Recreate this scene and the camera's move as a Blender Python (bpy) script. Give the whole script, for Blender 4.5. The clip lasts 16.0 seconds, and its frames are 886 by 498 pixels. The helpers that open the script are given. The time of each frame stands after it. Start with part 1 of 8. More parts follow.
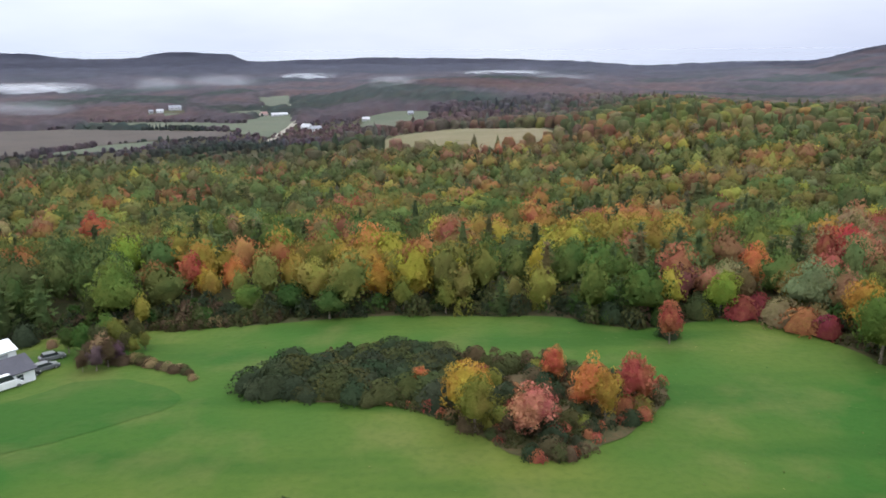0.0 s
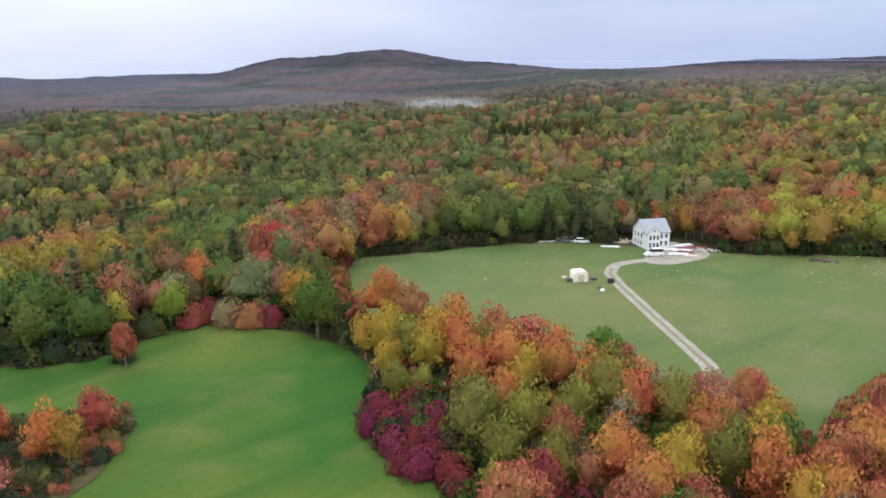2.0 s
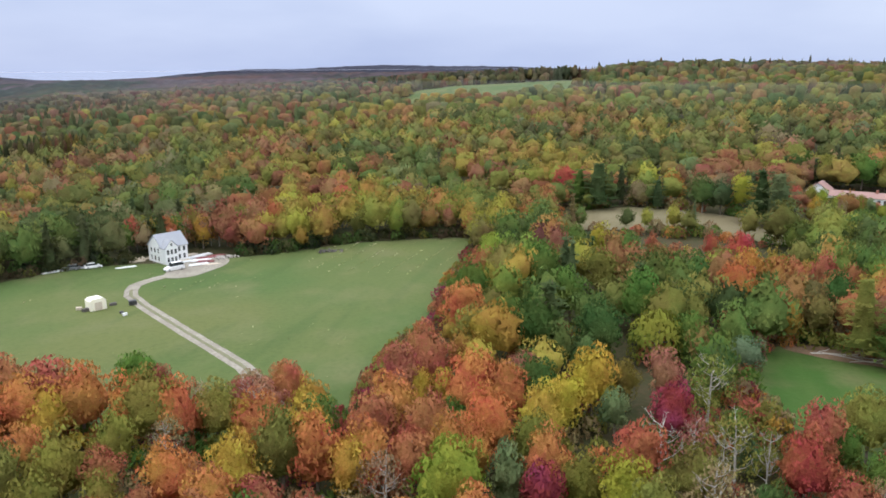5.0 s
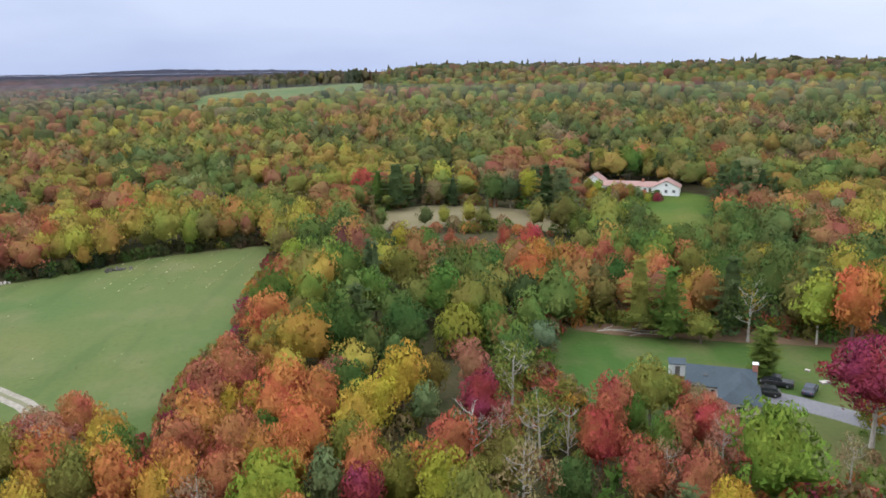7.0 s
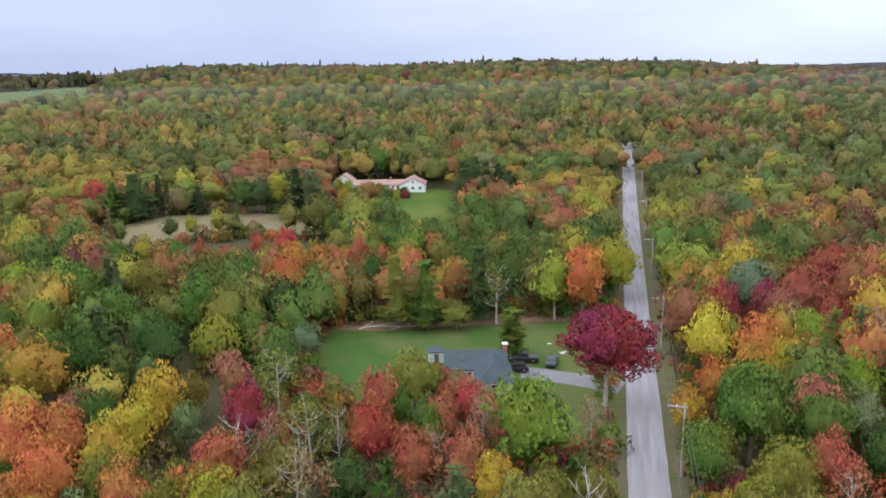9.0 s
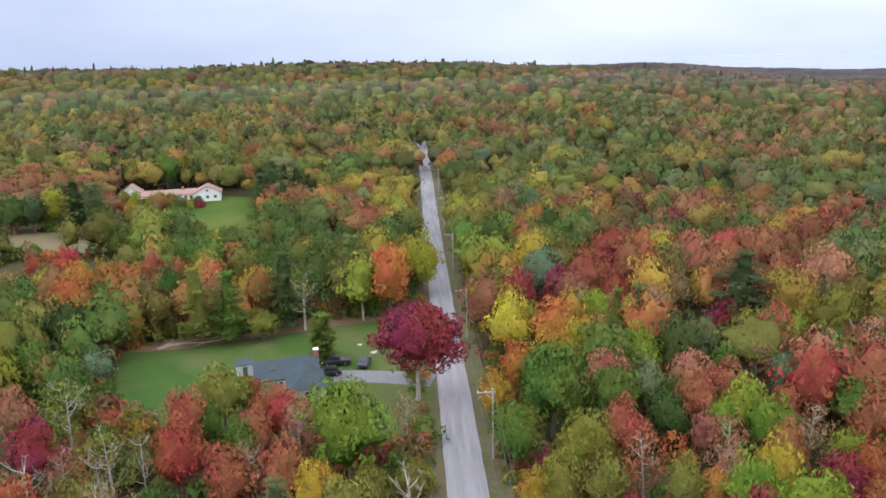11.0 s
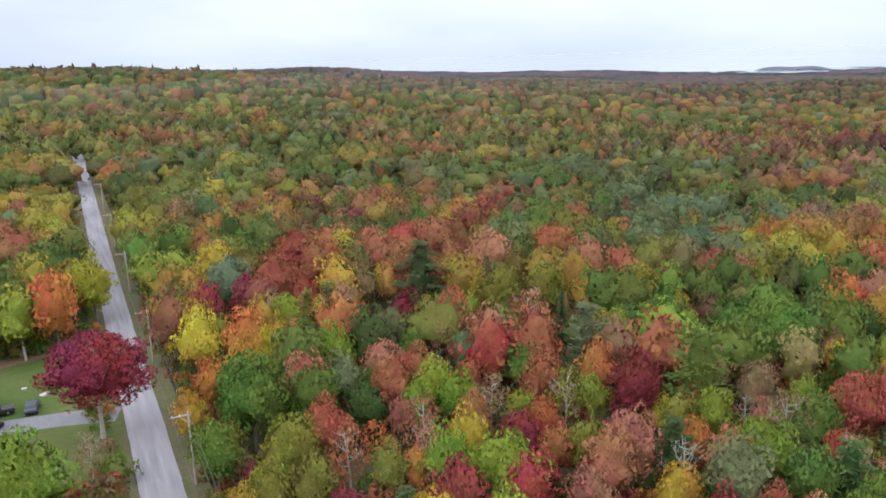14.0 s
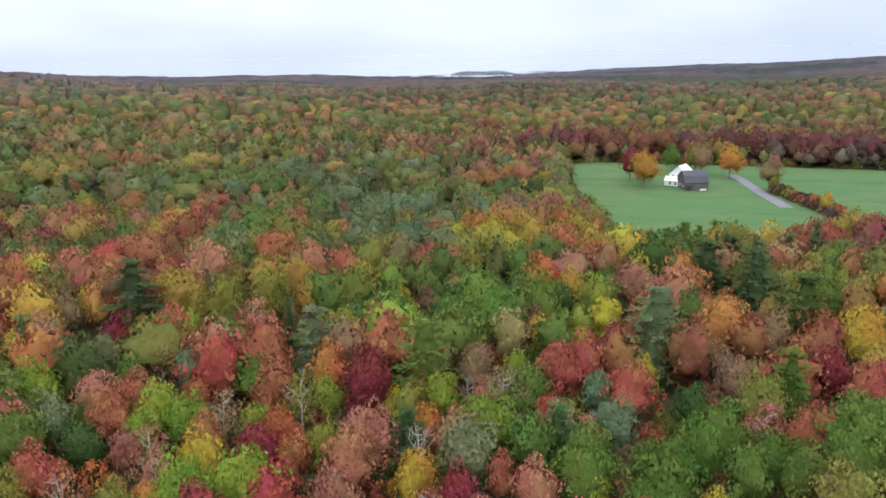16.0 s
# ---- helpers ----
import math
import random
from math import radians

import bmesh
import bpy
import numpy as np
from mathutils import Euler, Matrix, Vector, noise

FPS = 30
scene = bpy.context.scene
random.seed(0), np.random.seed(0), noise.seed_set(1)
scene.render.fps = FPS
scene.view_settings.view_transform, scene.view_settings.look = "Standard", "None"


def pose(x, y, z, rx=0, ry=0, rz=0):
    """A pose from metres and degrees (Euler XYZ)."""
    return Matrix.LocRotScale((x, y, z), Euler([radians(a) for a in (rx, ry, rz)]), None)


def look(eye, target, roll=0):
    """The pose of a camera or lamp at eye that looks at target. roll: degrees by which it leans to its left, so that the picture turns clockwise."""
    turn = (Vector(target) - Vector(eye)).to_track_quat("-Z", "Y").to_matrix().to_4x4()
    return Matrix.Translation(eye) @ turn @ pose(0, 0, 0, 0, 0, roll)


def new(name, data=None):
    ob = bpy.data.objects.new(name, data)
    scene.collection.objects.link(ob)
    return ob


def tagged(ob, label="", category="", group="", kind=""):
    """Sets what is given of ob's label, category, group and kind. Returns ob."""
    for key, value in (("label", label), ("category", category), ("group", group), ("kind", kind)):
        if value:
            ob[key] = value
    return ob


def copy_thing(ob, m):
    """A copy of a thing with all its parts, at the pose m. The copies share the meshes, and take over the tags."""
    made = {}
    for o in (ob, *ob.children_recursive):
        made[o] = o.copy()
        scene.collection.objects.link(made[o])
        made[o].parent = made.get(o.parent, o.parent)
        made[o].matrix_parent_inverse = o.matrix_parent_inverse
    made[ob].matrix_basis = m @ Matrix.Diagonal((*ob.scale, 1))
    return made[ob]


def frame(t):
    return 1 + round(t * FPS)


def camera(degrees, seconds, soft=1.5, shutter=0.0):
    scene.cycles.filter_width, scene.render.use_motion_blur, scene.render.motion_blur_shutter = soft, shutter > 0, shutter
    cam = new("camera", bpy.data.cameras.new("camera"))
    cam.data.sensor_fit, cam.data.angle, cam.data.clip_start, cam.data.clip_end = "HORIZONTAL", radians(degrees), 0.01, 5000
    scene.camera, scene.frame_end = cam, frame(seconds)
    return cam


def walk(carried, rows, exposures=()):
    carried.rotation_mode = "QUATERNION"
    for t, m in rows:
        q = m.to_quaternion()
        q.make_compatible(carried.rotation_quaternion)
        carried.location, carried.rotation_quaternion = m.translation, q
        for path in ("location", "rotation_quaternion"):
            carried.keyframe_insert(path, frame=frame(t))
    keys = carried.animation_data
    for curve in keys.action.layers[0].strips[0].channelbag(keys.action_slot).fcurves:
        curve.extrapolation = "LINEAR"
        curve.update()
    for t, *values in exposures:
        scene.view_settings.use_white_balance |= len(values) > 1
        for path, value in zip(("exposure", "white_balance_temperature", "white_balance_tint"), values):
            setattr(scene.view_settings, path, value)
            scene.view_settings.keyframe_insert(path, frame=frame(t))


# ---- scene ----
cam = camera(59.94, 16.0, soft=1.68, shutter=0.08)
PATH = [
    (0.0, pose(0.0, 0.0, 52.0, 75.600, 0.350, 0.000)),
    (0.5, pose(0.0, 0.0, 52.0, 75.869, 0.220, -9.625)),
    (1.0, pose(0.0, 0.0, 52.0, 76.021, 0.248, -18.816)),
    (1.5, pose(0.0, 0.0, 52.0, 76.183, 0.098, -30.108)),
    (2.0, pose(0.0, 0.0, 52.0, 76.370, 0.115, -41.123)),
    (2.5, pose(0.0, 0.0, 52.0, 76.519, 0.254, -50.064)),
    (3.0, pose(0.0, 0.0, 52.0, 76.621, 0.234, -57.141)),
    (3.5, pose(0.0, 0.0, 52.0, 76.678, 0.468, -63.196)),
    (4.0, pose(0.0, 0.0, 52.0, 76.783, 0.343, -68.758)),
    (4.5, pose(0.0, 0.0, 52.0, 76.868, 0.358, -72.913)),
    (7.0, pose(0.0, 0.0, 52.0, 76.960, 0.925, -91.982)),
    (7.5, pose(0.0, 0.0, 52.0, 76.948, 1.034, -95.245)),
    (8.0, pose(0.0, 0.0, 52.0, 76.867, 0.990, -99.790)),
    (8.5, pose(0.0, 0.0, 52.0, 76.835, 1.045, -105.185)),
    (9.0, pose(0.0, 0.0, 52.0, 76.757, 1.130, -110.607)),
    (9.5, pose(0.0, 0.0, 52.0, 76.679, 1.227, -115.416)),
    (12.0, pose(0.0, 0.0, 52.0, 76.418, 1.688, -133.690)),
    (12.5, pose(0.0, 0.0, 52.0, 76.317, 1.626, -138.963)),
    (13.0, pose(0.0, 0.0, 52.0, 76.256, 1.610, -142.965)),
    (13.5, pose(0.0, 0.0, 52.0, 76.214, 1.679, -146.244)),
    (14.0, pose(0.0, 0.0, 52.0, 76.164, 1.738, -149.498)),
    (14.5, pose(0.0, 0.0, 52.0, 76.136, 1.788, -153.280)),
    (15.0, pose(0.0, 0.0, 52.0, 76.071, 1.656, -158.051)),
    (15.5, pose(0.0, 0.0, 52.0, 75.982, 1.497, -164.234)),
    (16.0, pose(0.0, 0.0, 52.0, 75.901, 1.418, -170.530)),
]
walk(cam, PATH, [(0.0, -0.09, 6210, 10), (16.0, -0.03, 6210, 10)])

# ---- sky and sun ----
world = bpy.data.worlds.new("overcast_sky")
scene.world = world
world.use_nodes = True
wn, wl = world.node_tree.nodes, world.node_tree.links
wn.clear()
SUN_EL, SUN_AZ = 36.0, 12.0


def sky_nodes():
    out = wn.new("ShaderNodeOutputWorld")
    bg = wn.new("ShaderNodeBackground")
    sky = wn.new("ShaderNodeTexSky")
    sky.sky_type, sky.sun_disc = "NISHITA", False
    sky.sun_elevation, sky.sun_rotation = radians(SUN_EL), radians(SUN_AZ)
    sky.air_density, sky.dust_density = 1.0, 2.0
    dim = wn.new("ShaderNodeMix"); dim.data_type, dim.blend_type = "RGBA", "MULTIPLY"
    dim.inputs["Factor"].default_value = 1.0
    dim.inputs["B"].default_value = (0.1, 0.1, 0.1, 1)
    co = wn.new("ShaderNodeTexCoord")
    sep = wn.new("ShaderNodeSeparateXYZ")
    # overcast: a little brighter overhead
    up = wn.new("ShaderNodeMapRange")
    up.inputs["From Min"].default_value, up.inputs["From Max"].default_value = 0.0, 1.0
    up.inputs["To Min"].default_value, up.inputs["To Max"].default_value = 0.0, 1.0
    ramp = wn.new("ShaderNodeValToRGB")
    e = ramp.color_ramp.elements
    e[0].position, e[0].color = 0.0, (0.74, 0.80, 0.92, 1)
    e[1].position, e[1].color = 1.0, (2.65, 2.67, 2.7, 1)
    k = e.new(0.10); k.color = (0.84, 0.88, 0.95, 1)
    k = e.new(0.30); k.color = (1.5, 1.53, 1.6, 1)
    # broad thinner and thicker cloud
    mp = wn.new("ShaderNodeMapping"); mp.inputs["Scale"].default_value = (1.3, 1.3, 5.0)
    nz = wn.new("ShaderNodeTexNoise"); nz.inputs["Scale"].default_value = 1.6; nz.inputs["Detail"].default_value = 5
    tone = wn.new("ShaderNodeValToRGB")
    q = tone.color_ramp.elements
    q[0].position, q[0].color = 0.35, (0.88, 0.91, 0.98, 1)
    q[1].position, q[1].color = 0.62, (1.1, 1.1, 1.1, 1)
    mul = wn.new("ShaderNodeMix"); mul.data_type, mul.blend_type = "RGBA", "MULTIPLY"
    mul.inputs["Factor"].default_value = 1.0
    # the cloud is thinner and bluer towards the east, brightest towards north and south
    dot = wn.new("ShaderNodeVectorMath"); dot.operation = "DOT_PRODUCT"
    dot.inputs[1].default_value = (math.sin(radians(72)), math.cos(radians(72)), 0)
    side = wn.new("ShaderNodeValToRGB")
    s = side.color_ramp.elements
    s[0].position, s[0].color = 0.42, (1.22, 1.22, 1.2, 1)
    s[1].position, s[1].color = 0.93, (0.83, 0.87, 1.02, 1)
    mul2 = wn.new("ShaderNodeMix"); mul2.data_type, mul2.blend_type = "RGBA", "MULTIPLY"
    mul2.inputs["Factor"].default_value = 1.0
    cover = wn.new("ShaderNodeMix"); cover.data_type = "RGBA"
    cover.inputs["Factor"].default_value = 0.9
    wl.new(co.outputs["Generated"], sep.inputs[0]); wl.new(sep.outputs["Z"], up.inputs["Value"])
    wl.new(up.outputs[0], ramp.inputs[0]); wl.new(co.outputs["Generated"], mp.inputs[0]); wl.new(mp.outputs[0], nz.inputs["Vector"])
    wl.new(nz.outputs["Fac"], tone.inputs[0]); wl.new(ramp.outputs[0], mul.inputs["A"]); wl.new(tone.outputs[0], mul.inputs["B"])
    wl.new(co.outputs["Generated"], dot.inputs[0]); wl.new(dot.outputs["Value"], side.inputs[0])
    wl.new(mul.outputs["Result"], mul2.inputs["A"]); wl.new(side.outputs[0], mul2.inputs["B"])
    wl.new(sky.outputs[0], dim.inputs["A"]); wl.new(dim.outputs["Result"], cover.inputs["A"]); wl.new(mul2.outputs["Result"], cover.inputs["B"])
    wl.new(cover.outputs["Result"], bg.inputs["Color"]); bg.inputs["Strength"].default_value = 1.0
    wl.new(bg.outputs[0], out.inputs[0])


sky_nodes()
sun = new("sun", bpy.data.lights.new("sun", "SUN"))
sun.data.energy, sun.data.angle, sun.data.color = 1.0, radians(25), (1.0, 0.96, 0.9)
sun.matrix_world = look((math.sin(radians(SUN_AZ)) * 100, math.cos(radians(SUN_AZ)) * 100, 100 * math.tan(radians(SUN_EL))), (0, 0, 0))

# ---- materials ----


def material(name, build, rough=0.9, metal=0.0):
    m = bpy.data.materials.new(name)
    m.use_nodes = True
    n, l = m.node_tree.nodes, m.node_tree.links
    b = n["Principled BSDF"]
    b.inputs["Roughness"].default_value, b.inputs["Metallic"].default_value = rough, metal
    if rough > 0.8:
        b.inputs["Specular IOR Level"].default_value = 0.15
    build(n, l, b)
    return m


def noise_node(n, l, scale, detail=4.0, vec=None):
    t = n.new("ShaderNodeTexNoise")
    t.inputs["Scale"].default_value, t.inputs["Detail"].default_value = scale, detail
    if vec is None:
        c = n.new("ShaderNodeTexCoord")
        vec = c.outputs["Object"]
    l.new(vec, t.inputs["Vector"])
    return t.outputs["Fac"]


def ramp_node(n, l, fac, stops):
    r = n.new("ShaderNodeValToRGB")
    e = r.color_ramp.elements
    e[0].position, e[0].color = stops[0][0], (*stops[0][1], 1)
    e[1].position, e[1].color = stops[-1][0], (*stops[-1][1], 1)
    for p, c in stops[1:-1]:
        e.new(p).color = (*c, 1)
    l.new(fac, r.inputs[0])
    return r.outputs[0]


def mix_node(n, l, a, b, fac, mode="MIX"):
    m = n.new("ShaderNodeMix")
    m.data_type, m.blend_type = "RGBA", mode
    for key, v in (("A", a), ("B", b)):
        if isinstance(v, tuple):
            m.inputs[key].default_value = (*v, 1)
        else:
            l.new(v, m.inputs[key])
    if isinstance(fac, float):
        m.inputs["Factor"].default_value = fac
    else:
        l.new(fac, m.inputs["Factor"])
    return m.outputs["Result"]


def bump_node(n, l, b, fac, strength, distance):
    u = n.new("ShaderNodeBump")
    u.inputs["Strength"].default_value, u.inputs["Distance"].default_value = strength, distance
    l.new(fac, u.inputs["Height"])
    l.new(u.outputs[0], b.inputs["Normal"])


def mottled(name, c1, c2, c3, big, fine, rough=0.9, bump=0.3, depth=0.05, metal=0.0):
    """Two scales of variation: broad patches between c1 and c2, fine grain towards c3."""
    def build(n, l, b):
        f1, f2 = noise_node(n, l, big), noise_node(n, l, fine, 6)
        a = mix_node(n, l, c1, c2, ramp_node(n, l, f1, [(0.35, (0, 0, 0)), (0.65, (1, 1, 1))]))
        l.new(mix_node(n, l, a, c3, ramp_node(n, l, f2, [(0.42, (0, 0, 0)), (0.8, (0.8, 0.8, 0.8))])), b.inputs["Base Color"])
        bump_node(n, l, b, f2, bump, depth)
    return material(name, build, rough, metal)


def grass_material(name, lush, dry, pale):
    def build(n, l, b):
        f1, f2, f3, f4 = noise_node(n, l, 0.016, 3), noise_node(n, l, 0.07, 4), noise_node(n, l, 0.9, 6), noise_node(n, l, 6.0, 3)
        a = mix_node(n, l, lush, dry, ramp_node(n, l, f1, [(0.38, (0, 0, 0)), (0.62, (1, 1, 1))]))
        # long swathes left by mowing
        sw = n.new("ShaderNodeMapping"); sw.inputs["Rotation"].default_value = (0, 0, 0.5); sw.inputs["Scale"].default_value = (0.012, 0.085, 0.02)
        l.new(n.new("ShaderNodeTexCoord").outputs["Object"], sw.inputs["Vector"])
        f5 = noise_node(n, l, 1.0, 3, sw.outputs[0])
        a = mix_node(n, l, a, (lush[0] * 0.8, lush[1] * 0.82, lush[2] * 0.8), ramp_node(n, l, f5, [(0.52, (0, 0, 0)), (0.66, (0.7, 0.7, 0.7))]))
        a = mix_node(n, l, a, pale, ramp_node(n, l, f2, [(0.5, (0, 0, 0)), (0.75, (0.6, 0.6, 0.6))]))
        a = mix_node(n, l, a, (lush[0] * 0.55, lush[1] * 0.6, lush[2] * 0.5), ramp_node(n, l, f3, [(0.45, (0, 0, 0)), (0.9, (0.4, 0.4, 0.4))]))
        l.new(mix_node(n, l, a, pale, ramp_node(n, l, f4, [(0.55, (0, 0, 0)), (0.9, (0.4, 0.4, 0.4))])), b.inputs["Base Color"])
        bump_node(n, l, b, f3, 0.5, 0.25)
    return material(name, build, 0.95)


def leaf_material(name, from_object, grain=2.4, cut=0.47, spread=0.19, relief=0.0, drift=0.17):
    m = bpy.data.materials.new(name)
    m.use_nodes = True
    n, l = m.node_tree.nodes, m.node_tree.links
    n.clear()
    out = n.new("ShaderNodeOutputMaterial")
    if from_object:
        src = n.new("ShaderNodeObjectInfo").outputs["Color"]
    else:
        at = n.new("ShaderNodeAttribute"); at.attribute_name = "tint"
        src = at.outputs["Color"]
    isl = n.new("ShaderNodeNewGeometry").outputs["Random Per Island"]
    hsv = n.new("ShaderNodeHueSaturation")
    mr = n.new("ShaderNodeMapRange"); mr.inputs["To Min"].default_value, mr.inputs["To Max"].default_value = 0.49, 0.51
    val = n.new("ShaderNodeMapRange"); val.inputs["To Min"].default_value, val.inputs["To Max"].default_value = 1 - spread, 1 + spread
    wob = n.new("ShaderNodeMath"); wob.operation, wob.inputs[1].default_value = "MULTIPLY", 7.31
    fr = n.new("ShaderNodeMath"); fr.operation = "FRACT"
    l.new(isl, mr.inputs["Value"]); l.new(isl, wob.inputs[0]); l.new(wob.outputs[0], fr.inputs[0]); l.new(fr.outputs[0], val.inputs["Value"])
    # boughs turn at their own pace: broad drifts of hue through a crown, other ones in each tree
    where = n.new("ShaderNodeTexCoord").outputs["Object"]
    if from_object:
        shift = n.new("ShaderNodeVectorMath"); shift.operation = "ADD"
        apart_by = n.new("ShaderNodeMath"); apart_by.operation, apart_by.inputs[1].default_value = "MULTIPLY", 90.0
        l.new(n.new("ShaderNodeObjectInfo").outputs["Random"], apart_by.inputs[0])
        l.new(where, shift.inputs[0]); l.new(apart_by.outputs[0], shift.inputs[1])
        where = shift.outputs[0]
    turn = n.new("ShaderNodeMapRange")
    turn.inputs["From Min"].default_value, turn.inputs["From Max"].default_value = 0.3, 0.7
    turn.inputs["To Min"].default_value, turn.inputs["To Max"].default_value = -0.013, 0.030
    l.new(noise_node(n, l, drift, 0.5, where), turn.inputs["Value"])
    hue = n.new("ShaderNodeMath"); hue.operation = "ADD"
    l.new(mr.outputs[0], hue.inputs[0]); l.new(turn.outputs[0], hue.inputs[1])
    l.new(hue.outputs[0], hsv.inputs["Hue"]); l.new(val.outputs[0], hsv.inputs["Value"]); l.new(src, hsv.inputs["Color"])
    d, t, mx = n.new("ShaderNodeBsdfDiffuse"), n.new("ShaderNodeBsdfTranslucent"), n.new("ShaderNodeMixShader")
    mx.inputs[0].default_value = 0.36
    # leaves within a clump: finer light and dark, and ragged gaps
    fine = noise_node(n, l, 5.0, 3)
    tone = mix_node(n, l, hsv.outputs[0], ramp_node(n, l, fine, [(0.3, (0.86, 0.85, 0.84)), (0.7, (1.16, 1.16, 1.15))]), 1.0, "MULTIPLY")
    l.new(tone, d.inputs[0]); l.new(tone, t.inputs[0])
    l.new(d.outputs[0], mx.inputs[1]); l.new(t.outputs[0], mx.inputs[2])
    if relief:
        bp = n.new("ShaderNodeBump"); bp.inputs["Strength"].default_value, bp.inputs["Distance"].default_value = 0.9, relief
        l.new(noise_node(n, l, grain, 4), bp.inputs["Height"])
        l.new(bp.outputs[0], d.inputs["Normal"])
    if not cut:
        l.new(mx.outputs[0], out.inputs[0])
        return m
    gaps = n.new("ShaderNodeMath"); gaps.operation, gaps.inputs[1].default_value = "GREATER_THAN", cut
    l.new(noise_node(n, l, grain, 3), gaps.inputs[0])
    clear, cutout = n.new("ShaderNodeBsdfTransparent"), n.new("ShaderNodeMixShader")
    l.new(gaps.outputs[0], cutout.inputs[0]); l.new(clear.outputs[0], cutout.inputs[1]); l.new(mx.outputs[0], cutout.inputs[2]); l.new(cutout.outputs[0], out.inputs[0])
    return m


M_FLOOR = mottled("forest_floor", (0.05, 0.042, 0.02), (0.035, 0.045, 0.015), (0.085, 0.055, 0.03), 0.05, 0.8, 0.95, 0.6, 0.3)
M_GRASS = grass_material("mown_grass", (0.023, 0.078, 0.008), (0.088, 0.110, 0.018), (0.118, 0.118, 0.034))
M_GRASS_PALE = grass_material("hay_field_grass", (0.068, 0.106, 0.030), (0.104, 0.118, 0.038), (0.140, 0.138, 0.062))
M_TAN = grass_material("dry_field_grass", (0.135, 0.12, 0.062), (0.16, 0.13, 0.075), (0.19, 0.16, 0.10))
M_YARD = grass_material("yard_grass", (0.036, 0.090, 0.014), (0.100, 0.100, 0.034), (0.135, 0.112, 0.056))
M_LUSH = grass_material("lush_meadow_grass", (0.020, 0.071, 0.007), (0.040, 0.086, 0.011), (0.080, 0.096, 0.024))
M_ROUGH = mottled("rough_weeds", (0.068, 0.052, 0.026), (0.046, 0.056, 0.020), (0.110, 0.066, 0.034), 0.12, 1.2, 0.95, 0.6, 0.3)


def asphalt_build(n, l, b):
    """Worn asphalt: stains and tracks drawn out along the road's line, and fine grit."""
    c, m = n.new("ShaderNodeTexCoord"), n.new("ShaderNodeMapping")
    m.vector_type = "TEXTURE"
    m.inputs["Rotation"].default_value = (0, 0, radians(90 - 123.2))
    m.inputs["Scale"].default_value = (14.0, 0.9, 1.0)
    l.new(c.outputs["Object"], m.inputs[0])
    f1, f2, f3 = noise_node(n, l, 1.0, 5, m.outputs[0]), noise_node(n, l, 0.12, 4), noise_node(n, l, 4.0, 5)
    a = mix_node(n, l, (0.175, 0.166, 0.186), (0.285, 0.272, 0.302), ramp_node(n, l, f1, [(0.3, (0, 0, 0)), (0.7, (1, 1, 1))]))
    a = mix_node(n, l, a, (0.24, 0.225, 0.235), ramp_node(n, l, f2, [(0.4, (0, 0, 0)), (0.7, (0.7, 0.7, 0.7))]))
    l.new(mix_node(n, l, a, (0.15, 0.145, 0.15), ramp_node(n, l, f3, [(0.5, (0, 0, 0)), (0.9, (0.5, 0.5, 0.5))])), b.inputs["Base Color"])
    bump_node(n, l, b, f3, 0.25, 0.02)


M_ASPHALT = material("old_asphalt", asphalt_build, 0.85)
M_PASTURE = grass_material("lush_pasture_grass", (0.056, 0.124, 0.040), (0.076, 0.128, 0.046), (0.104, 0.134, 0.066))
M_LITTER = mottled("fallen_leaves", (0.17, 0.105, 0.065), (0.12, 0.085, 0.05), (0.22, 0.14, 0.09), 0.25, 2.0, 0.95, 0.5, 0.1)
M_GRAVEL = mottled("gravel", (0.24, 0.215, 0.175), (0.30, 0.275, 0.23), (0.15, 0.13, 0.10), 0.2, 1.5, 0.95, 0.4, 0.04)
M_LEAF = leaf_material("leaves", True, 4.0, 0.34, 0.10)
M_LEAF_MASS = leaf_material("inner_leaves", True, 2.2, 0.0, 0.06, 0.5)
M_BRUSH = leaf_material("brush_leaves", False, 1.5, 0.42, 0.16)
M_WOODS = leaf_material("woods_leaves", False, 1.3, 0.0, 0.06, 0.4)
M_HILL = leaf_material("hillside_leaves", False, 0.8, 0.0, 0.07, 1.0)
M_CANOPY = leaf_material("far_treetops", False, 0.2, 0.0)
M_BARK = mottled("bark", (0.16, 0.13, 0.10), (0.22, 0.19, 0.15), (0.09, 0.075, 0.06), 0.6, 6.0, 0.95, 0.6, 0.05)
M_BARK_PALE = mottled("pale_bark", (0.34, 0.31, 0.27), (0.42, 0.39, 0.35), (0.2, 0.17, 0.15), 0.6, 6.0, 0.9, 0.5, 0.04)

# ---- terrain ----
EYE = 52.0
RADII = (0, 100, 200, 300, 450, 700, 1000, 1500, 2200, 3300, 4700)
PROFILES = {}


def hills(az, *heights):
    """The lie of the land in one direction: the ground's height at each of RADII."""
    PROFILES[az] = heights


hills(-60, 0, 0, -6, -15, -25, -35, -45, -50, -50, -20, 50)
hills(-30, 0, 0, -6, -16, -25, -35, -45, -50, -52, -30, 50)
hills(-23, 0, 0, -5, -16, -25, -34, -45, -50, -52, -30, 12)
hills(-18, 0, 0, -5, -16, -25, -34, -45, -50, -52, -30, 46)
hills(-15.2, 0, 0, -5, -16, -25, -33, -45, -50, -50, -32, 36)
hills(-13.8, 0, 0, -5, -16, -25, -33, -45, -50, -50, -34, -4)
hills(-9, 0, 0, -5, -16, -25, -30, -45, -44, -48, -30, 0)
hills(-4, 0, 0, -5, -16, -24, -22, -43, -14, -36, -30, 8)
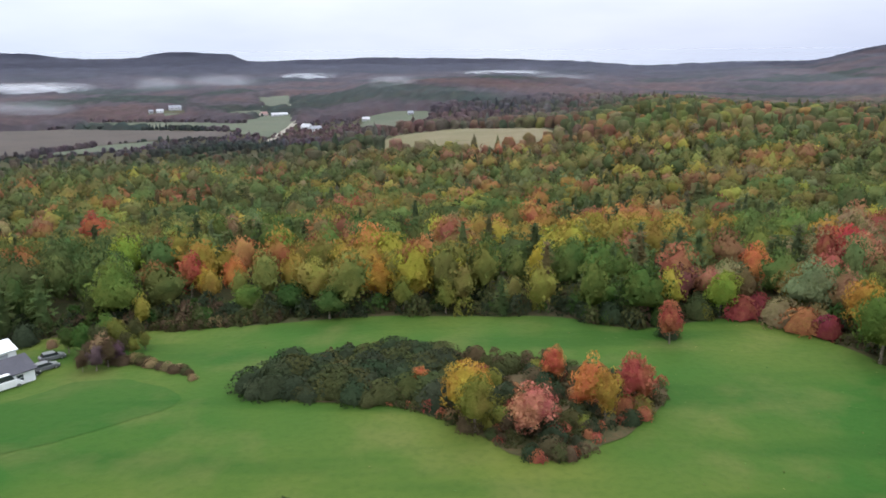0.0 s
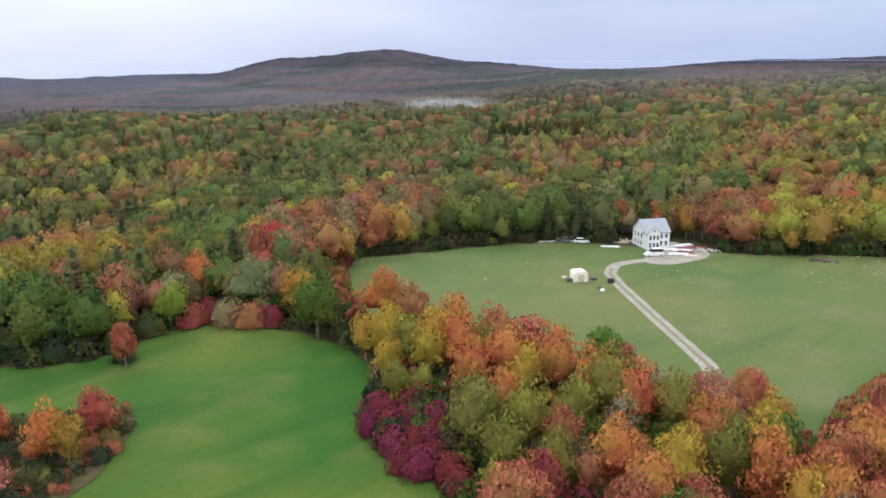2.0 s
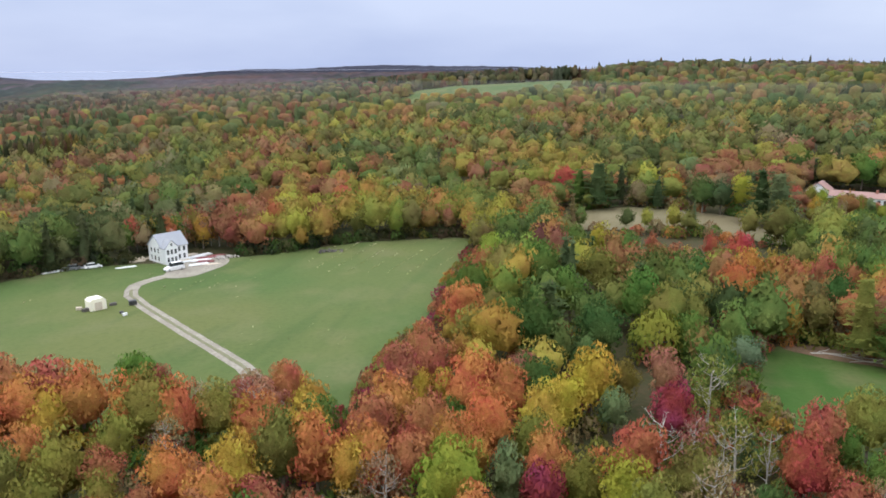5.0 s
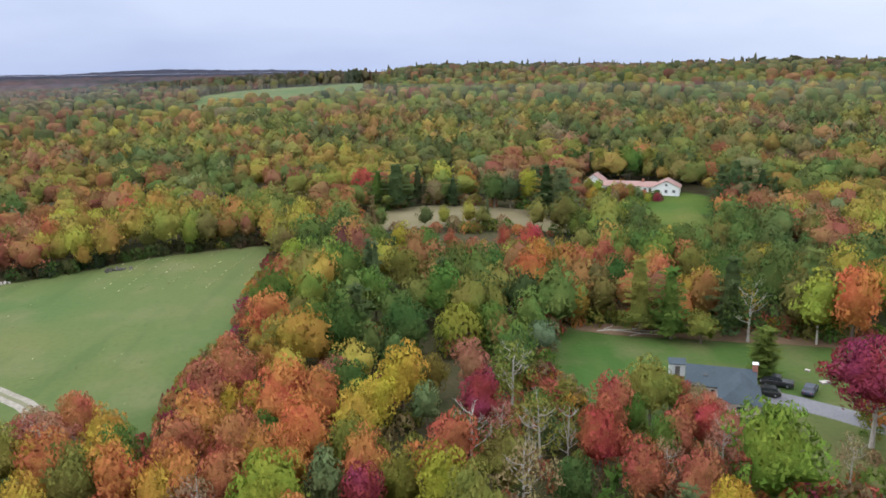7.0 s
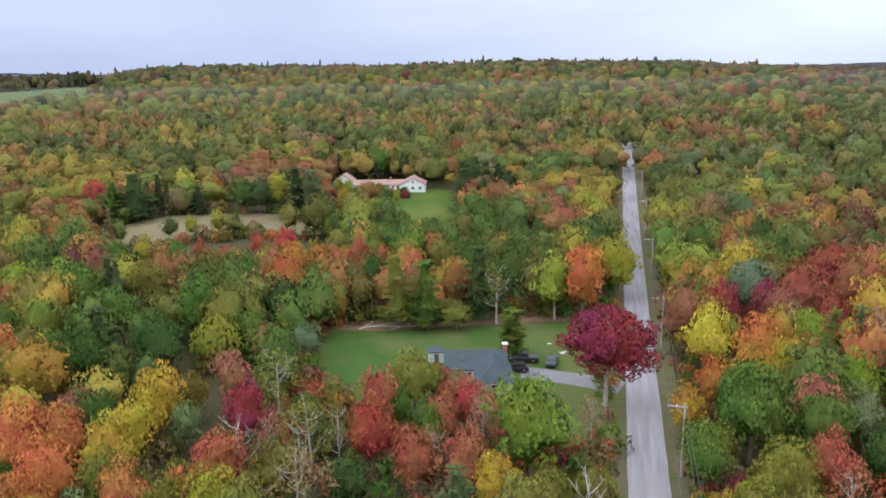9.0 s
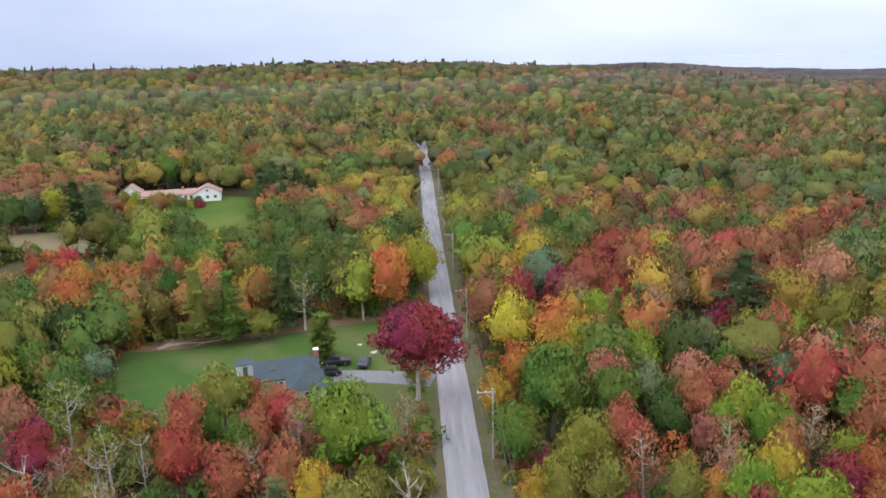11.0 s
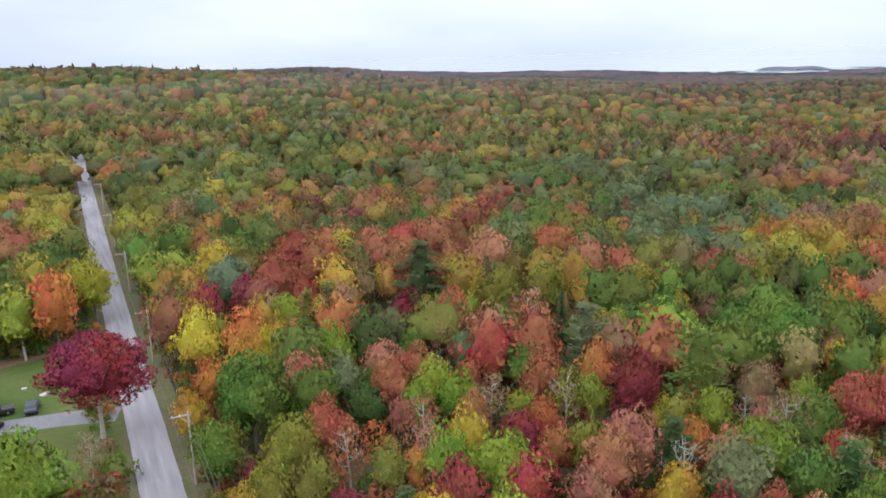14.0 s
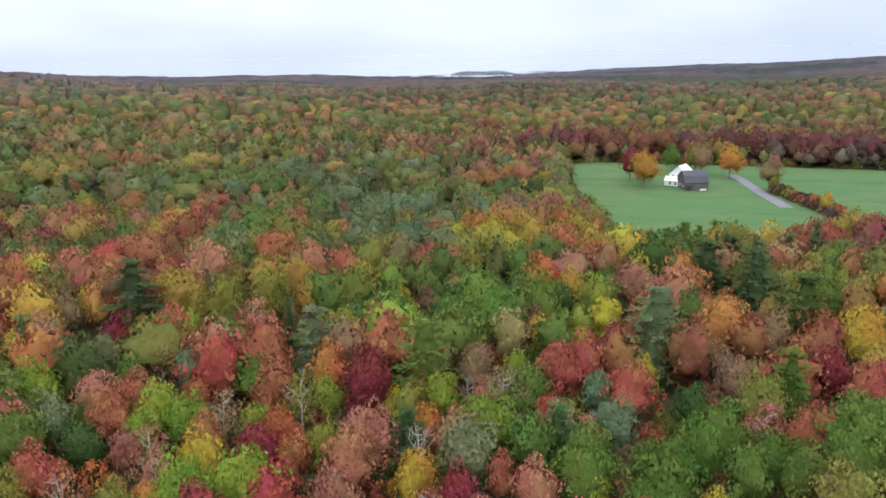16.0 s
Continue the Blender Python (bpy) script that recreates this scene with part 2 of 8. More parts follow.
hills(3, 0, 0, -5, -15, -23, -19, -34, -6, -30, -31, 2)
hills(8, 0, 0, -5, -15, -21, -16, -27, -10, -34, -33, -14)
hills(15, 0, 0, -4, -13, -14, -1, -14, -30, -40, -36, -38)
hills(24, 0, 0, -2, -9, -10, -5, -22, -30, -20, -12, -18)
hills(30, 0, 0, 0, -5, -9, -10, -18, -20, 10, 62, 20)
hills(37, 0, 0, 0, -3, -8, -10, -14, -12, 30, 94, 30)
hills(43, 0, 0, 0, -2, -6, -8, -8, 0, 18, 45, 10)
hills(52, 0, 0, 0, 0, -2, 0, 8, 28, 20, 10, 0)
hills(65, 0, 0, 0, 1, 3, 10, 22, 31, 34, 36, 58)
hills(72, 0, 0, 1, 2, 7, 17, 28, 34, 35, 36, 72)
hills(78, 0, 0, 1, 4, 10, 23, 33, 37, 36, 34, 66)
hills(86.5, 0, 0, 1, 4, 12, 24, 35, 38, 36, 33, 45)
hills(91, 0, 0, 1, 5, 14, 30, 44, 40, 36, 30, 30)
hills(110, 0, 0, 0, 5, 14, 31, 46, 42, 36, 30, 20)
hills(125, 0, 0, 0, 4, 12, 29, 45, 42, 36, 30, 20)
hills(140, 0, 0, -1, 2, 8, 17, 24, 30, 22, 5, -15)
hills(155, 0, 0, -2, -2, 1, 6, 9, 10, 0, -20, -50)
hills(172, 0, 0, -3, -6, -6, -5, -3, -4, -18, -60, -70)
hills(190, 0, 0, -3, -7, -8, -5, -3, -4, -8, -20, -48)
hills(202, 0, 0, -3, -7, -8, -4, 1, 8, 6, 0, -30)
hills(240, 0, 0, -3, -7, -8, -4, 2, 14, 16, 6, -6)
hills(300, 0, 0, -6, -15, -25, -35, -45, -50, -50, -20, 50)
AZS = sorted(PROFILES)
TABLE = np.array([PROFILES[a] for a in AZS], float)


def ground_z(x, y):
    """Height of the ground, for numbers or arrays."""
    x, y = np.asarray(x, float), np.asarray(y, float)
    r = np.hypot(x, y)
    az = (np.degrees(np.arctan2(x, y)) + 60) % 360 - 60
    i = np.clip(np.searchsorted(AZS, az, side="right") - 1, 0, len(AZS) - 2)
    lo, hi = np.take(AZS, i), np.take(AZS, i + 1)
    u = (az - lo) / (hi - lo)
    u = u * u * (3 - 2 * u)
    j = np.clip(np.searchsorted(RADII, r, side="right") - 1, 0, len(RADII) - 2)
    v = np.clip((r - np.take(RADII, j)) / (np.take(RADII, j + 1) - np.take(RADII, j)), 0, 1)
    # smooth along the radius with a cubic through the neighbours
    def col(row):
        p1, p2 = TABLE[row, j], TABLE[row, j + 1]
        r0, r1, r2, r3 = (np.take(RADII, np.clip(j + k, 0, len(RADII) - 1)) for k in (-1, 0, 1, 2))
        p0, p3 = TABLE[row, np.clip(j - 1, 0, len(RADII) - 1)], TABLE[row, np.clip(j + 2, 0, len(RADII) - 1)]
        h = r2 - r1
        m1 = (p2 - p0) / np.maximum(r2 - r0, 1) * h
        m2 = (p3 - p1) / np.maximum(r3 - r1, 1) * h
        return (2 * v**3 - 3 * v**2 + 1) * p1 + (v**3 - 2 * v**2 + v) * m1 + (-2 * v**3 + 3 * v**2) * p2 + (v**3 - v**2) * m2
    z = col(i) * (1 - u) + col(i + 1) * u
    far = np.clip((r - 250) / 900, 0, 1)
    z = z + far * (4 * np.sin(x / 170 + 1.3) * np.cos(y / 210) + 2.2 * np.sin(x / 71 + y / 93)) + 0.35 * np.sin(x / 23 + 0.4) * np.sin(y / 19) * np.clip((r - 60) / 60, 0, 1)
    return z


def pol(az, r):
    return r * math.sin(radians(az)), r * math.cos(radians(az))


def gz(x, y):
    return float(ground_z(x, y))


def mesh_object(name, verts, faces, mat, parent=None):
    me = bpy.data.meshes.new(name)
    me.from_pydata([tuple(v) for v in verts], [], [tuple(f) for f in faces])
    me.materials.append(mat)
    ob = new(name, me)
    if parent is not None:
        ob.parent = parent
    return ob


def array_mesh(name, verts, size, mat, tint=None, normals=None, core=0, core_mat=None):
    """A mesh of loose faces of `size` corners each, out of one array of corners."""
    me = bpy.data.meshes.new(name)
    nv = len(verts); nf = nv // size
    me.vertices.add(nv); me.loops.add(nv); me.polygons.add(nf)
    me.vertices.foreach_set("co", np.ascontiguousarray(verts, np.float32).ravel())
    me.loops.foreach_set("vertex_index", np.arange(nv, dtype=np.int32))
    me.polygons.foreach_set("loop_start", np.arange(0, nv, size, dtype=np.int32))
    me.polygons.foreach_set("loop_total", np.full(nf, size, np.int32))
    if tint is not None:
        at = me.attributes.new("tint", "FLOAT_COLOR", "POINT")
        at.data.foreach_set("color", np.ascontiguousarray(np.concatenate([tint, np.ones((nv, 1))], 1), np.float32).ravel())
    if normals is not None:
        at = me.attributes.new("custom_normal", "FLOAT_VECTOR", "POINT")
        at.data.foreach_set("vector", np.ascontiguousarray(normals, np.float32).ravel())
    me.update(calc_edges=True)
    me.materials.append(mat)
    if core:
        me.materials.append(core_mat)
        me.polygons.foreach_set("material_index", np.concatenate([np.ones(core, np.int32), np.zeros(nf - core, np.int32)]))
    return me


def dome_normals(v, size, own):
    """Soft shading over a whole crown: outward from its middle, with a share of each clump's own facing."""
    c = v - np.array((0, 0, 0.42 * v[:, 2].max()))
    wide, tall = np.abs(v[:, :2]).max(), v[:, 2].max() * 0.5
    d = c / np.array((wide, wide, tall)); d[:, 2] += 0.5
    d /= np.linalg.norm(d, axis=1, keepdims=True) + 1e-6
    f = v.reshape(-1, size, 3)
    k = np.cross(f[:, 1] - f[:, 0], f[:, 2] - f[:, 0]); k /= np.linalg.norm(k, axis=1, keepdims=True) + 1e-6
    n = d * (1 - own) + np.repeat(k, size, 0) * own
    return n / (np.linalg.norm(n, axis=1, keepdims=True) + 1e-6)


def build_ground():
    rings = [0.01]
    r = 12.0
    while r < 4900:
        rings.append(r)
        r += max(3.0, r * 0.028)
    na = 360
    a = np.radians(np.arange(na) * 360 / na)
    rr = np.array(rings)
    x, y = np.outer(rr, np.sin(a)), np.outer(rr, np.cos(a))
    z = ground_z(x, y)
    verts = np.stack([x, y, z], -1).reshape(-1, 3)
    faces = []
    for i in range(len(rings) - 1):
        for k in range(na):
            k2 = (k + 1) % na
            faces.append((i * na + k, i * na + k2, (i + 1) * na + k2, (i + 1) * na + k))
    ob = mesh_object("ground", verts, faces, M_FLOOR)
    ob.data.polygons.foreach_set("use_smooth", np.ones(len(faces), bool))
    return tagged(ob, "rolling wooded ground with brown leaf litter", "ground", kind="structure")


build_ground()


def inside(poly, x, y):
    """Which points lie in the polygon."""
    x, y = np.asarray(x, float), np.asarray(y, float)
    hit = np.zeros(x.shape, bool)
    px, py = poly[-1]
    for qx, qy in poly:
        cross = ((qy > y) != (py > y)) & (x < (px - qx) * (y - qy) / (py - qy + 1e-12) + qx)
        hit ^= cross
        px, py = qx, qy
    return hit


def ragged(poly, step, amount, seed):
    """The outline in short steps, made uneven."""
    out = []
    for k, (ax, ay) in enumerate(poly):
        bx, by = poly[(k + 1) % len(poly)]
        n = max(1, int(math.hypot(bx - ax, by - ay) / step))
        for s in range(n):
            x, y = ax + (bx - ax) * s / n, ay + (by - ay) * s / n
            v = noise.noise_vector((x * 0.13 + seed, y * 0.13, seed)) * amount
            out.append((x + v.x, y + v.y))
    return out


def smooth_outline(poly, rounds=2):
    for _ in range(rounds):
        out = []
        for k, (ax, ay) in enumerate(poly):
            bx, by = poly[(k + 1) % len(poly)]
            out += [(ax * 0.75 + bx * 0.25, ay * 0.75 + by * 0.25), (ax * 0.25 + bx * 0.75, ay * 0.25 + by * 0.75)]
        poly = out
    return poly


def draped(name, poly, mat, lift, grid, label, category, seed=0.0, amount=0.8, step=2.0):
    """A sheet of ground cover with the given outline, lying on the terrain."""
    from mathutils.geometry import delaunay_2d_cdt
    edge = ragged(poly, step, amount, seed)
    xs, ys = [p[0] for p in edge], [p[1] for p in edge]
    gx, gy = np.meshgrid(np.arange(min(xs), max(xs), grid), np.arange(min(ys), max(ys), grid))
    keep = inside(edge, gx, gy)
    pts = [Vector(p) for p in edge] + [Vector(p) for p in zip(gx[keep].tolist(), gy[keep].tolist())]
    v, _, f, *_ = delaunay_2d_cdt(pts, [], [list(range(len(edge)))], 1, 0.01)
    vx, vy = np.array([p.x for p in v]), np.array([p.y for p in v])
    ob = mesh_object(name, np.stack([vx, vy, ground_z(vx, vy) + lift], 1), f, mat)
    ob.data.polygons.foreach_set("use_smooth", np.ones(len(ob.data.polygons), bool))
    return tagged(ob, label, category, kind="structure")


def outline(*pairs):
    return [pol(a, r) for a, r in pairs]


FIELD_A = smooth_outline(outline((-32, 170), (-22, 158), (-15, 154), (-6, 155), (3, 152), (9, 154), (12, 148), (15.8, 147), (19, 155), (22.5, 160), (27.5, 152), (31.7, 142), (34, 134), (36, 122),
                                 (34.5, 110), (36, 99), (42, 84), (50, 62), (20, 35), (-30, 45), (-60, 90), (-48, 150)), 2)
FIELD_B = smooth_outline(outline((33, 205), (38, 209), (42, 214), (49, 225), (54, 224), (59.3, 221), (67.5, 228), (74, 231), (80, 232), (78.5, 210), (77.2, 190), (75, 148), (71, 128), (68.4, 108), (66, 98),
                                 (60, 105), (52, 115), (45, 124), (39, 132), (35, 150)), 2)
ISLAND = smooth_outline(outline((-16.4, 116), (-14, 122), (-11.9, 127), (-7.5, 133), (-0.3, 129), (6.4, 128), (9.5, 126), (14, 123), (17.3, 121), (17.5, 115), (16.3, 107), (13, 96), (9.8, 91), (6.6, 91), (2.9, 98), (-4, 108), (-10.3, 110)), 1)
TAN_B = smooth_outline(outline((84.8, 254), (87.5, 276), (92, 278), (97, 272), (103, 258), (103, 236), (97, 240), (92, 244), (86, 244)), 2)
LAWN_B = smooth_outline(outline((104.5, 298), (107, 304), (111.4, 302), (112, 272), (111, 252), (107, 250), (105, 270)), 2)
YARD = smooth_outline(outline((100, 150), (103, 157), (108, 155), (114, 158), (121, 160), (124, 150), (124.3, 122), (124.0, 98), (119, 97), (112, 102), (105, 107), (100, 124)), 2)
FIELD_F = smooth_outline(outline((178.6, 425), (184, 432), (192, 430), (204, 440), (212, 420), (211, 280), (201, 246), (195.5, 226), (190, 210), (185, 203), (181.5, 245), (180, 330)), 2)
FAR_GREEN = outline((73.2, 740), (78, 735), (82, 760), (85.5, 822), (87.2, 900), (87.6, 965), (84.5, 955), (81, 940), (78.3, 925), (75, 880))
TAN_A = smooth_outline(outline((-5.5, 600), (-3.5, 720), (1.5, 780), (6, 745), (8.4, 690), (8, 600), (2, 560)), 2)

draped("meadow", FIELD_A, M_GRASS, 0.12, 5.0, "wide mown green meadow with paler dry swathes", "meadow", 1.0)
draped("house_field", FIELD_B, M_GRASS_PALE, 0.12, 5.0, "pale green hay field around the white house", "field", 2.0)
draped("thicket_ground", ISLAND, M_ROUGH, 0.24, 4.0, "brown weedy ground under the thicket", "ground", 3.0, 1.2)
draped("dry_field", TAN_B, M_TAN, 0.3, 5.0, "tan dry grass clearing among trees", "field", 4.0)
draped("farmhouse_lawn", LAWN_B, M_GRASS, 0.3, 5.0, "green lawn beside the pink-roofed farmhouse", "lawn", 5.0)
draped("yard_lawn", YARD, M_YARD, 0.12, 4.0, "green lawn around the cottage by the road", "lawn", 6.0)
LUSH = smooth_outline(outline((-36, 112), (-32.7, 111), (-27.3, 110), (-21.8, 114.5), (-20.4, 121), (-23.5, 130.5), (-27.9, 135.5), (-30.2, 131), (-36, 131)), 2)
draped("lush_meadow", LUSH, M_LUSH, 0.16, 4.0, "darker lush grass beside the creek", "meadow", 15.0, 3.2)
LITTER = smooth_outline(outline((101, 152), (104, 158), (110, 160), (116, 163), (122, 166), (123, 158), (118, 154), (111, 151), (105, 150)), 2)
draped("leaf_litter", LITTER, M_LITTER, 0.2, 4.0, "brown fallen leaves along the back of the yard", "ground", 13.0)
draped("barn_field", FIELD_F, M_PASTURE, 0.35, 6.0, "bright green pasture around the barn", "field", 7.0)
draped("hilltop_field", FAR_GREEN, M_GRASS_PALE, 1.2, 12.0, "pale green field below the hilltop", "field", 8.0, 3, 8)
draped("hill_field", TAN_A, M_TAN, 1.2, 10.0, "tan rounded hay field in the woods", "field", 9.0, 3, 8)


def ribbon(name, line, width, mat, lift, label, category, step=3.0):
    """A road along a line, lying on the terrain, with a thin edge."""
    pts = []
    for k in range(len(line) - 1):
        (ax, ay), (bx, by) = line[k], line[k + 1]
        n = max(1, int(math.hypot(bx - ax, by - ay) / step))
        pts += [(ax + (bx - ax) * s / n, ay + (by - ay) * s / n) for s in range(n)]
    pts.append(line[-1])
    verts, faces = [], []
    for k, (x, y) in enumerate(pts):
        ax, ay = pts[max(k - 1, 0)]; bx, by = pts[min(k + 1, len(pts) - 1)]
        d = math.hypot(bx - ax, by - ay); nx, ny = -(by - ay) / d, (bx - ax) / d
        for s, dz in ((-0.5, -0.3), (-0.5, 0), (-0.25, 0.03), (0, 0.06), (0.25, 0.03), (0.5, 0), (0.5, -0.3)):
            w = width * s + (0.12 * noise.noise((x * 0.4, y * 0.4, s * 7)) if abs(s) == 0.5 else 0)
            verts.append((x + nx * w, y + ny * w, gz(x, y) + lift + dz))
        if k:
            b = k * 7
            faces += [(b - 7 + i, b - 6 + i, b + 1 + i, b + i) for i in range(6)]
    ob = mesh_object(name, verts, faces, mat)
    return tagged(ob, label, category, kind="structure")


ROAD_DIR, ROAD_OFF = 123.2, 5.3


def road_point(s, off=0.0):
    """A point s metres along the road, off metres to its right."""
    a = radians(ROAD_DIR)
    d = ROAD_OFF + off
    return s * math.sin(a) + d * math.cos(a), s * math.cos(a) - d * math.sin(a)


ROAD_LINE = [road_point(s) for s in range(-400, 1001, 20)]
ribbon("road", ROAD_LINE, 5.2, M_ASPHALT, 0.28, "straight grey worn asphalt road through the woods", "road")
SHOULDER = mottled("road_shoulder", (0.10, 0.08, 0.05), (0.07, 0.08, 0.03), (0.14, 0.11, 0.07), 0.2, 1.6, 0.95, 0.5, 0.08)
ribbon("road_verge", ROAD_LINE, 11.5, SHOULDER, 0.10, "brown weedy verges beside the road", "verge")
DRIVE = [pol(66, 100), pol(63.5, 118), pol(61.3, 135), pol(57.7, 156), pol(54.6, 182), pol(53.8, 192), pol(53.9, 197), pol(54.2, 201), pol(54.9, 204), pol(55.8, 206.5), pol(56.9, 209), pol(58.2, 212)]
APRON = smooth_outline(outline((56.0, 205), (56.4, 213), (57.6, 220), (58.6, 228), (60.3, 226), (61.0, 219), (59.6, 210), (57.8, 204)), 2)
draped("gravel_apron", APRON, M_GRAVEL, 0.2, 3.0, "pale gravel apron with clutter beside the house", "gravel", 14.0)
ribbon("driveway", DRIVE, 3.2, M_GRAVEL, 0.16, "pale gravel driveway curving up to the house", "driveway", 2.0)
DRIVE_MIDDLE = mottled("worn_grass_strip", (0.13, 0.14, 0.07), (0.17, 0.16, 0.10), (0.2, 0.18, 0.13), 0.3, 2.0, 0.95, 0.4, 0.05)
ribbon("driveway_grass", DRIVE[1:7], 0.8, DRIVE_MIDDLE, 0.235, "strip of worn grass between the wheel tracks", "grass", 2.0)
M_DRIVE = mottled("worn_drive_paving", (0.155, 0.152, 0.165), (0.185, 0.182, 0.195), (0.12, 0.118, 0.125), 0.25, 2.5, 0.9, 0.3, 0.02)
COTTAGE_DRIVE = [road_point(122, -3.2), pol(121, 124), pol(118, 125.5), pol(115, 127)]
ribbon("cottage_driveway", COTTAGE_DRIVE, 5.2, M_DRIVE, 0.17, "grey paved driveway beside the cottage", "driveway", 2.0)
FARM_ROAD = [pol(191.0, 396), pol(191.6, 384), pol(193.1, 344), pol(194.8, 312)]
ribbon("farm_lane", FARM_ROAD, 5.0, M_DRIVE, 0.45, "grey farm lane past the barn", "lane", 4.0)

# ---- the valley to the north ----
M_VALLEY = grass_material("dull_valley_grass", (0.075, 0.090, 0.058), (0.092, 0.098, 0.066), (0.11, 0.115, 0.085))
M_STUBBLE = mottled("stubble", (0.060, 0.050, 0.044), (0.072, 0.058, 0.050), (0.085, 0.07, 0.055), 0.03, 0.3, 0.95, 0.4, 0.1)
VALLEY = [
    ("valley_field", outline((-25.1, 1275), (-24.5, 1345), (-21.3, 1300), (-18, 1215), (-14.4, 1120), (-14.0, 990), (-18.4, 1080), (-23.1, 1202)), M_VALLEY, "pale green field in the misty valley"),
    ("stubble_field", outline((-31, 1165), (-25.9, 1206), (-21.3, 1121), (-14.9, 985), (-15.7, 925), (-20.7, 925), (-24.4, 850), (-26.2, 790), (-28.0, 755), (-31, 763)), M_STUBBLE, "brown stubble field in the misty valley"),
    ("valley_field", outline((-27.8, 745), (-25.9, 784), (-24.2, 842), (-20.7, 905), (-20.7, 815), (-25.2, 740)), M_VALLEY, "green field at the edge of the valley woods"),
    ("valley_field", outline((-20.9, 1465), (-18.2, 1435), (-18.3, 1282), (-21.1, 1345)), M_VALLEY, "small green field below the farm buildings"),
    ("valley_field", outline((-15.6, 1480), (-13.0, 1525), (-13.1, 1320), (-15.5, 1270)), M_VALLEY, "pale field beside the long barn"),
    ("valley_field", outline((-13.3, 1830), (-11.0, 1840), (-11.1, 1455), (-12.9, 1520)), M_VALLEY, "pale green field beyond the village"),
    ("valley_field", outline((-14.9, 1205), (-13.5, 1235), (-13.4, 1350), (-11.0, 1340), (-10.9, 1190), (-11.2, 990), (-12.7, 885), (-14.6, 955)), M_VALLEY, "dull green open ground around the village"),
    ("valley_field", outline((-6.2, 1020), (-5.7, 1130), (-3.6, 1160), (-1.1, 1140), (-0.9, 1050), (-4.4, 935)), M_VALLEY, "green field beside the village"),
]
for name, poly, mat, text in VALLEY:
    draped(name, poly, mat, 1.6, 25.0, text, "field", 11.0, 5, 14)
VALLEY_ROAD = [pol(-12.9, 800), pol(-12.4, 845), pol(-11.9, 920), pol(-11.2, 1020), pol(-10.5, 1185), pol(-10.8, 1330), pol(-11.0, 1500), pol(-10.9, 1640), pol(-10.4, 1770)]
ribbon("valley_road", VALLEY_ROAD, 7.5, M_GRAVEL, 2.6, "pale road winding through the valley village", "road", 15.0)
REEDS = smooth_outline(outline((-22, 156), (-15, 155.5), (-12, 156), (-13, 164), (-22, 166)), 1)
draped("reedy_ground", REEDS, M_ROUGH, 0.3, 4.0, "brown reedy strip between meadow and woods", "ground", 12.0)
# ground that stays clear of woods for buildings, and to show the willow to the camera: x, y, radius
BLOCK = [(*pol(102.9, 316), 8), (*pol(103.8, 313), 7), (*pol(105.2, 308), 8), (*pol(107, 304), 8), (*pol(108.6, 298), 8), (*pol(106.3, 293), 7), (*pol(113, 122), 9), (*pol(112, 129), 8), (*pol(110, 128), 6),
         (*pol(55.5, 226), 6), (*pol(57.5, 226), 6), (*pol(60, 226), 4), (*pol(-30.5, 148), 13), (*pol(-33, 152), 16), (*pol(58.8, 227), 4), (*pol(93.1, 129), 6), (*pol(93.2, 121), 5.5), (*pol(93.2, 114.5), 4)]

# ---- trees ----
PALETTE = {
    "green": (0.106, 0.160, 0.035), "deep_green": (0.070, 0.108, 0.030), "lime": (0.22, 0.26, 0.042), "spring": (0.165, 0.232, 0.036), "olive": (0.185, 0.175, 0.042),
    "yellow": (0.40, 0.32, 0.048), "gold": (0.37, 0.24, 0.046), "amber": (0.36, 0.175, 0.050), "citron": (0.30, 0.27, 0.040), "orange": (0.41, 0.150, 0.060), "rust": (0.32, 0.106, 0.066), "red": (0.34, 0.075, 0.058),
    "crimson": (0.215, 0.046, 0.062), "mauve": (0.120, 0.084, 0.092), "plum": (0.160, 0.033, 0.052), "ruby": (0.25, 0.046, 0.082), "brown": (0.245, 0.170, 0.092), "salmon": (0.345, 0.138, 0.098),
    "bramble": (0.100, 0.072, 0.044), "dark_olive": (0.080, 0.084, 0.034), "juniper": (0.050, 0.063, 0.035), "pine": (0.076, 0.106, 0.042), "blue_pine": (0.115, 0.140, 0.068), "teal": (0.130, 0.185, 0.100), "sage": (0.165, 0.190, 0.085),
}
RNG = np.random.default_rng(7)


def patches(centres, normals, size, corners, rng, squash=1.0):
    """Leaf clumps: one small uneven face at each centre."""
    n = len(centres)
    nrm = normals + rng.normal(0, 0.42, (n, 3))
    nrm /= np.linalg.norm(nrm, axis=1, keepdims=True) + 1e-9
    ref = rng.normal(0, 1, (n, 3))
    u = np.cross(nrm, ref); u /= np.linalg.norm(u, axis=1, keepdims=True) + 1e-9
    w = np.cross(nrm, u)
    out = np.empty((n, corners, 3))
    for k in range(corners):
        a = 2 * math.pi * k / corners + rng.uniform(-0.5, 0.5, n)
        d = size * rng.uniform(0.62, 1.2, n)
        out[:, k] = centres + (np.cos(a) * d)[:, None] * u + (np.sin(a) * d * squash)[:, None] * w + nrm * (rng.uniform(-0.25, 0.25, n) * size)[:, None]
    return out.reshape(-1, 3)


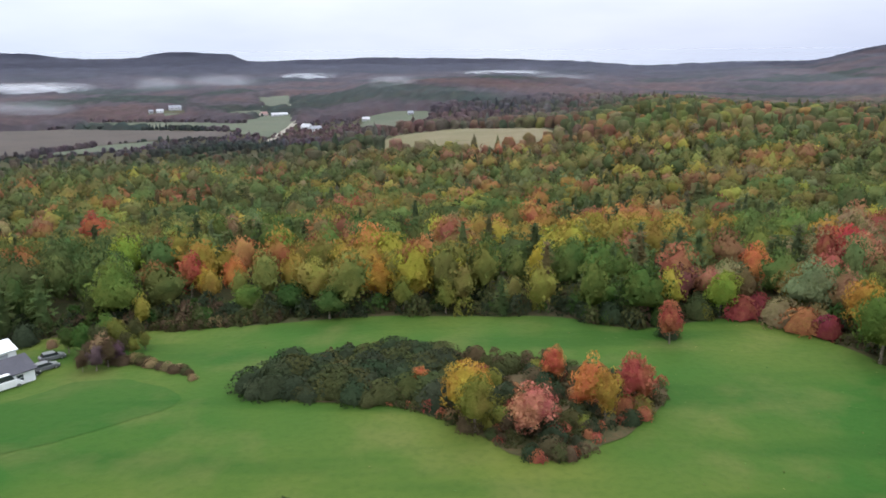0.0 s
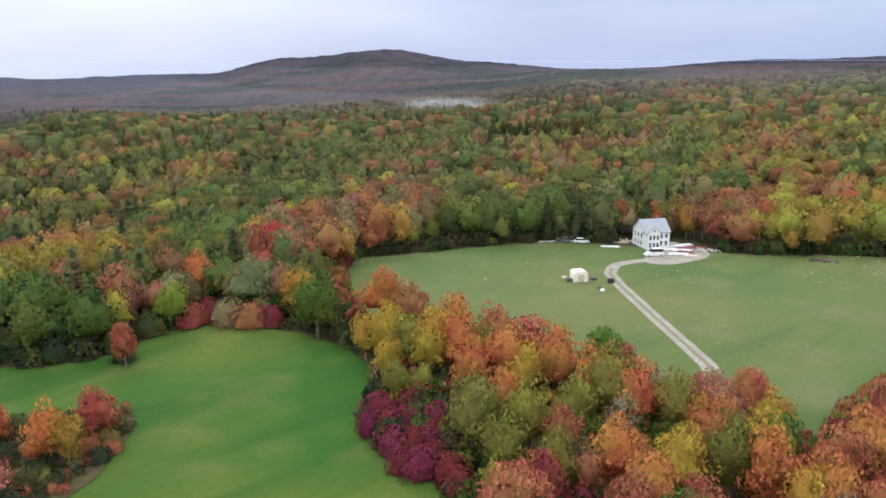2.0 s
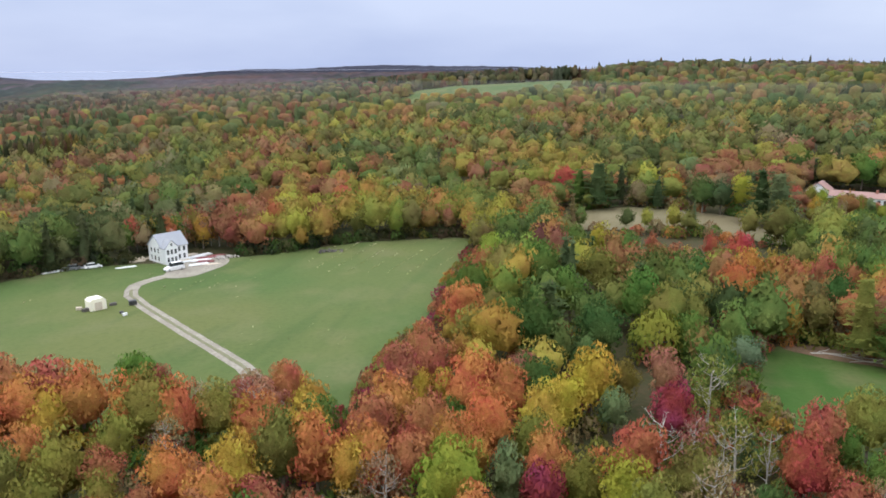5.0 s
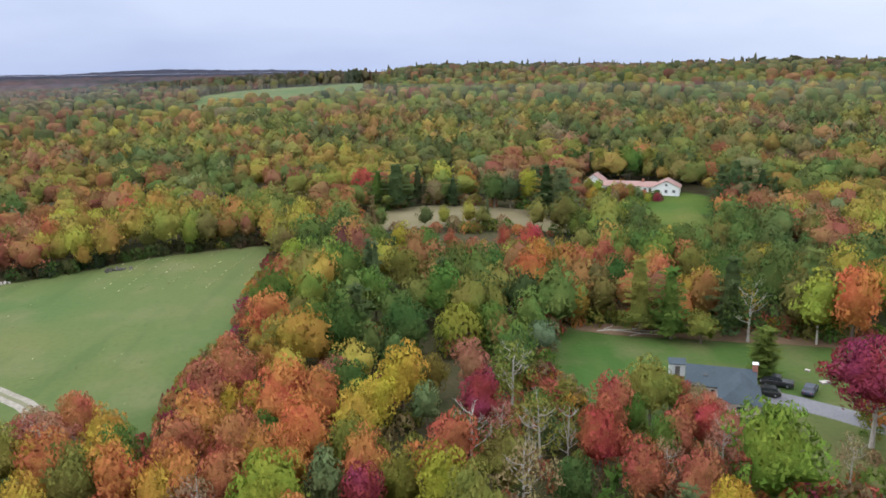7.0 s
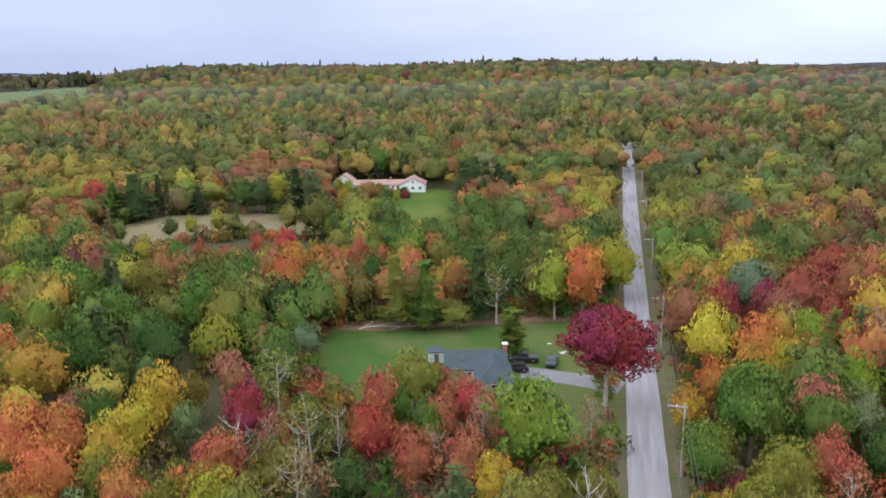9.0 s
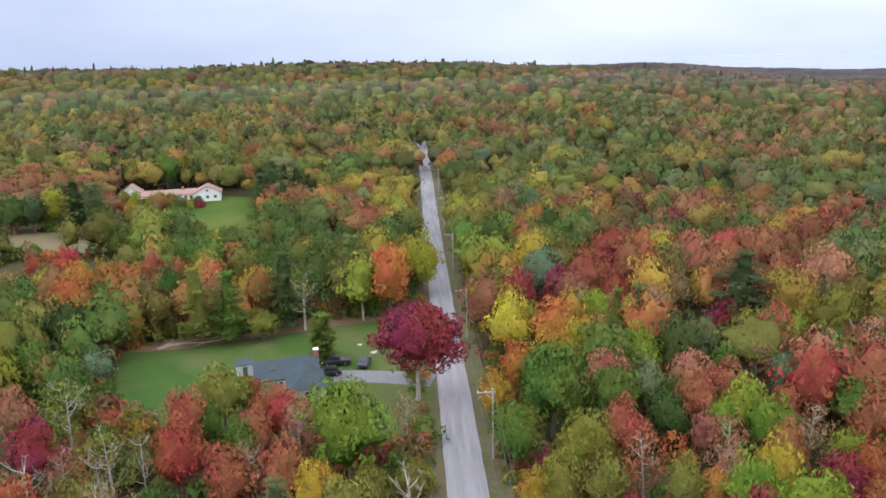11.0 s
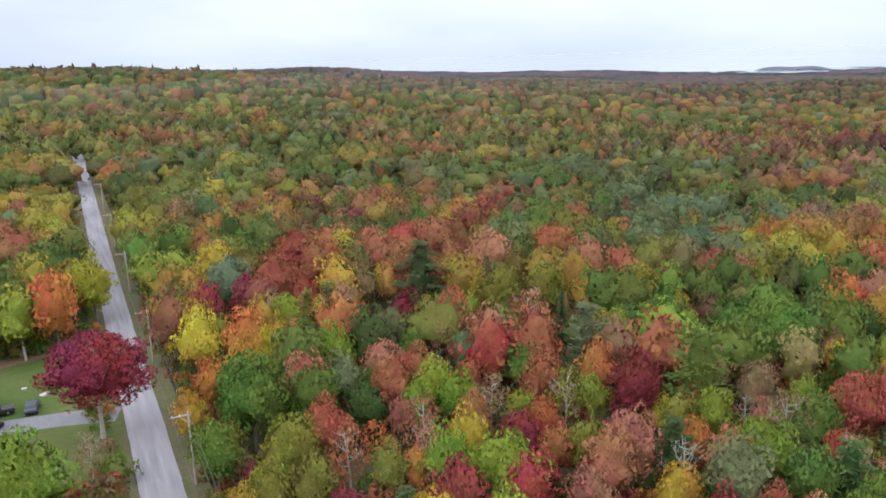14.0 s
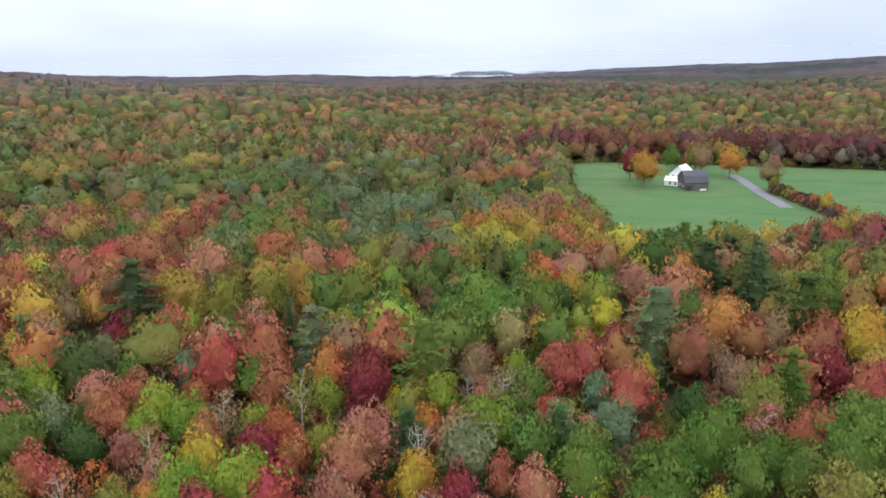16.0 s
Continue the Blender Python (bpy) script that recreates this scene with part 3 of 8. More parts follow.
def lobes_of(rng, wide, lobes):
    """Centres and radii of the uneven lobes of an egg-shaped crown about 9 m wide over a 12.7 m tree."""
    k = np.arange(lobes)
    h = np.clip((k + rng.uniform(0.0, 1.0, lobes)) / lobes, 0.02, 0.99)
    a = k * 2.39996 + rng.uniform(-0.6, 0.6, lobes)
    out = np.clip(np.sin(math.pi * h**0.86), 0, 1)**0.55 * rng.uniform(0.66, 1.12, lobes)
    lean = rng.normal(0, 0.35, 2)
    cen = np.stack([np.cos(a) * out * 3.3 * wide + lean[0] * h, np.sin(a) * out * 3.3 * wide + lean[1] * h, 3.2 + h * 7.6 + rng.normal(0, 0.4, lobes)], 1)
    rad = rng.uniform(0.95, 1.8, lobes) * (10 / lobes)**0.18 * (1.1 - 0.18 * h)
    return np.concatenate([cen, [(0, 0, 6.6)]]), np.append(rad, 2.7 * wide)


def ico(sub):
    bm = bmesh.new()
    bmesh.ops.create_icosphere(bm, subdivisions=sub, radius=1)
    v = np.array([q.co[:] for q in bm.verts]); f = np.array([[q.index for q in t.verts] for t in bm.faces])
    bm.free()
    return v, f


def soup(p, f):
    """Loose triangles with smooth normals, as rows of place and normal."""
    k = np.cross(p[f[:, 1]] - p[f[:, 0]], p[f[:, 2]] - p[f[:, 0]])
    n = np.zeros_like(p)
    for c in range(3):
        np.add.at(n, f[:, c], k)
    n[:, 2] += 0.12 * np.linalg.norm(n, axis=1)
    n /= np.linalg.norm(n, axis=1, keepdims=True) + 1e-9
    return np.concatenate([p[f].reshape(-1, 3), n[f].reshape(-1, 3)], 1)


def blob(rng, cen, rad, sub, shrink=1.0):
    """The closed leaf mass of a crown: the outer skin of its lobes."""
    d, f = ico(sub)
    c = np.array((0, 0, 6.4))
    oc = c - cen
    b = d @ oc.T
    disc = b**2 - (np.sum(oc**2, 1) - rad**2)[None]
    t = np.where(disc > 0, -b + np.sqrt(np.maximum(disc, 0)), 0).max(1)
    p = c + d * (t * shrink * rng.uniform(0.86, 1.10, len(d)))[:, None]
    p[:, 2] = np.maximum(p[:, 2], 1.5)
    return soup(p, f[p[f][:, :, 2].mean(1) > 3.6])


def cone(rng, width, height, rings, sides, base=0.1, taper=0.8):
    """The closed inner mass of a conifer: jagged tiers narrowing to a tip."""
    v, f = [], []
    for k in range(rings):
        h = base + (1 - base) * k / rings
        for i in range(sides):
            a = 6.283 * (i + 0.5 * (k % 2)) / sides
            reach = (width * 0.5 * (1 - h)**taper + 0.2) * (rng.uniform(0.5, 1.15) if sides < 8 else rng.uniform(0.62, 1.08))
            up = math.sin(h * 1.5) if taper < 0.5 else h
            v.append((math.cos(a) * reach, math.sin(a) * reach, up * height + rng.uniform(-0.5, 0.5) * height / rings * (0.6 if taper > 0.5 or sides < 8 else 0.3)))
    v.append((0, 0, height * (0.97 if taper < 0.5 else 1.0)))
    for k in range(rings):
        for i in range(sides):
            a, b = k * sides + i, k * sides + (i + 1) % sides
            if k == rings - 1:
                f.append((a, b, len(v) - 1))
            else:
                c, d = a + sides, b + sides
                f += [(a, b, d), (a, d, c)]
    return soup(np.array(v), np.array(f))


def sprays(centres, normals, along, size, rng, ratio=1.9):
    """Leaf sprays: one pointed three-cornered clump at each centre, its tip along the twig."""
    n = len(centres)
    w = along + rng.normal(0, 0.3, (n, 3)); w /= np.linalg.norm(w, axis=1, keepdims=True) + 1e-9
    nrm = normals + rng.normal(0, 0.25, (n, 3))
    u = np.cross(nrm, w); u /= np.linalg.norm(u, axis=1, keepdims=True) + 1e-9
    d = (size * rng.uniform(0.6, 1.35, n))[:, None]
    lift = np.cross(w, u) * d * rng.uniform(-0.3, 0.3, (n, 1))
    tip = centres + w * d * ratio * 0.62 + lift
    a = centres - w * d * ratio * 0.38 + u * d * rng.uniform(0.45, 0.8, (n, 1))
    b = centres - w * d * ratio * 0.38 - u * d * rng.uniform(0.45, 0.8, (n, 1))
    return np.stack([tip, a, b], 1).reshape(-1, 3)


def feathers(v, own=0.12):
    """Three-cornered sprays with soft normals."""
    return np.concatenate([v, dome_normals(v, 3, own)], 1)


def broadleaf(rng, n, size, wide=1.0, lobes=22, form=None, inner=0.9):
    """Leaf sprays over the lobes of a crown, rising outward along the boughs."""
    cen, rad = form or lobes_of(rng, wide, lobes)
    core = np.array((0, 0, 3.6))
    pick = rng.choice(len(cen), n, p=rad**1.6 / (rad**1.6).sum())
    axis = cen[pick] - core; axis[:, 2] += 1.2
    axis /= np.linalg.norm(axis, axis=1, keepdims=True)
    d = rng.normal(0, 1, (n, 3))
    d = d / np.linalg.norm(d, axis=1, keepdims=True) + axis * 0.6
    d /= np.linalg.norm(d, axis=1, keepdims=True)
    stretch = 1 + 0.45 * np.abs(np.sum(d * axis, 1))
    p = cen[pick] + d * (rad[pick] * rng.uniform(inner, 1.08, n) * stretch)[:, None]
    p[:, 2] = np.maximum(p[:, 2], 1.4)
    up = np.array((0, 0, 1.0)) - d * d[:, 2:3] + axis * 0.15
    up /= np.linalg.norm(up, axis=1, keepdims=True) + 1e-6
    return sprays(p, d, up + d * rng.uniform(0.1, 0.7, (n, 1)), size, rng)


def by_bough(rows, form, share=0.6):
    """Turns the normals of the sprays outward from the bough that each grows on, so that every bough has its lit top and shaded underside."""
    cen, rad = form[0][:-1], form[1][:-1]
    p = rows[:, :3].reshape(-1, 3, 3).mean(1)
    apart_from = np.linalg.norm(p[:, None] - cen[None], axis=2) / rad[None]
    k = apart_from.argmin(1)
    d = (p - cen[k]) / rad[k, None]
    d[:, 2] += 0.15
    d /= np.maximum(np.linalg.norm(d, axis=1, keepdims=True), 0.6)
    n = rows[:, 3:] * (1 - share) + np.repeat(d, 3, 0) * share
    rows[:, 3:] = n / (np.linalg.norm(n, axis=1, keepdims=True) + 1e-6)
    return rows


def leafy(rng, n, size, wide, lobes, sub, shrink=0.93):
    """A crown: a closed lobed leaf mass with n looser sprays over it. Rows of place and normal, and the faces in the mass."""
    form = lobes_of(rng, wide, lobes)
    core = blob(rng, *form, sub, shrink)
    if not n:
        return core, len(core) // 3
    return np.concatenate([core, by_bough(feathers(broadleaf(rng, n, size, wide, lobes, form)), form)]), len(core) // 3


def needled(rng, n, size, width, height, tiers, rings, sides, base=0.1, taper=0.8):
    core = cone(rng, width * (0.42 if n else 1.0), height * (0.95 if n else 1.0), rings, sides, base, taper)
    if not n:
        return core, len(core) // 3
    return np.concatenate([core, feathers(conifer(rng, n, size, width, height, tiers, base, taper), 0.4)]), len(core) // 3


def conifer(rng, n, size, width=5.0, height=15.0, tiers=12, base=0.12, taper=0.9, gap=0.5):
    """Tiers of flat, spreading boughs round a straight stem, uneven and shorter towards the top."""
    per = max(3, int(n / tiers))
    cs, ns, al = [], [], []
    for t in range(tiers):
        h = base + (1 - base) * (t + rng.uniform(-gap, gap) * 0.5) / tiers
        reach = width * 0.5 * (1 - h)**taper + 0.3
        m = max(4, int(per * (0.35 + 1.25 * (1 - h))))
        arms = int(rng.integers(4, 7)); a0 = rng.uniform(0, 6.28)
        which = rng.integers(0, arms, m)
        long = rng.uniform(0.6, 1.25, arms)[which]
        f = rng.uniform(0.08, 1, m)**0.65
        d = reach * long * f
        side = rng.normal(0, 1, m) * (0.10 + 0.16 * f) * reach * 0.9
        a = a0 + which * 2 * math.pi / arms
        ca, sa = np.cos(a), np.sin(a)
        rise = rng.uniform(-0.12, 0.18, arms)[which]
        cs.append(np.stack([ca * d - sa * side, sa * d + ca * side, h * height + d * rise + rng.normal(0, 0.12, m)], 1))
        ns.append(np.stack([ca * 0.25, sa * 0.25, np.ones(m)], 1))
        k = np.sign(side) * 0.5
        al.append(np.stack([ca - sa * k, sa + ca * k, np.full(m, 0.12)], 1))
    return sprays(np.concatenate(cs), np.concatenate(ns) * 2, np.concatenate(al), size, rng, 2.1)


def weeping(rng, n, size):
    """A weeping willow: a domed top with hanging strands."""
    a, rr = rng.uniform(0, 6.28, n), 3.9 * np.sqrt(rng.uniform(0, 1, n))
    strand = np.floor(a * 5) / 5 + rng.normal(0, 0.03, n)
    top = 9.5 - 0.22 * rr**2 + 0.6 * np.sin(strand * 7)
    z = top - rng.uniform(0, 1, n)**1.4 * np.clip(rr * 1.7, 0.4, 6.0)
    p = np.stack([np.cos(strand) * rr, np.sin(strand) * rr, np.maximum(z, 0.8)], 1)
    out = np.stack([np.cos(a), np.sin(a), np.full(n, 0.5)], 1)
    return sprays(p, out, np.stack([np.cos(a) * 0.2, np.sin(a) * 0.2, np.full(n, -1.0)], 1), size, rng, 2.6)


def shrub(rng, n, size):
    """Leaf sprays over a low mound."""
    a, h = rng.uniform(0, 6.28, n), rng.uniform(0, 1, n)
    rr = 1.7 * np.sqrt(1 - h**2) * (1 + 0.25 * np.sin(a * 3)) * rng.uniform(0.8, 1.05, n)
    d = np.stack([np.cos(a) * rr, np.sin(a) * rr, 0.4 + 2 * h], 1)
    d /= np.linalg.norm(d, axis=1, keepdims=True)
    up = np.array((0, 0, 1.0)) - d * d[:, 2:3] + np.stack([np.cos(a * 7), np.sin(a * 7), np.zeros(n)], 1) * 0.3
    p = np.stack([np.cos(a) * rr, np.sin(a) * rr, 0.25 + 2.4 * h], 1)
    return sprays(p, d, up + d * rng.uniform(0.1, 0.9, (n, 1)), size, rng)


def tube(path, radii, sides=6):
    """Verts and faces of a tapered, bent tube."""
    verts, faces = [], []
    for k, (p, r) in enumerate(zip(path, radii)):
        q = path[min(k + 1, len(path) - 1)]; o = path[max(k - 1, 0)]
        d = (Vector(q) - Vector(o)).normalized()
        u = d.orthogonal().normalized(); w = d.cross(u)
        for s in range(sides):
            a = 2 * math.pi * s / sides
            verts.append(Vector(p) + (u * math.cos(a) + w * math.sin(a)) * r)
        if k:
            b = k * sides
            faces += [(b - sides + s, b - sides + (s + 1) % sides, b + (s + 1) % sides, b + s) for s in range(sides)]
    faces.append(tuple(range(len(verts) - sides, len(verts))))
    return verts, faces


def join_tubes(tubes):
    v, f = [], []
    for tv, tf in tubes:
        b = len(v)
        v += [tuple(p) for p in tv]
        f += [tuple(i + b for i in q) for q in tf]
    return v, f


def trunk_mesh(name, rng, height, girth, limbs, spread, mat, twigs=0):
    bend = rng.uniform(-0.35, 0.35, 2)
    stem = [(bend[0] * s * s, bend[1] * s * s, height * s) for s in (0.0, 0.12, 0.4, 0.7, 1.0)]
    parts = [tube([(0, 0, -0.6)] + stem, [girth * 1.5, girth * 1.25, girth, girth * 0.75, girth * 0.5, girth * 0.15], 7)]
    for k in range(limbs):
        h = rng.uniform(0.28, 0.9); a = k * 2.4 + rng.uniform(-0.4, 0.4)
        b = Vector((bend[0] * h * h, bend[1] * h * h, height * h))
        L = spread * (1.15 - h * 0.6) * rng.uniform(0.7, 1.1)
        tip = b + Vector((math.cos(a) * L, math.sin(a) * L, L * rng.uniform(0.5, 1.0)))
        mid = b.lerp(tip, 0.5) + Vector((0, 0, -0.12 * L))
        parts.append(tube([b, mid, tip], [girth * 0.45, girth * 0.3, girth * 0.08], 5))
        for _ in range(twigs):
            s = b.lerp(tip, rng.uniform(0.35, 0.9))
            e = s + Vector((rng.uniform(-1, 1), rng.uniform(-1, 1), rng.uniform(0.4, 1.3))) * L * 0.42
            parts.append(tube([s, s.lerp(e, 0.5) + Vector((0.08, 0.05, 0.05)), e], [girth * 0.18, girth * 0.12, girth * 0.04], 4))
    v, f = join_tubes(parts)
    me = bpy.data.meshes.new(name)
    me.from_pydata(v, [], f)
    me.materials.append(mat)
    return me


def crown_mesh(made):
    rows, core = made
    return array_mesh("crown", rows[:, :3], 3, M_LEAF, None, rows[:, 3:], core, M_LEAF_MASS)


def loose(v):
    return feathers(v, 0.4), 0


def bushy(rng):
    d, f = ico(2)
    p = np.stack([d[:, 0] * 1.5, d[:, 1] * 1.5, 0.3 + np.maximum(d[:, 2], -0.05) * 2.2], 1) * rng.uniform(0.74, 1.02, (len(d), 1))
    core = soup(p, f[p[f][:, :, 2].mean(1) > 0.35])
    return np.concatenate([core, feathers(shrub(rng, 560, 0.15), 0.2)]), len(core) // 3


def raised(made):
    """The same crown, flatter and higher on its trunk."""
    made[0][:, 2] = 4.3 + (made[0][:, 2] - 1.4) * 0.745
    return made


CROWNS = {
    "maple": [crown_mesh(leafy(RNG, 1600, 0.27, w, b, 2, 0.87)) for w, b in ((1.0, 26), (1.08, 32), (0.95, 22), (1.03, 36), (0.9, 20), (0.98, 30))],
    "birch": [crown_mesh(leafy(RNG, 900, 0.30, w, 18, 2, 0.82)) for w in (0.62, 0.7)],
    "thin": [crown_mesh(loose(broadleaf(RNG, 900, 0.24, w, 24, None, 0.5))) for w in (0.85, 0.95)],
    "pine": [crown_mesh(needled(RNG, 1300, 0.36, w, 15, t, 8, 9, 0.12, p)) for w, t, p in ((8.6, 8, 0.52), (7.6, 9, 0.6), (9.4, 9, 0.48))],
    "spruce": [crown_mesh(needled(RNG, 1000, 0.26, 4.8, 14, 15, 9, 8, 0.05, 0.9))],
    "cedar": [crown_mesh(needled(RNG, 1400, 0.34, 2.2, 10, 18, 8, 8, 0.02, 0.28))],
    "grand": [crown_mesh(raised(leafy(RNG, 6800, 0.23, 1.5, 54, 3, 0.74)))],
    "willow": [crown_mesh(loose(weeping(RNG, 1500, 0.30)))],
    "shrub": [crown_mesh(bushy(RNG)) for _ in range(3)],
}
TRUNKS = {
    "maple": [trunk_mesh("trunk", RNG, 10.5, 0.24, 8, 3.4, M_BARK) for _ in range(3)],
    "birch": [trunk_mesh("trunk", RNG, 11.0, 0.14, 6, 2.0, M_BARK_PALE) for _ in range(2)],
    "thin": [trunk_mesh("trunk", RNG, 11.0, 0.20, 11, 3.4, M_BARK_PALE, 3) for _ in range(2)],
    "grand": [trunk_mesh("trunk", RNG, 10.5, 0.26, 13, 4.6, M_BARK_PALE, 3)],
    "bare": [trunk_mesh("trunk", RNG, 10.5, 0.18, 12, 3.6, M_BARK_PALE, 5) for _ in range(2)],
    "pine": [trunk_mesh("trunk", RNG, 14.0, 0.22, 0, 1.0, M_BARK)],
    "spruce": [trunk_mesh("trunk", RNG, 13.2, 0.17, 0, 1.0, M_BARK)],
    "cedar": [trunk_mesh("trunk", RNG, 9.0, 0.14, 0, 1.0, M_BARK)],
    "willow": [trunk_mesh("trunk", RNG, 7.5, 0.32, 8, 3.2, M_BARK)],
    "shrub": [trunk_mesh("stem", RNG, 1.8, 0.05, 5, 0.9, M_BARK)],
}
KIND_NAME = {"birch": "birch_tree", "thin": "half_bare_tree", "bare": "bare_tree", "pine": "pine_tree", "spruce": "spruce_tree", "cedar": "cedar_tree", "willow": "willow_tree", "shrub": "shrub"}
OAKS = ("olive", "rust", "brown", "dark_olive", "bramble")
GREENS = ("green", "deep_green", "lime", "spring", "teal", "sage", "pine")
COLOUR_WORDS = {"green": "green", "deep_green": "dark green", "lime": "lime-green", "spring": "fresh green", "olive": "olive", "yellow": "bright yellow", "gold": "golden", "amber": "amber-orange", "citron": "yellow-green", "orange": "orange", "rust": "rust-brown", "red": "red",
                "crimson": "crimson", "mauve": "purple-brown", "plum": "dark plum", "ruby": "ruby-red", "brown": "brown", "salmon": "salmon-pink", "bramble": "dark brown", "dark_olive": "dark olive", "juniper": "dark grey-green", "pine": "dark green", "blue_pine": "grey-green", "teal": "grey-green", "sage": "sage-green"}
LABEL = {"maple_tree": "%s maple tree with rounded crown", "oak_tree": "%s oak tree with broad crown", "broadleaf_tree": "%s broadleaf tree with leafy crown", "birch_tree": "slender %s birch with pale trunk", "half_bare_tree": "half-bare tree with %s leaves",
         "bare_tree": "leafless grey tree with bare branches", "pine_tree": "tiered %s pine tree", "spruce_tree": "pointed %s spruce tree", "cedar_tree": "narrow columnar %s cedar beside the cottage",
         "willow_tree": "drooping %s weeping willow", "shrub": "low %s shrub"}
PLACED = []


def tree(kind, colour, x, y, height=13.0, width=1.0, where=""):
    """One tree: an empty at its foot, a trunk and a crown. height in metres; width as a share of the usual crown."""
    rng = np.random.default_rng(len(PLACED) + 11)
    natural = {"maple": 12.7, "grand": 12.7, "birch": 12.7, "thin": 12.7, "bare": 12.0, "pine": 15.0, "spruce": 14.0, "cedar": 10.0, "willow": 9.8, "shrub": 2.7}[kind]
    s = height / natural
    name = KIND_NAME.get(kind) or ("oak_tree" if colour in OAKS else "broadleaf_tree" if colour in GREENS else "maple_tree")
    ob = new(name)
    ob.empty_display_size = 0.5
    ob.location = (x, y, gz(x, y))
    ob.rotation_euler = (rng.uniform(-0.04, 0.04), rng.uniform(-0.04, 0.04), rng.uniform(0, 6.28))
    ob.scale = (s * width, s * width, s)
    t = new("stem" if kind == "shrub" else "trunk", TRUNKS[kind][int(rng.integers(len(TRUNKS[kind])))])
    t.parent = ob
    if kind != "bare":
        c = new("crown", CROWNS[kind][int(rng.integers(len(CROWNS[kind])))])
        c.parent = ob
        base = np.array(PALETTE[colour]) * rng.uniform(0.86, 1.14) * rng.uniform(0.93, 1.07, 3)
        if kind not in ("shrub", "thin", "willow", "grand"):
            base *= (1.06, 1.03, 1.06)
        c.color = (*base, 1)
    PLACED.append((x, y, 2.6 * s * width if kind != "shrub" else 1.2))
    text = LABEL[name] % COLOUR_WORDS[colour] if "%s" in LABEL[name] else LABEL[name]
    return tagged(ob, text + (" " + where if where else ""), "shrub" if kind == "shrub" else "tree", "trees near the road and fields")


def trees(where, *rows):
    """Rows of kind, colour, azimuth, distance, height, width."""
    for kind, colour, az, r, h, w in rows:
        x, y = pol(az, r)
        tree(kind, colour, x, y, h, w, where)

trees("along the field hedge",
      ("maple", "green", 31.3, 141.9, 14, 1.1),
      ("maple", "olive", 30.2, 159.6, 10.9, 0.95),
      ("maple", "orange", 36.4, 148.2, 12.7, 1.01),
      ("maple", "gold", 35, 129.8, 9.6, 0.89),
      ("maple", "rust", 38.7, 141, 11.8, 0.98),
      ("maple", "orange", 41.9, 132.6, 11.8, 0.98),
      ("maple", "gold", 40, 119.2, 11.1, 0.96),
      ("maple", "rust", 45.4, 124.5, 12.4, 1),
      ("maple", "orange", 43.5, 112.4, 11.6, 0.97),
      ("maple", "olive", 43.4, 95.7, 12.2, 0.99),
      ("maple", "olive", 47.9, 95.1, 12.1, 0.99),
      ("maple", "gold", 47.5, 112.4, 11.1, 0.96),
      ("maple", "orange", 52.9, 109.8, 11.4, 0.97),
      ("maple", "green", 53.8, 120.3, 11.6, 0.97))
trees("along the field hedge",
      ("maple", "rust", 55.4, 118.4, 9.1, 0.87),
      ("maple", "olive", 51.6, 101.4, 10.1, 0.92),
      ("thin", "brown", 57.4, 107.9, 10.4, 1.05),
      ("thin", "brown", 55.2, 98.4, 9.9, 1.03),
      ("thin", "salmon", 61.8, 106.2, 11.1, 1.09),
      ("maple", "rust", 64.3, 113.7, 9.8, 0.91),
      ("maple", "gold", 61, 103.7, 8.5, 0.84),
      ("maple", "orange", 55.3, 88.5, 10.5, 0.93),
      ("maple", "gold", 59.8, 87.2, 11.2, 0.96),
      ("maple", "orange", 58.1, 80.1, 11, 0.95),
      ("maple", "olive", 63.7, 89.9, 12.5, 1),
      ("maple", "green", 66.7, 98.7, 9.9, 0.91),
      ("maple", "crimson", 49, 79, 10.2, 0.92),
      ("maple", "rust", 53, 85.1, 7.7, 0.79))
trees("along the field hedge",
      ("maple", "olive", 50.2, 86, 9.2, 0.88),
      ("maple", "lime", 45.1, 83.9, 6, 0.67),
      ("maple", "orange", 45.7, 104.6, 9.4, 0.89),
      ("maple", "gold", 36.6, 119, 9.1, 0.87))
trees("along the field hedge",
      ("shrub", "plum", 35.9, 106.5, 4.5, 1.11),
      ("shrub", "plum", 38, 101, 4.5, 1.06),
      ("shrub", "plum", 40.1, 95.2, 4.5, 1.08),
      ("shrub", "plum", 37, 96.1, 4, 1.15),
      ("shrub", "plum", 39.2, 90, 4, 1.17),
      ("shrub", "plum", 41.6, 88.6, 4, 1.01),
      ("shrub", "plum", 40.7, 102.6, 4.5, 1.01),
      ("shrub", "plum", 35.1, 101.7, 3.5, 0.92),
      ("shrub", "plum", 36.7, 102.1, 4, 1.13),
      ("shrub", "plum", 38.3, 107.8, 4, 1.01),
      ("shrub", "plum", 41.1, 98.7, 4, 1.1),
      ("shrub", "plum", 40.3, 91.8, 4, 1.04),
      ("shrub", "plum", 42.3, 85.1, 4, 0.98),
      ("shrub", "plum", 37.8, 91, 3.5, 1.01))
trees("along the field hedge",
      ("shrub", "plum", 38.8, 94.9, 4.5, 1.08))
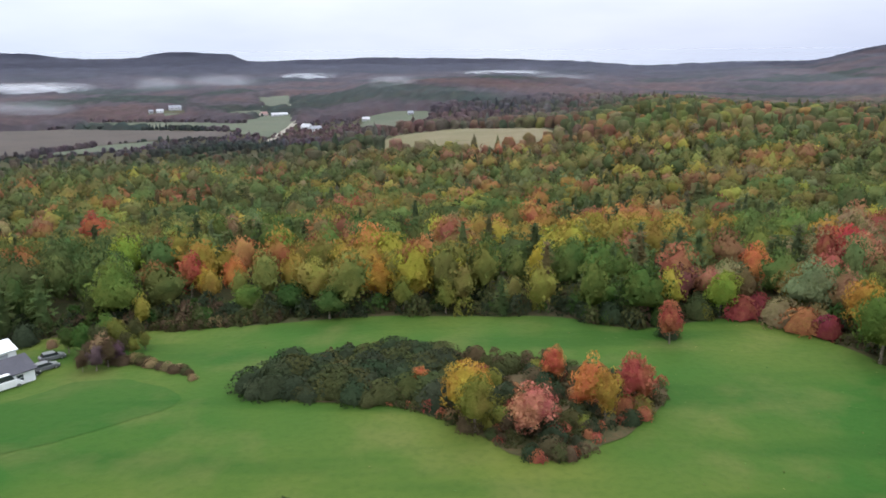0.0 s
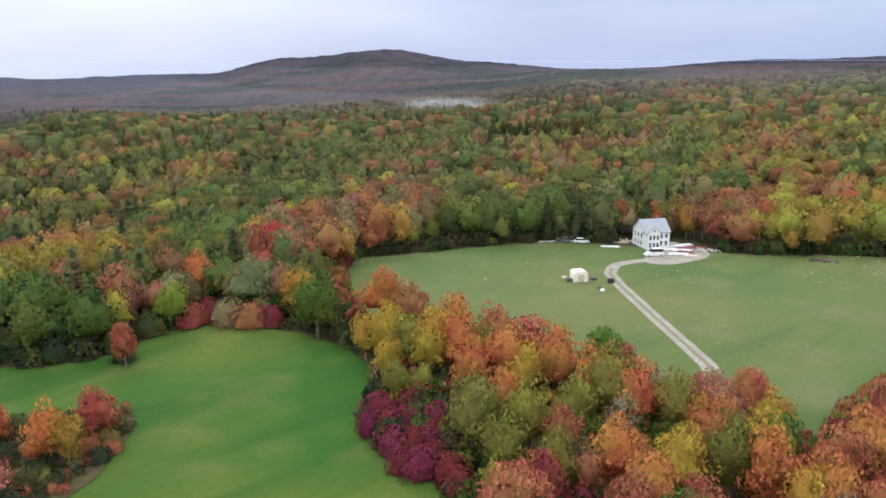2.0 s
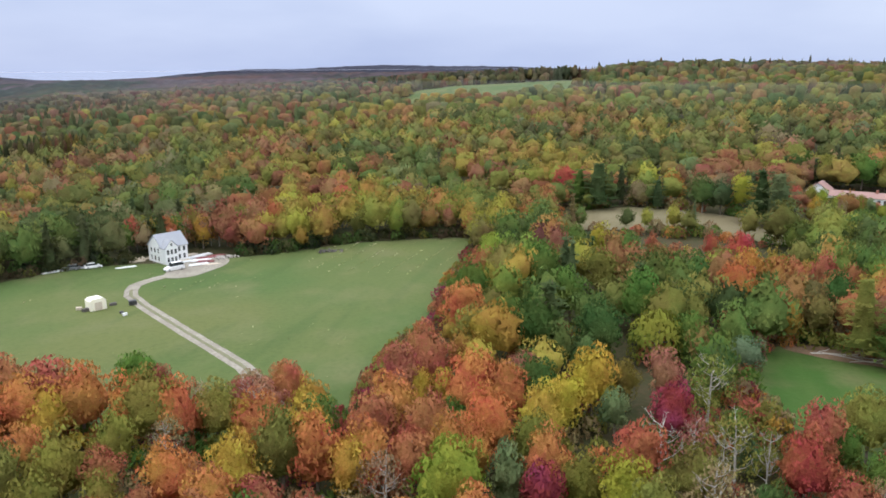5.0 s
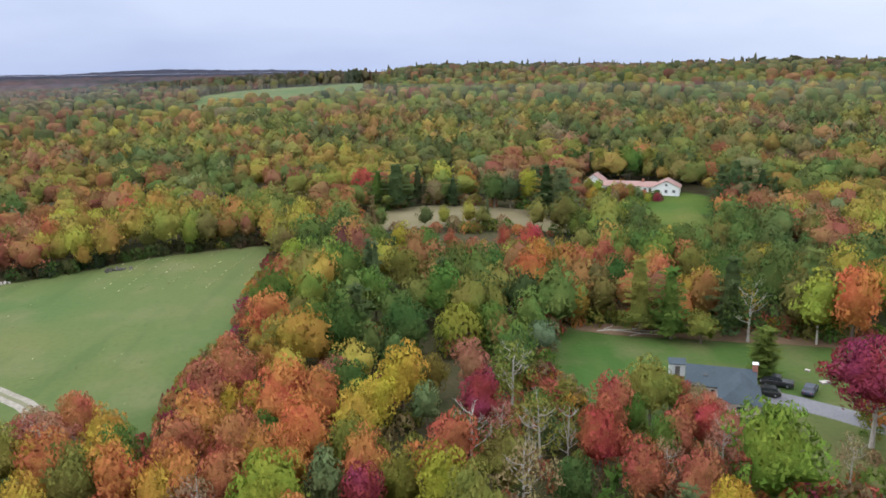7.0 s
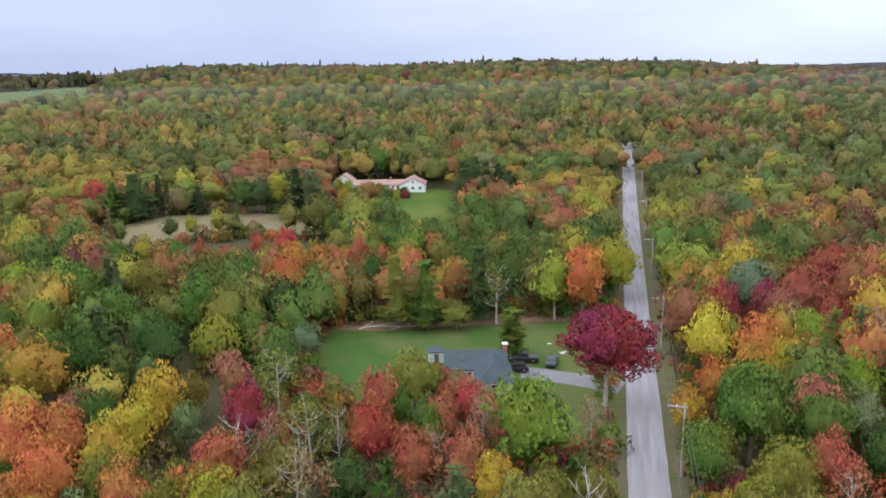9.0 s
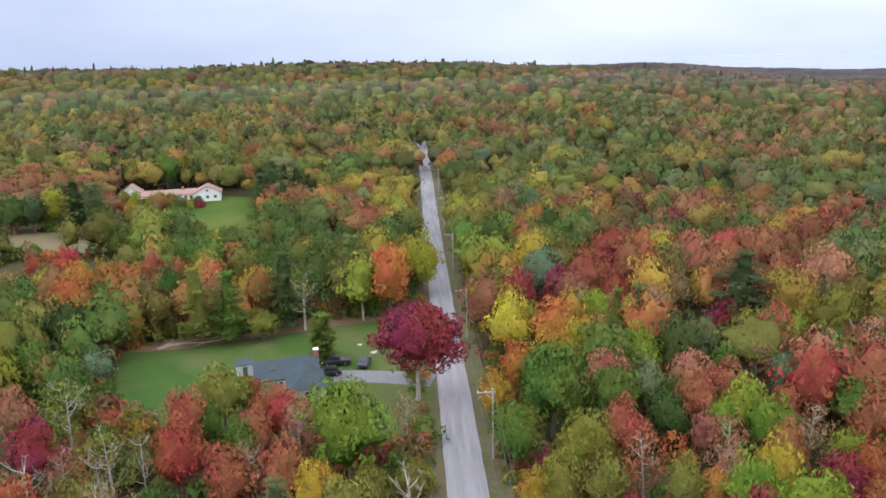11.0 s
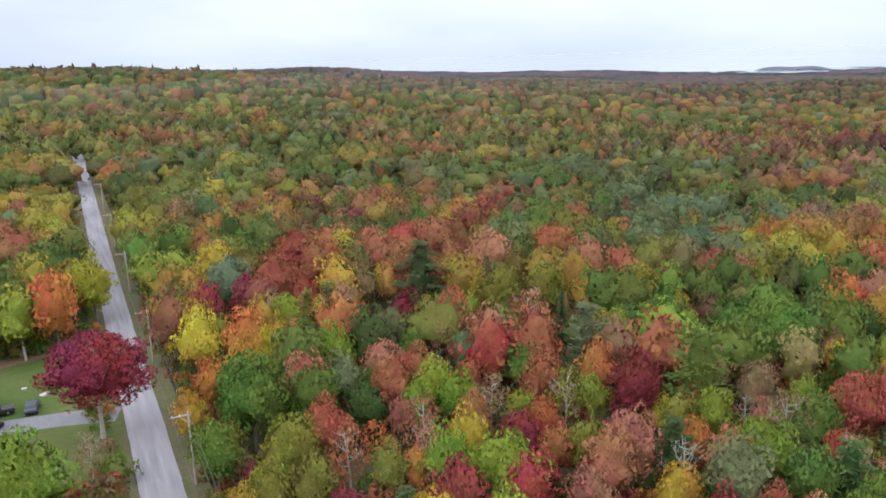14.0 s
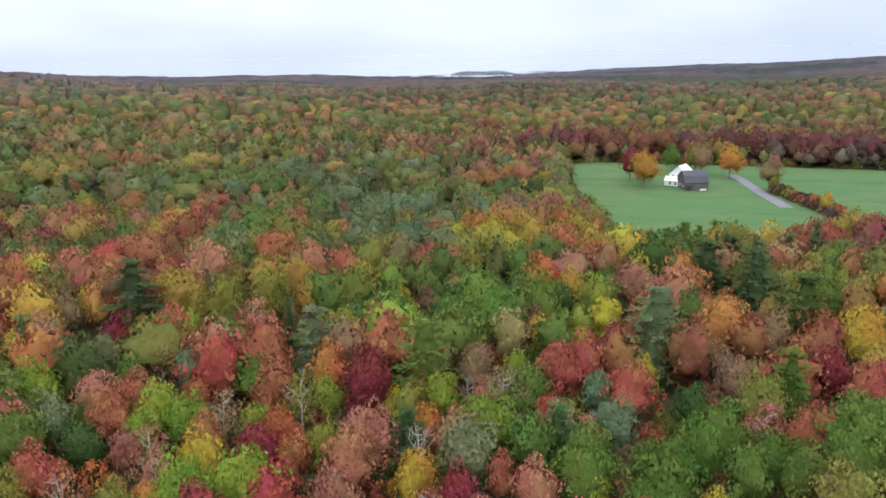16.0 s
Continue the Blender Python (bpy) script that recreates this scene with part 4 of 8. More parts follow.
trees("beside the hay field",
      ("maple", "rust", 75.5, 118.8, 12.5, 1),
      ("maple", "rust", 73.3, 111, 12.4, 1),
      ("maple", "orange", 72.7, 101.4, 12.2, 0.99),
      ("maple", "rust", 70.9, 97.2, 11.5, 0.97),
      ("maple", "orange", 78.8, 106.8, 13, 1.01),
      ("maple", "orange", 81.8, 104.9, 12, 0.99),
      ("maple", "gold", 84.4, 99, 10.8, 0.94),
      ("maple", "orange", 80.4, 95, 12.1, 0.99),
      ("maple", "gold", 74.5, 110.3, 8.8, 0.85),
      ("maple", "orange", 70.7, 86.4, 11.5, 0.97),
      ("maple", "gold", 69, 85.6, 10.7, 0.94),
      ("maple", "rust", 70, 96.1, 9, 0.86),
      ("maple", "rust", 75.5, 93.8, 12, 0.99),
      ("maple", "salmon", 82.8, 113, 10.7, 0.94))
trees("beside the hay field",
      ("maple", "orange", 78.9, 89.8, 10.2, 0.92),
      ("maple", "olive", 83.9, 91.3, 10.3, 0.93),
      ("maple", "orange", 78.3, 142.6, 13.6, 1.03),
      ("maple", "olive", 79, 132.5, 11.8, 0.98),
      ("maple", "green", 81.5, 142.7, 10.7, 0.94),
      ("maple", "lime", 82.5, 137, 8.2, 0.82),
      ("maple", "rust", 79.7, 175, 11.6, 0.97),
      ("maple", "green", 78.8, 159.1, 12.8, 1.01),
      ("maple", "lime", 80.4, 189.6, 12.2, 0.99))
trees("near the cottage",
      ("maple", "lime", 77, 79.6, 13, 1.01),
      ("maple", "crimson", 77.4, 81, 8.3, 0.82),
      ("birch", "sage", 82, 82.2, 11, 0.8),
      ("maple", "olive", 87.9, 82.5, 9.8, 0.9),
      ("maple", "crimson", 84.7, 80, 9.6, 0.9),
      ("maple", "gold", 88.4, 108.8, 13.2, 1.02),
      ("maple", "salmon", 94, 117, 10.5, 0.93),
      ("maple", "red", 91.9, 88.1, 12, 0.98),
      ("maple", "red", 93.5, 80.9, 7.5, 0.65),
      ("thin", "olive", 97.1, 110.6, 13.1, 1.16),
      ("maple", "crimson", 94.4, 103.5, 10.6, 0.94),
      ("maple", "olive", 90.8, 114.8, 8.9, 0.86),
      ("maple", "sage", 90.3, 104.7, 8.5, 0.84),
      ("thin", "salmon", 96.2, 96.1, 9.4, 1))
trees("near the cottage",
      ("thin", "olive", 99.4, 93.4, 11.9, 1.12),
      ("bare", "brown", 101.6, 93.3, 11, 0.73),
      ("bare", "brown", 98.5, 89.6, 11, 0.6),
      ("maple", "red", 104.2, 92.3, 11.1, 0.96),
      ("maple", "rust", 105, 103.1, 11, 0.95),
      ("maple", "olive", 107.8, 109, 11.4, 0.97),
      ("maple", "green", 106.3, 103.4, 8.5, 0.84),
      ("thin", "brown", 98.1, 80.5, 11.6, 1.11),
      ("maple", "deep_green", 102.1, 82.8, 9.1, 0.87),
      ("maple", "rust", 107.8, 84.8, 10.6, 0.94),
      ("maple", "rust", 110, 97.6, 8.6, 0.97),
      ("maple", "green", 108.9, 96.3, 8.2, 0.82),
      ("thin", "salmon", 113.3, 97.1, 8.8, 1.04),
      ("maple", "spring", 117.2, 89.7, 15, 1.2))
trees("near the cottage",
      ("maple", "rust", 111.5, 84, 10.6, 0.94), ("thin", "brown", 109.3, 86, 10.5, 0.9),
      ("thin", "brown", 121.9, 101, 7.5, 0.95),
      ("maple", "deep_green", 83.8, 132.5, 14, 1.04),
      ("pine", "pine", 85, 133.8, 16.5, 1.17),
      ("maple", "green", 86.5, 153.7, 13.7, 1.03),
      ("maple", "olive", 88.8, 170.9, 14.1, 1.04),
      ("maple", "green", 84.4, 169.4, 15, 1.09),
      ("maple", "green", 91.8, 152.3, 14.2, 1.04),
      ("maple", "deep_green", 89.1, 133, 12.9, 1.01),
      ("willow", "lime", 93.1, 137.5, 9.5, 1.41),
      ("maple", "green", 95.7, 136.7, 11, 0.95),
      ("maple", "teal", 99, 134.8, 8, 1.48),
      ("maple", "rust", 102.1, 180.9, 11.8, 0.98),
      ("maple", "orange", 98.5, 170.1, 13.4, 1.02),
      ("maple", "red", 98.3, 206, 11.5, 0.95), ("maple", "red", 96.6, 208, 9.5, 0.8), ("birch", "red", 92.5, 210, 8.5, 0.9), ("maple", "rust", 103.8, 186, 13, 0.85), ("maple", "rust", 94.1, 196, 9.5, 0.9),
      ("maple", "amber", 99.2, 180, 14, 0.95), ("maple", "green", 86.8, 200, 12, 1.1), ("maple", "citron", 88.6, 205, 11.5, 1.0), ("maple", "green", 90.4, 196, 12, 1.15))
trees("near the cottage",
      ("pine", "olive", 106.8, 152.6, 16.4, 1.05),
      ("pine", "green", 109.0, 150.4, 16.2, 1.15),
      ("maple", "deep_green", 105, 169.1, 13.3, 1.02),
      ("maple", "rust", 109.7, 190.2, 12.3, 0.99),
      ("pine", "pine", 113.2, 157.3, 16.9, 1.18),
      ("maple", "deep_green", 112.4, 176.4, 14.4, 1.05),
      ("maple", "olive", 111.2, 149.2, 7, 1.5),
      ("thin", "deep_green", 114.4, 152.7, 14, 1.19),
      ("maple", "deep_green", 116.1, 169.1, 15, 1.15),
      ("birch", "lime", 118.9, 156, 15.6, 1.25),
      ("maple", "orange", 121.0, 157.5, 18.2, 0.85))
trees("along the road",
      ("maple", "citron", 123.6, 172, 15.8, 0.95),
      ("maple", "yellow", 130.1, 131.9, 12.9, 1.01),
      ("maple", "gold", 132, 177.6, 15, 1.08),
      ("maple", "teal", 132.6, 165.4, 15, 1.07),
      ("maple", "crimson", 130.8, 147.6, 13.9, 1.03),
      ("maple", "crimson", 134.1, 155.9, 12.6, 1),
      ("maple", "orange", 133.8, 131.2, 12.8, 1.01),
      ("maple", "gold", 136, 131.9, 9.7, 0.9),
      ("maple", "lime", 136.9, 145.2, 10.8, 0.95),
      ("maple", "rust", 137.4, 165.4, 11.2, 0.96),
      ("maple", "gold", 139.6, 144.8, 9.1, 0.87),
      ("thin", "salmon", 141.3, 147.5, 11.5, 1.1),
      ("maple", "brown", 142.6, 159.8, 11.5, 0.97),
      ("pine", "pine", 147.2, 157.8, 17, 1.5))
trees("along the road",
      ("maple", "rust", 145.9, 189.9, 15, 1.21),
      ("maple", "salmon", 152.8, 177.5, 15, 1.27),
      ("maple", "rust", 157.6, 189.1, 15, 1.21),
      ("maple", "salmon", 160.2, 170.5, 15, 1.1),
      ("maple", "olive", 153.5, 145.4, 14.9, 1.06),
      ("maple", "olive", 156.6, 148, 15, 1.07),
      ("maple", "plum", 145.8, 133.8, 12.5, 1),
      ("maple", "gold", 147.8, 146.1, 7.9, 0.8),
      ("maple", "rust", 149.4, 135, 12.5, 1),
      ("maple", "lime", 151, 145.7, 8.5, 0.84),
      ("maple", "rust", 146.4, 159.3, 10.2, 0.92),
      ("maple", "olive", 144.3, 135.5, 8.7, 0.85),
      ("maple", "orange", 130.8, 114.5, 10.3, 0.93),
      ("maple", "gold", 132.9, 121.8, 9.7, 0.9))
trees("along the road",
      ("maple", "yellow", 134.9, 130, 9.1, 0.87),
      ("maple", "olive", 136, 119.7, 9.2, 0.87),
      ("maple", "green", 133.7, 101, 15, 1.06),
      ("maple", "lime", 140.4, 120, 12.1, 0.99),
      ("maple", "salmon", 137.8, 108.9, 11.8, 0.98),
      ("maple", "salmon", 143.9, 114.6, 10.8, 0.95),
      ("maple", "rust", 144.8, 104.4, 11.5, 0.97),
      ("maple", "sage", 140.9, 108.8, 10.5, 0.93),
      ("thin", "salmon", 148.6, 123, 9.8, 1.02),
      ("maple", "teal", 150.7, 121.3, 9.7, 0.9),
      ("maple", "green", 146.3, 120.5, 9.2, 0.88),
      ("maple", "brown", 153.9, 117.4, 11.5, 0.97),
      ("thin", "salmon", 155.7, 133.7, 12.8, 1.15),
      ("maple", "rust", 156.4, 105.7, 11.2, 0.96))
trees("along the road",
      ("thin", "brown", 152.5, 99.6, 9.9, 1.03),
      ("maple", "lime", 147.9, 104.4, 10.7, 0.94),
      ("maple", "rust", 150.8, 108.5, 8.7, 0.85),
      ("maple", "lime", 155, 97.4, 8.6, 0.84),
      ("thin", "olive", 158.5, 100, 10.8, 1.07),
      ("maple", "lime", 160.7, 102.6, 8.8, 0.86),
      ("pine", "blue_pine", 160, 115.9, 16.2, 1.16),
      ("spruce", "pine", 158.2, 138.1, 11.8, 1.01),
      ("maple", "lime", 162.4, 131.2, 9.7, 0.9),
      ("maple", "orange", 160.9, 112, 10.7, 0.94),
      ("maple", "crimson", 164, 102.9, 13.1, 1.02),
      ("maple", "olive", 135.9, 87.4, 11.9, 0.98),
      ("maple", "green", 130.6, 91, 10.7, 0.94),
      ("maple", "gold", 129.1, 105.5, 9, 0.87))
trees("along the road",
      ("maple", "rust", 139.3, 95, 9.7, 0.9),
      ("thin", "rust", 140.9, 87.1, 10.4, 1.05),
      ("maple", "olive", 137.7, 79.6, 10.3, 0.93),
      ("maple", "olive", 134.6, 79.2, 9.6, 0.89),
      ("maple", "crimson", 133, 84.2, 7.5, 0.6),
      ("maple", "gold", 132, 78.5, 8.1, 0.82),
      ("maple", "olive", 144.1, 82.6, 8.7, 0.85),
      ("maple", "orange", 146.3, 83.5, 7.6, 0.78),
      ("thin", "salmon", 147.7, 86.4, 9, 0.76),
      ("maple", "yellow", 150.4, 88, 10.1, 0.92),
      ("maple", "lime", 151.8, 81.9, 8.3, 0.83),
      ("maple", "crimson", 155.1, 89, 9.8, 0.9),
      ("maple", "salmon", 145.4, 97.7, 8.2, 0.82),
      ("maple", "rust", 157.6, 86.1, 9.2, 0.88))
trees("along the road",
      ("maple", "olive", 160.3, 87.2, 9.7, 0.9),
      ("maple", "salmon", 163.5, 87.3, 11.5, 0.97),
      ("maple", "crimson", 156.9, 82.2, 7.9, 0.8))
trees("in the broad woods",
      ("maple", "gold", 167.2, 79.2, 9.2, 0.88),
      ("maple", "yellow", 165.8, 101.1, 7.5, 0.69),
      ("maple", "orange", 168.5, 92.7, 8.4, 0.83),
      ("maple", "sage", 171.7, 82, 12.2, 0.99),
      ("maple", "lime", 169.7, 99.9, 9.6, 0.89),
      ("maple", "salmon", 173.3, 101.9, 8, 0.8),
      ("maple", "rust", 174.2, 80.2, 7.9, 0.8),
      ("maple", "crimson", 170.9, 75.8, 8.7, 0.85),
      ("maple", "salmon", 177.5, 75.1, 9.7, 0.9),
      ("maple", "yellow", 182.5, 76.4, 7.5, 0.75),
      ("maple", "green", 177, 84.9, 11, 0.95),
      ("maple", "green", 176.5, 100.6, 10.4, 0.93),
      ("maple", "green", 181.6, 77.7, 11.2, 0.96),
      ("maple", "teal", 183.7, 92.2, 10, 0.91))
trees("in the broad woods",
      ("maple", "teal", 182.3, 103.1, 8.9, 0.86),
      ("maple", "lime", 175.6, 110.9, 8.3, 0.83),
      ("maple", "green", 186.4, 83.9, 9.1, 0.87),
      ("maple", "green", 190.1, 87.6, 10.8, 0.95),
      ("maple", "olive", 185.3, 107.1, 9.1, 0.87),
      ("pine", "green", 168.4, 105.4, 15.8, 1.15),
      ("maple", "green", 171.6, 124.4, 14.4, 1.05),
      ("maple", "green", 173.9, 130.2, 14.9, 1.05),
      ("maple", "lime", 167.6, 135.5, 9.3, 0.88),
      ("maple", "lime", 162.4, 139.3, 8.3, 0.83),
      ("maple", "olive", 165, 134.2, 10.3, 0.93),
      ("maple", "salmon", 172.9, 118.8, 7.6, 0.78),
      ("maple", "crimson", 183.5, 127.6, 8.5, 0.84),
      ("maple", "crimson", 181.8, 119.1, 8.1, 0.82))
trees("in the broad woods",
      ("maple", "yellow", 185.7, 113.4, 7.9, 0.8),
      ("maple", "yellow", 182.6, 136.5, 10.4, 0.93),
      ("maple", "orange", 190.8, 130.4, 13.8, 1.03),
      ("pine", "blue_pine", 186.7, 122, 17, 1.28),
      ("pine", "deep_green", 196.7, 138.8, 17, 1.44),
      ("pine", "green", 196, 108.6, 13.9, 1.1),
      ("maple", "green", 197.3, 154.7, 13.8, 1.03),
      ("maple", "gold", 200.3, 133.8, 13.5, 1.03),
      ("maple", "crimson", 198.8, 117.4, 11.5, 0.97),
      ("maple", "rust", 201, 113.4, 11.2, 0.96),
      ("thin", "salmon", 194.4, 95.7, 10.1, 1.04),
      ("maple", "brown", 191.4, 116.6, 9.5, 0.89),
      ("maple", "rust", 197.1, 98.1, 8.7, 0.85),
      ("maple", "green", 200.8, 91.6, 13.4, 1.02))
trees("in the broad woods",
      ("maple", "green", 197.3, 86.4, 10.7, 0.94),
      ("maple", "olive", 193.9, 102, 11.8, 0.98),
      ("maple", "crimson", 190.3, 103.9, 7.5, 0.6),
      ("maple", "green", 193.9, 83.5, 10.2, 0.92),
      ("pine", "pine", 189.7, 163.2, 17, 1.5),
      ("maple", "deep_green", 186.1, 175.4, 15, 1.25),
      ("pine", "pine", 193.2, 155.8, 17, 1.31),
      ("maple", "gold", 180, 155.5, 10.7, 0.94),
      ("maple", "orange", 177.8, 159.9, 12.8, 1.01),
      ("maple", "gold", 177.8, 127.5, 9.5, 0.89),
      ("maple", "brown", 194.3, 130, 12.2, 0.99),
      ("maple", "yellow", 180.5, 125.5, 7.5, 0.74),
      ("maple", "rust", 167.9, 104, 7.5, 0.71),
      ("maple", "olive", 159.5, 87.9, 8.6, 0.84))
trees("around the meadow",
      ("maple", "salmon", 7, 98, 8.5, 1.39),
      ("maple", "orange", 8.6, 117.1, 7, 0.9),
      ("maple", "orange", 11.4, 106.8, 9.5, 0.89),
      ("maple", "gold", 12.8, 104.7, 9, 0.79),
      ("maple", "rust", 15, 110.9, 9, 1.04),
      ("maple", "gold", 1.6, 103.5, 9.5, 1.25),
      ("maple", "olive", 2.4, 98.5, 9, 1),
      ("maple", "orange", -1.8, 112.5, 5, 0.97),
      ("maple", "rust", 17.3, 139.7, 9, 0.82),
      
      
      ("maple", "gold", 30.1, 153.5, 12.4, 1),
      ("maple", "lime", 31.3, 146.6, 10.3, 0.93),
      ("maple", "red", -19, 181.2, 11.9, 0.98))
trees("around the meadow",
      ("maple", "gold", -18, 179.2, 8.9, 0.86),
      ("maple", "orange", -16, 180, 9.7, 0.9),
      ("maple", "green", -15.2, 163, 7.5, 1.5),
      ("maple", "deep_green", -11.9, 161.1, 7.5, 1.5),
      ("maple", "deep_green", -9, 154.7, 7, 1.5),
      ("maple", "gold", -5.2, 163.6, 11.4, 0.97),
      ("maple", "yellow", 7.2, 173.1, 13, 0.6),
      ("maple", "lime", -23.1, 196.1, 15, 1.26),
      ("maple", "green", -24.4, 164.1, 15, 1.06),
      ("maple", "red", -24.9, 271.1, 15, 1.06),
      ("maple", "orange", -24.1, 263.2, 12.6, 1),
      ("maple", "olive", 0.1, 154.7, 8, 0.84),
      ("maple", "olive", -3.2, 156.3, 8, 0.96),
      ("spruce", "pine", 13.6, 154, 9, 1.5))
trees("around the meadow",
      ("spruce", "pine", 4.5, 153.7, 9, 1.5),
      ("maple", "orange", 22.9, 179.5, 11.8, 0.98),
      ("maple", "red", 22.8, 181.1, 9, 0.87),
      ("maple", "lime", 20.7, 159.3, 10.9, 0.95),
      ("maple", "sage", 26.5, 161.5, 13.5, 1.03),
      ("maple", "red", 28.6, 193.4, 15, 1.23),
      ("maple", "salmon", 29.6, 185, 14.9, 1.06),
      ("shrub", "crimson", 22.2, 159.1, 5, 1.14),
      ("shrub", "crimson", 23.1, 162.9, 5, 1.16),
      ("shrub", "brown", 24.9, 158.6, 5.5, 1.37),
      ("shrub", "rust", 26.3, 154.3, 5, 1.29),
      ("shrub", "crimson", 27.9, 152.2, 4.5, 1.01),
      ("shrub", "brown", 27.1, 158.5, 5, 1.13))


# ---- woods ----
CLEAR = [FIELD_A, FIELD_B, TAN_B, LAWN_B, YARD, FIELD_F, FAR_GREEN, TAN_A, REEDS] + [v[1] for v in VALLEY] + [outline((-20.4, 1540), (-18.4, 1590), (-18.2, 1435), (-20.9, 1465))]


def free(x, y, margin=0.0):
    """Where woods may stand: off the fields, the road and the things placed one by one."""
    ok = np.ones(x.shape, bool)
    for poly in CLEAR:
        ok &= ~inside(poly, x, y)
    a = radians(ROAD_DIR)
    off = x * math.cos(a) - y * math.sin(a) - ROAD_OFF
    s = x * math.sin(a) + y * math.cos(a)
    ok &= ~((off > np.where(s < 190, -5.6, np.where(s < 330, -6.2, -3.4)) - margin) & (off < np.where(s < 190, 7.4, np.where(s < 330, 6.6, 3.6)) + margin) & (s < 400))
    return ok


def scatter(r0, r1, az0, az1, spacing, rng, jitter=0.42):
    lim = r1
    g = np.arange(-lim, lim, spacing)
    x, y = np.meshgrid(g, g)
    x = x + (np.arange(len(g))[:, None] % 2) * spacing * 0.5
    x, y = x.ravel() + rng.uniform(-jitter, jitter, x.size) * spacing, y.ravel() + rng.uniform(-jitter, jitter, x.size) * spacing
    r = np.hypot(x, y); az = (np.degrees(np.arctan2(x, y)) + 90) % 360 - 90
    k = (r >= r0) & (r < r1) & (az >= az0) & (az < az1)
    x, y = x[k], y[k]
    k = free(x, y)
    return x[k], y[k]


NAMES = list(PALETTE)
GENERAL = dict(green=30, deep_green=14, lime=9, olive=20, yellow=4, gold=6, orange=8, rust=8, red=1.5, brown=5, pine=8, sage=5, salmon=1, crimson=0.6)
ZONES = []


def zone(az, r, wide, deep, **mixture):
    """A part of the woods with a mixture of its own: direction, distance, spread in degrees and in metres."""
    ZONES.append((az, r, wide, deep, mixture))


zone(-22, 230, 12, 90, green=30, deep_green=40, orange=8, rust=5, gold=7, olive=18, pine=20)
zone(-22, 400, 11, 150, deep_green=110, green=40, pine=40, olive=40, orange=6, gold=8)
zone(-6, 230, 12, 80, green=26, deep_green=22, orange=7, rust=3, gold=16, olive=26, pine=14, yellow=8, red=1)
zone(10, 230, 12, 70, pine=30, deep_green=20, green=16, gold=12, yellow=7, orange=9, olive=14, brown=8, rust=3)
zone(24, 220, 8, 60, lime=14, red=7, gold=10, green=16, olive=18, salmon=12, orange=14, brown=8, yellow=5)
zone(5, 420, 22, 150, olive=36, green=26, deep_green=20, orange=9, gold=12, rust=5, yellow=4, pine=12, lime=7, red=1)
zone(-5, 800, 25, 300, deep_green=26, rust=20, olive=20, brown=20, pine=16, orange=6)
zone(42, 560, 13, 260, deep_green=80, green=50, olive=50, rust=40, brown=20, orange=12, pine=50, red=8)
zone(62, 270, 12, 50, green=26, rust=18, sage=12, orange=12, olive=14, gold=9, deep_green=10, brown=6)
zone(75, 400, 14, 150, lime=50, green=36, olive=70, gold=90, citron=60, orange=50, rust=40, deep_green=16, red=22, yellow=40)
zone(95, 600, 25, 300, olive=70, green=40, brown=8, gold=40, citron=30, rust=8, deep_green=12, salmon=3, orange=10, lime=36)
zone(92, 330, 8, 50, red=10, orange=18, gold=14, green=12, deep_green=12, olive=14, rust=10, salmon=8, yellow=7)
zone(93, 190, 10, 40, green=34, deep_green=30, olive=16, rust=10, orange=6, red=4, gold=6, pine=8)
zone(97, 208, 13, 30, green=130, deep_green=100, olive=60, lime=20, spring=20, pine=40, citron=20)
zone(112, 200, 8, 40, green=36, deep_green=28, olive=12, orange=6, lime=9, rust=5, pine=4)
zone(140, 170, 12, 55, rust=38, orange=10, crimson=13, olive=14, green=9, gold=13, yellow=4, salmon=14, red=12, lime=8, brown=14, sage=2)
zone(148, 240, 8, 38, rust=90, salmon=44, brown=24, olive=34, red=56, crimson=46, green=44, deep_green=40, gold=30)
zone(162, 280, 10, 55, green=100, teal=80, sage=30, olive=30, blue_pine=40, pine=20)
zone(140, 430, 20, 150, green=28, sage=16, olive=28, teal=8, gold=9, orange=7, rust=9, deep_green=8, brown=6)
zone(172, 480, 16, 150, rust=20, orange=9, salmon=9, olive=22, green=18, crimson=5, brown=14, deep_green=10, gold=7)
zone(190, 470, 14, 60, crimson=160, rust=110, brown=20, orange=10, gold=6, green=8, deep_green=8)
zone(192, 446, 15, 26, crimson=420, mauve=160, rust=90, brown=80, olive=60, gold=30, plum=60)
zone(182, 210, 9, 50, gold=24, orange=18, olive=14, yellow=10, pine=10, green=12, deep_green=6, salmon=9)
zone(195, 180, 10, 60, olive=18, green=18, rust=16, gold=14, yellow=8, crimson=6, pine=8, deep_green=6, salmon=4)
zone(172, 130, 12, 50, green=22, spring=12, rust=22, olive=16, yellow=6, crimson=8, red=8, pine=9, lime=16, salmon=10, brown=12, deep_green=5)
zone(158, 100, 9, 35, rust=28, brown=14, salmon=14, red=10, olive=16, lime=20, spring=8, citron=8, crimson=6, gold=12)
zone(86, 150, 6, 30, deep_green=60, pine=40, green=30, olive=20)
zone(70, 1100, 40, 400, deep_green=24, rust=24, brown=22, olive=20, green=10, pine=10)
zone(80, 1040, 8, 45, pine=240, deep_green=60)
zone(70, 105, 12, 40, orange=30, rust=24, gold=18, olive=14, salmon=8, green=8)
zone(48, 108, 12, 40, orange=24, gold=22, olive=24, rust=18, brown=10, green=8)
zone(98, 100, 12, 35, olive=22, rust=22, red=12, green=12, brown=20, salmon=5, crimson=6, gold=4, deep_green=12)
zone(172, 1000, 26, 350, rust=28, brown=26, deep_green=20, olive=20, crimson=4, orange=8)


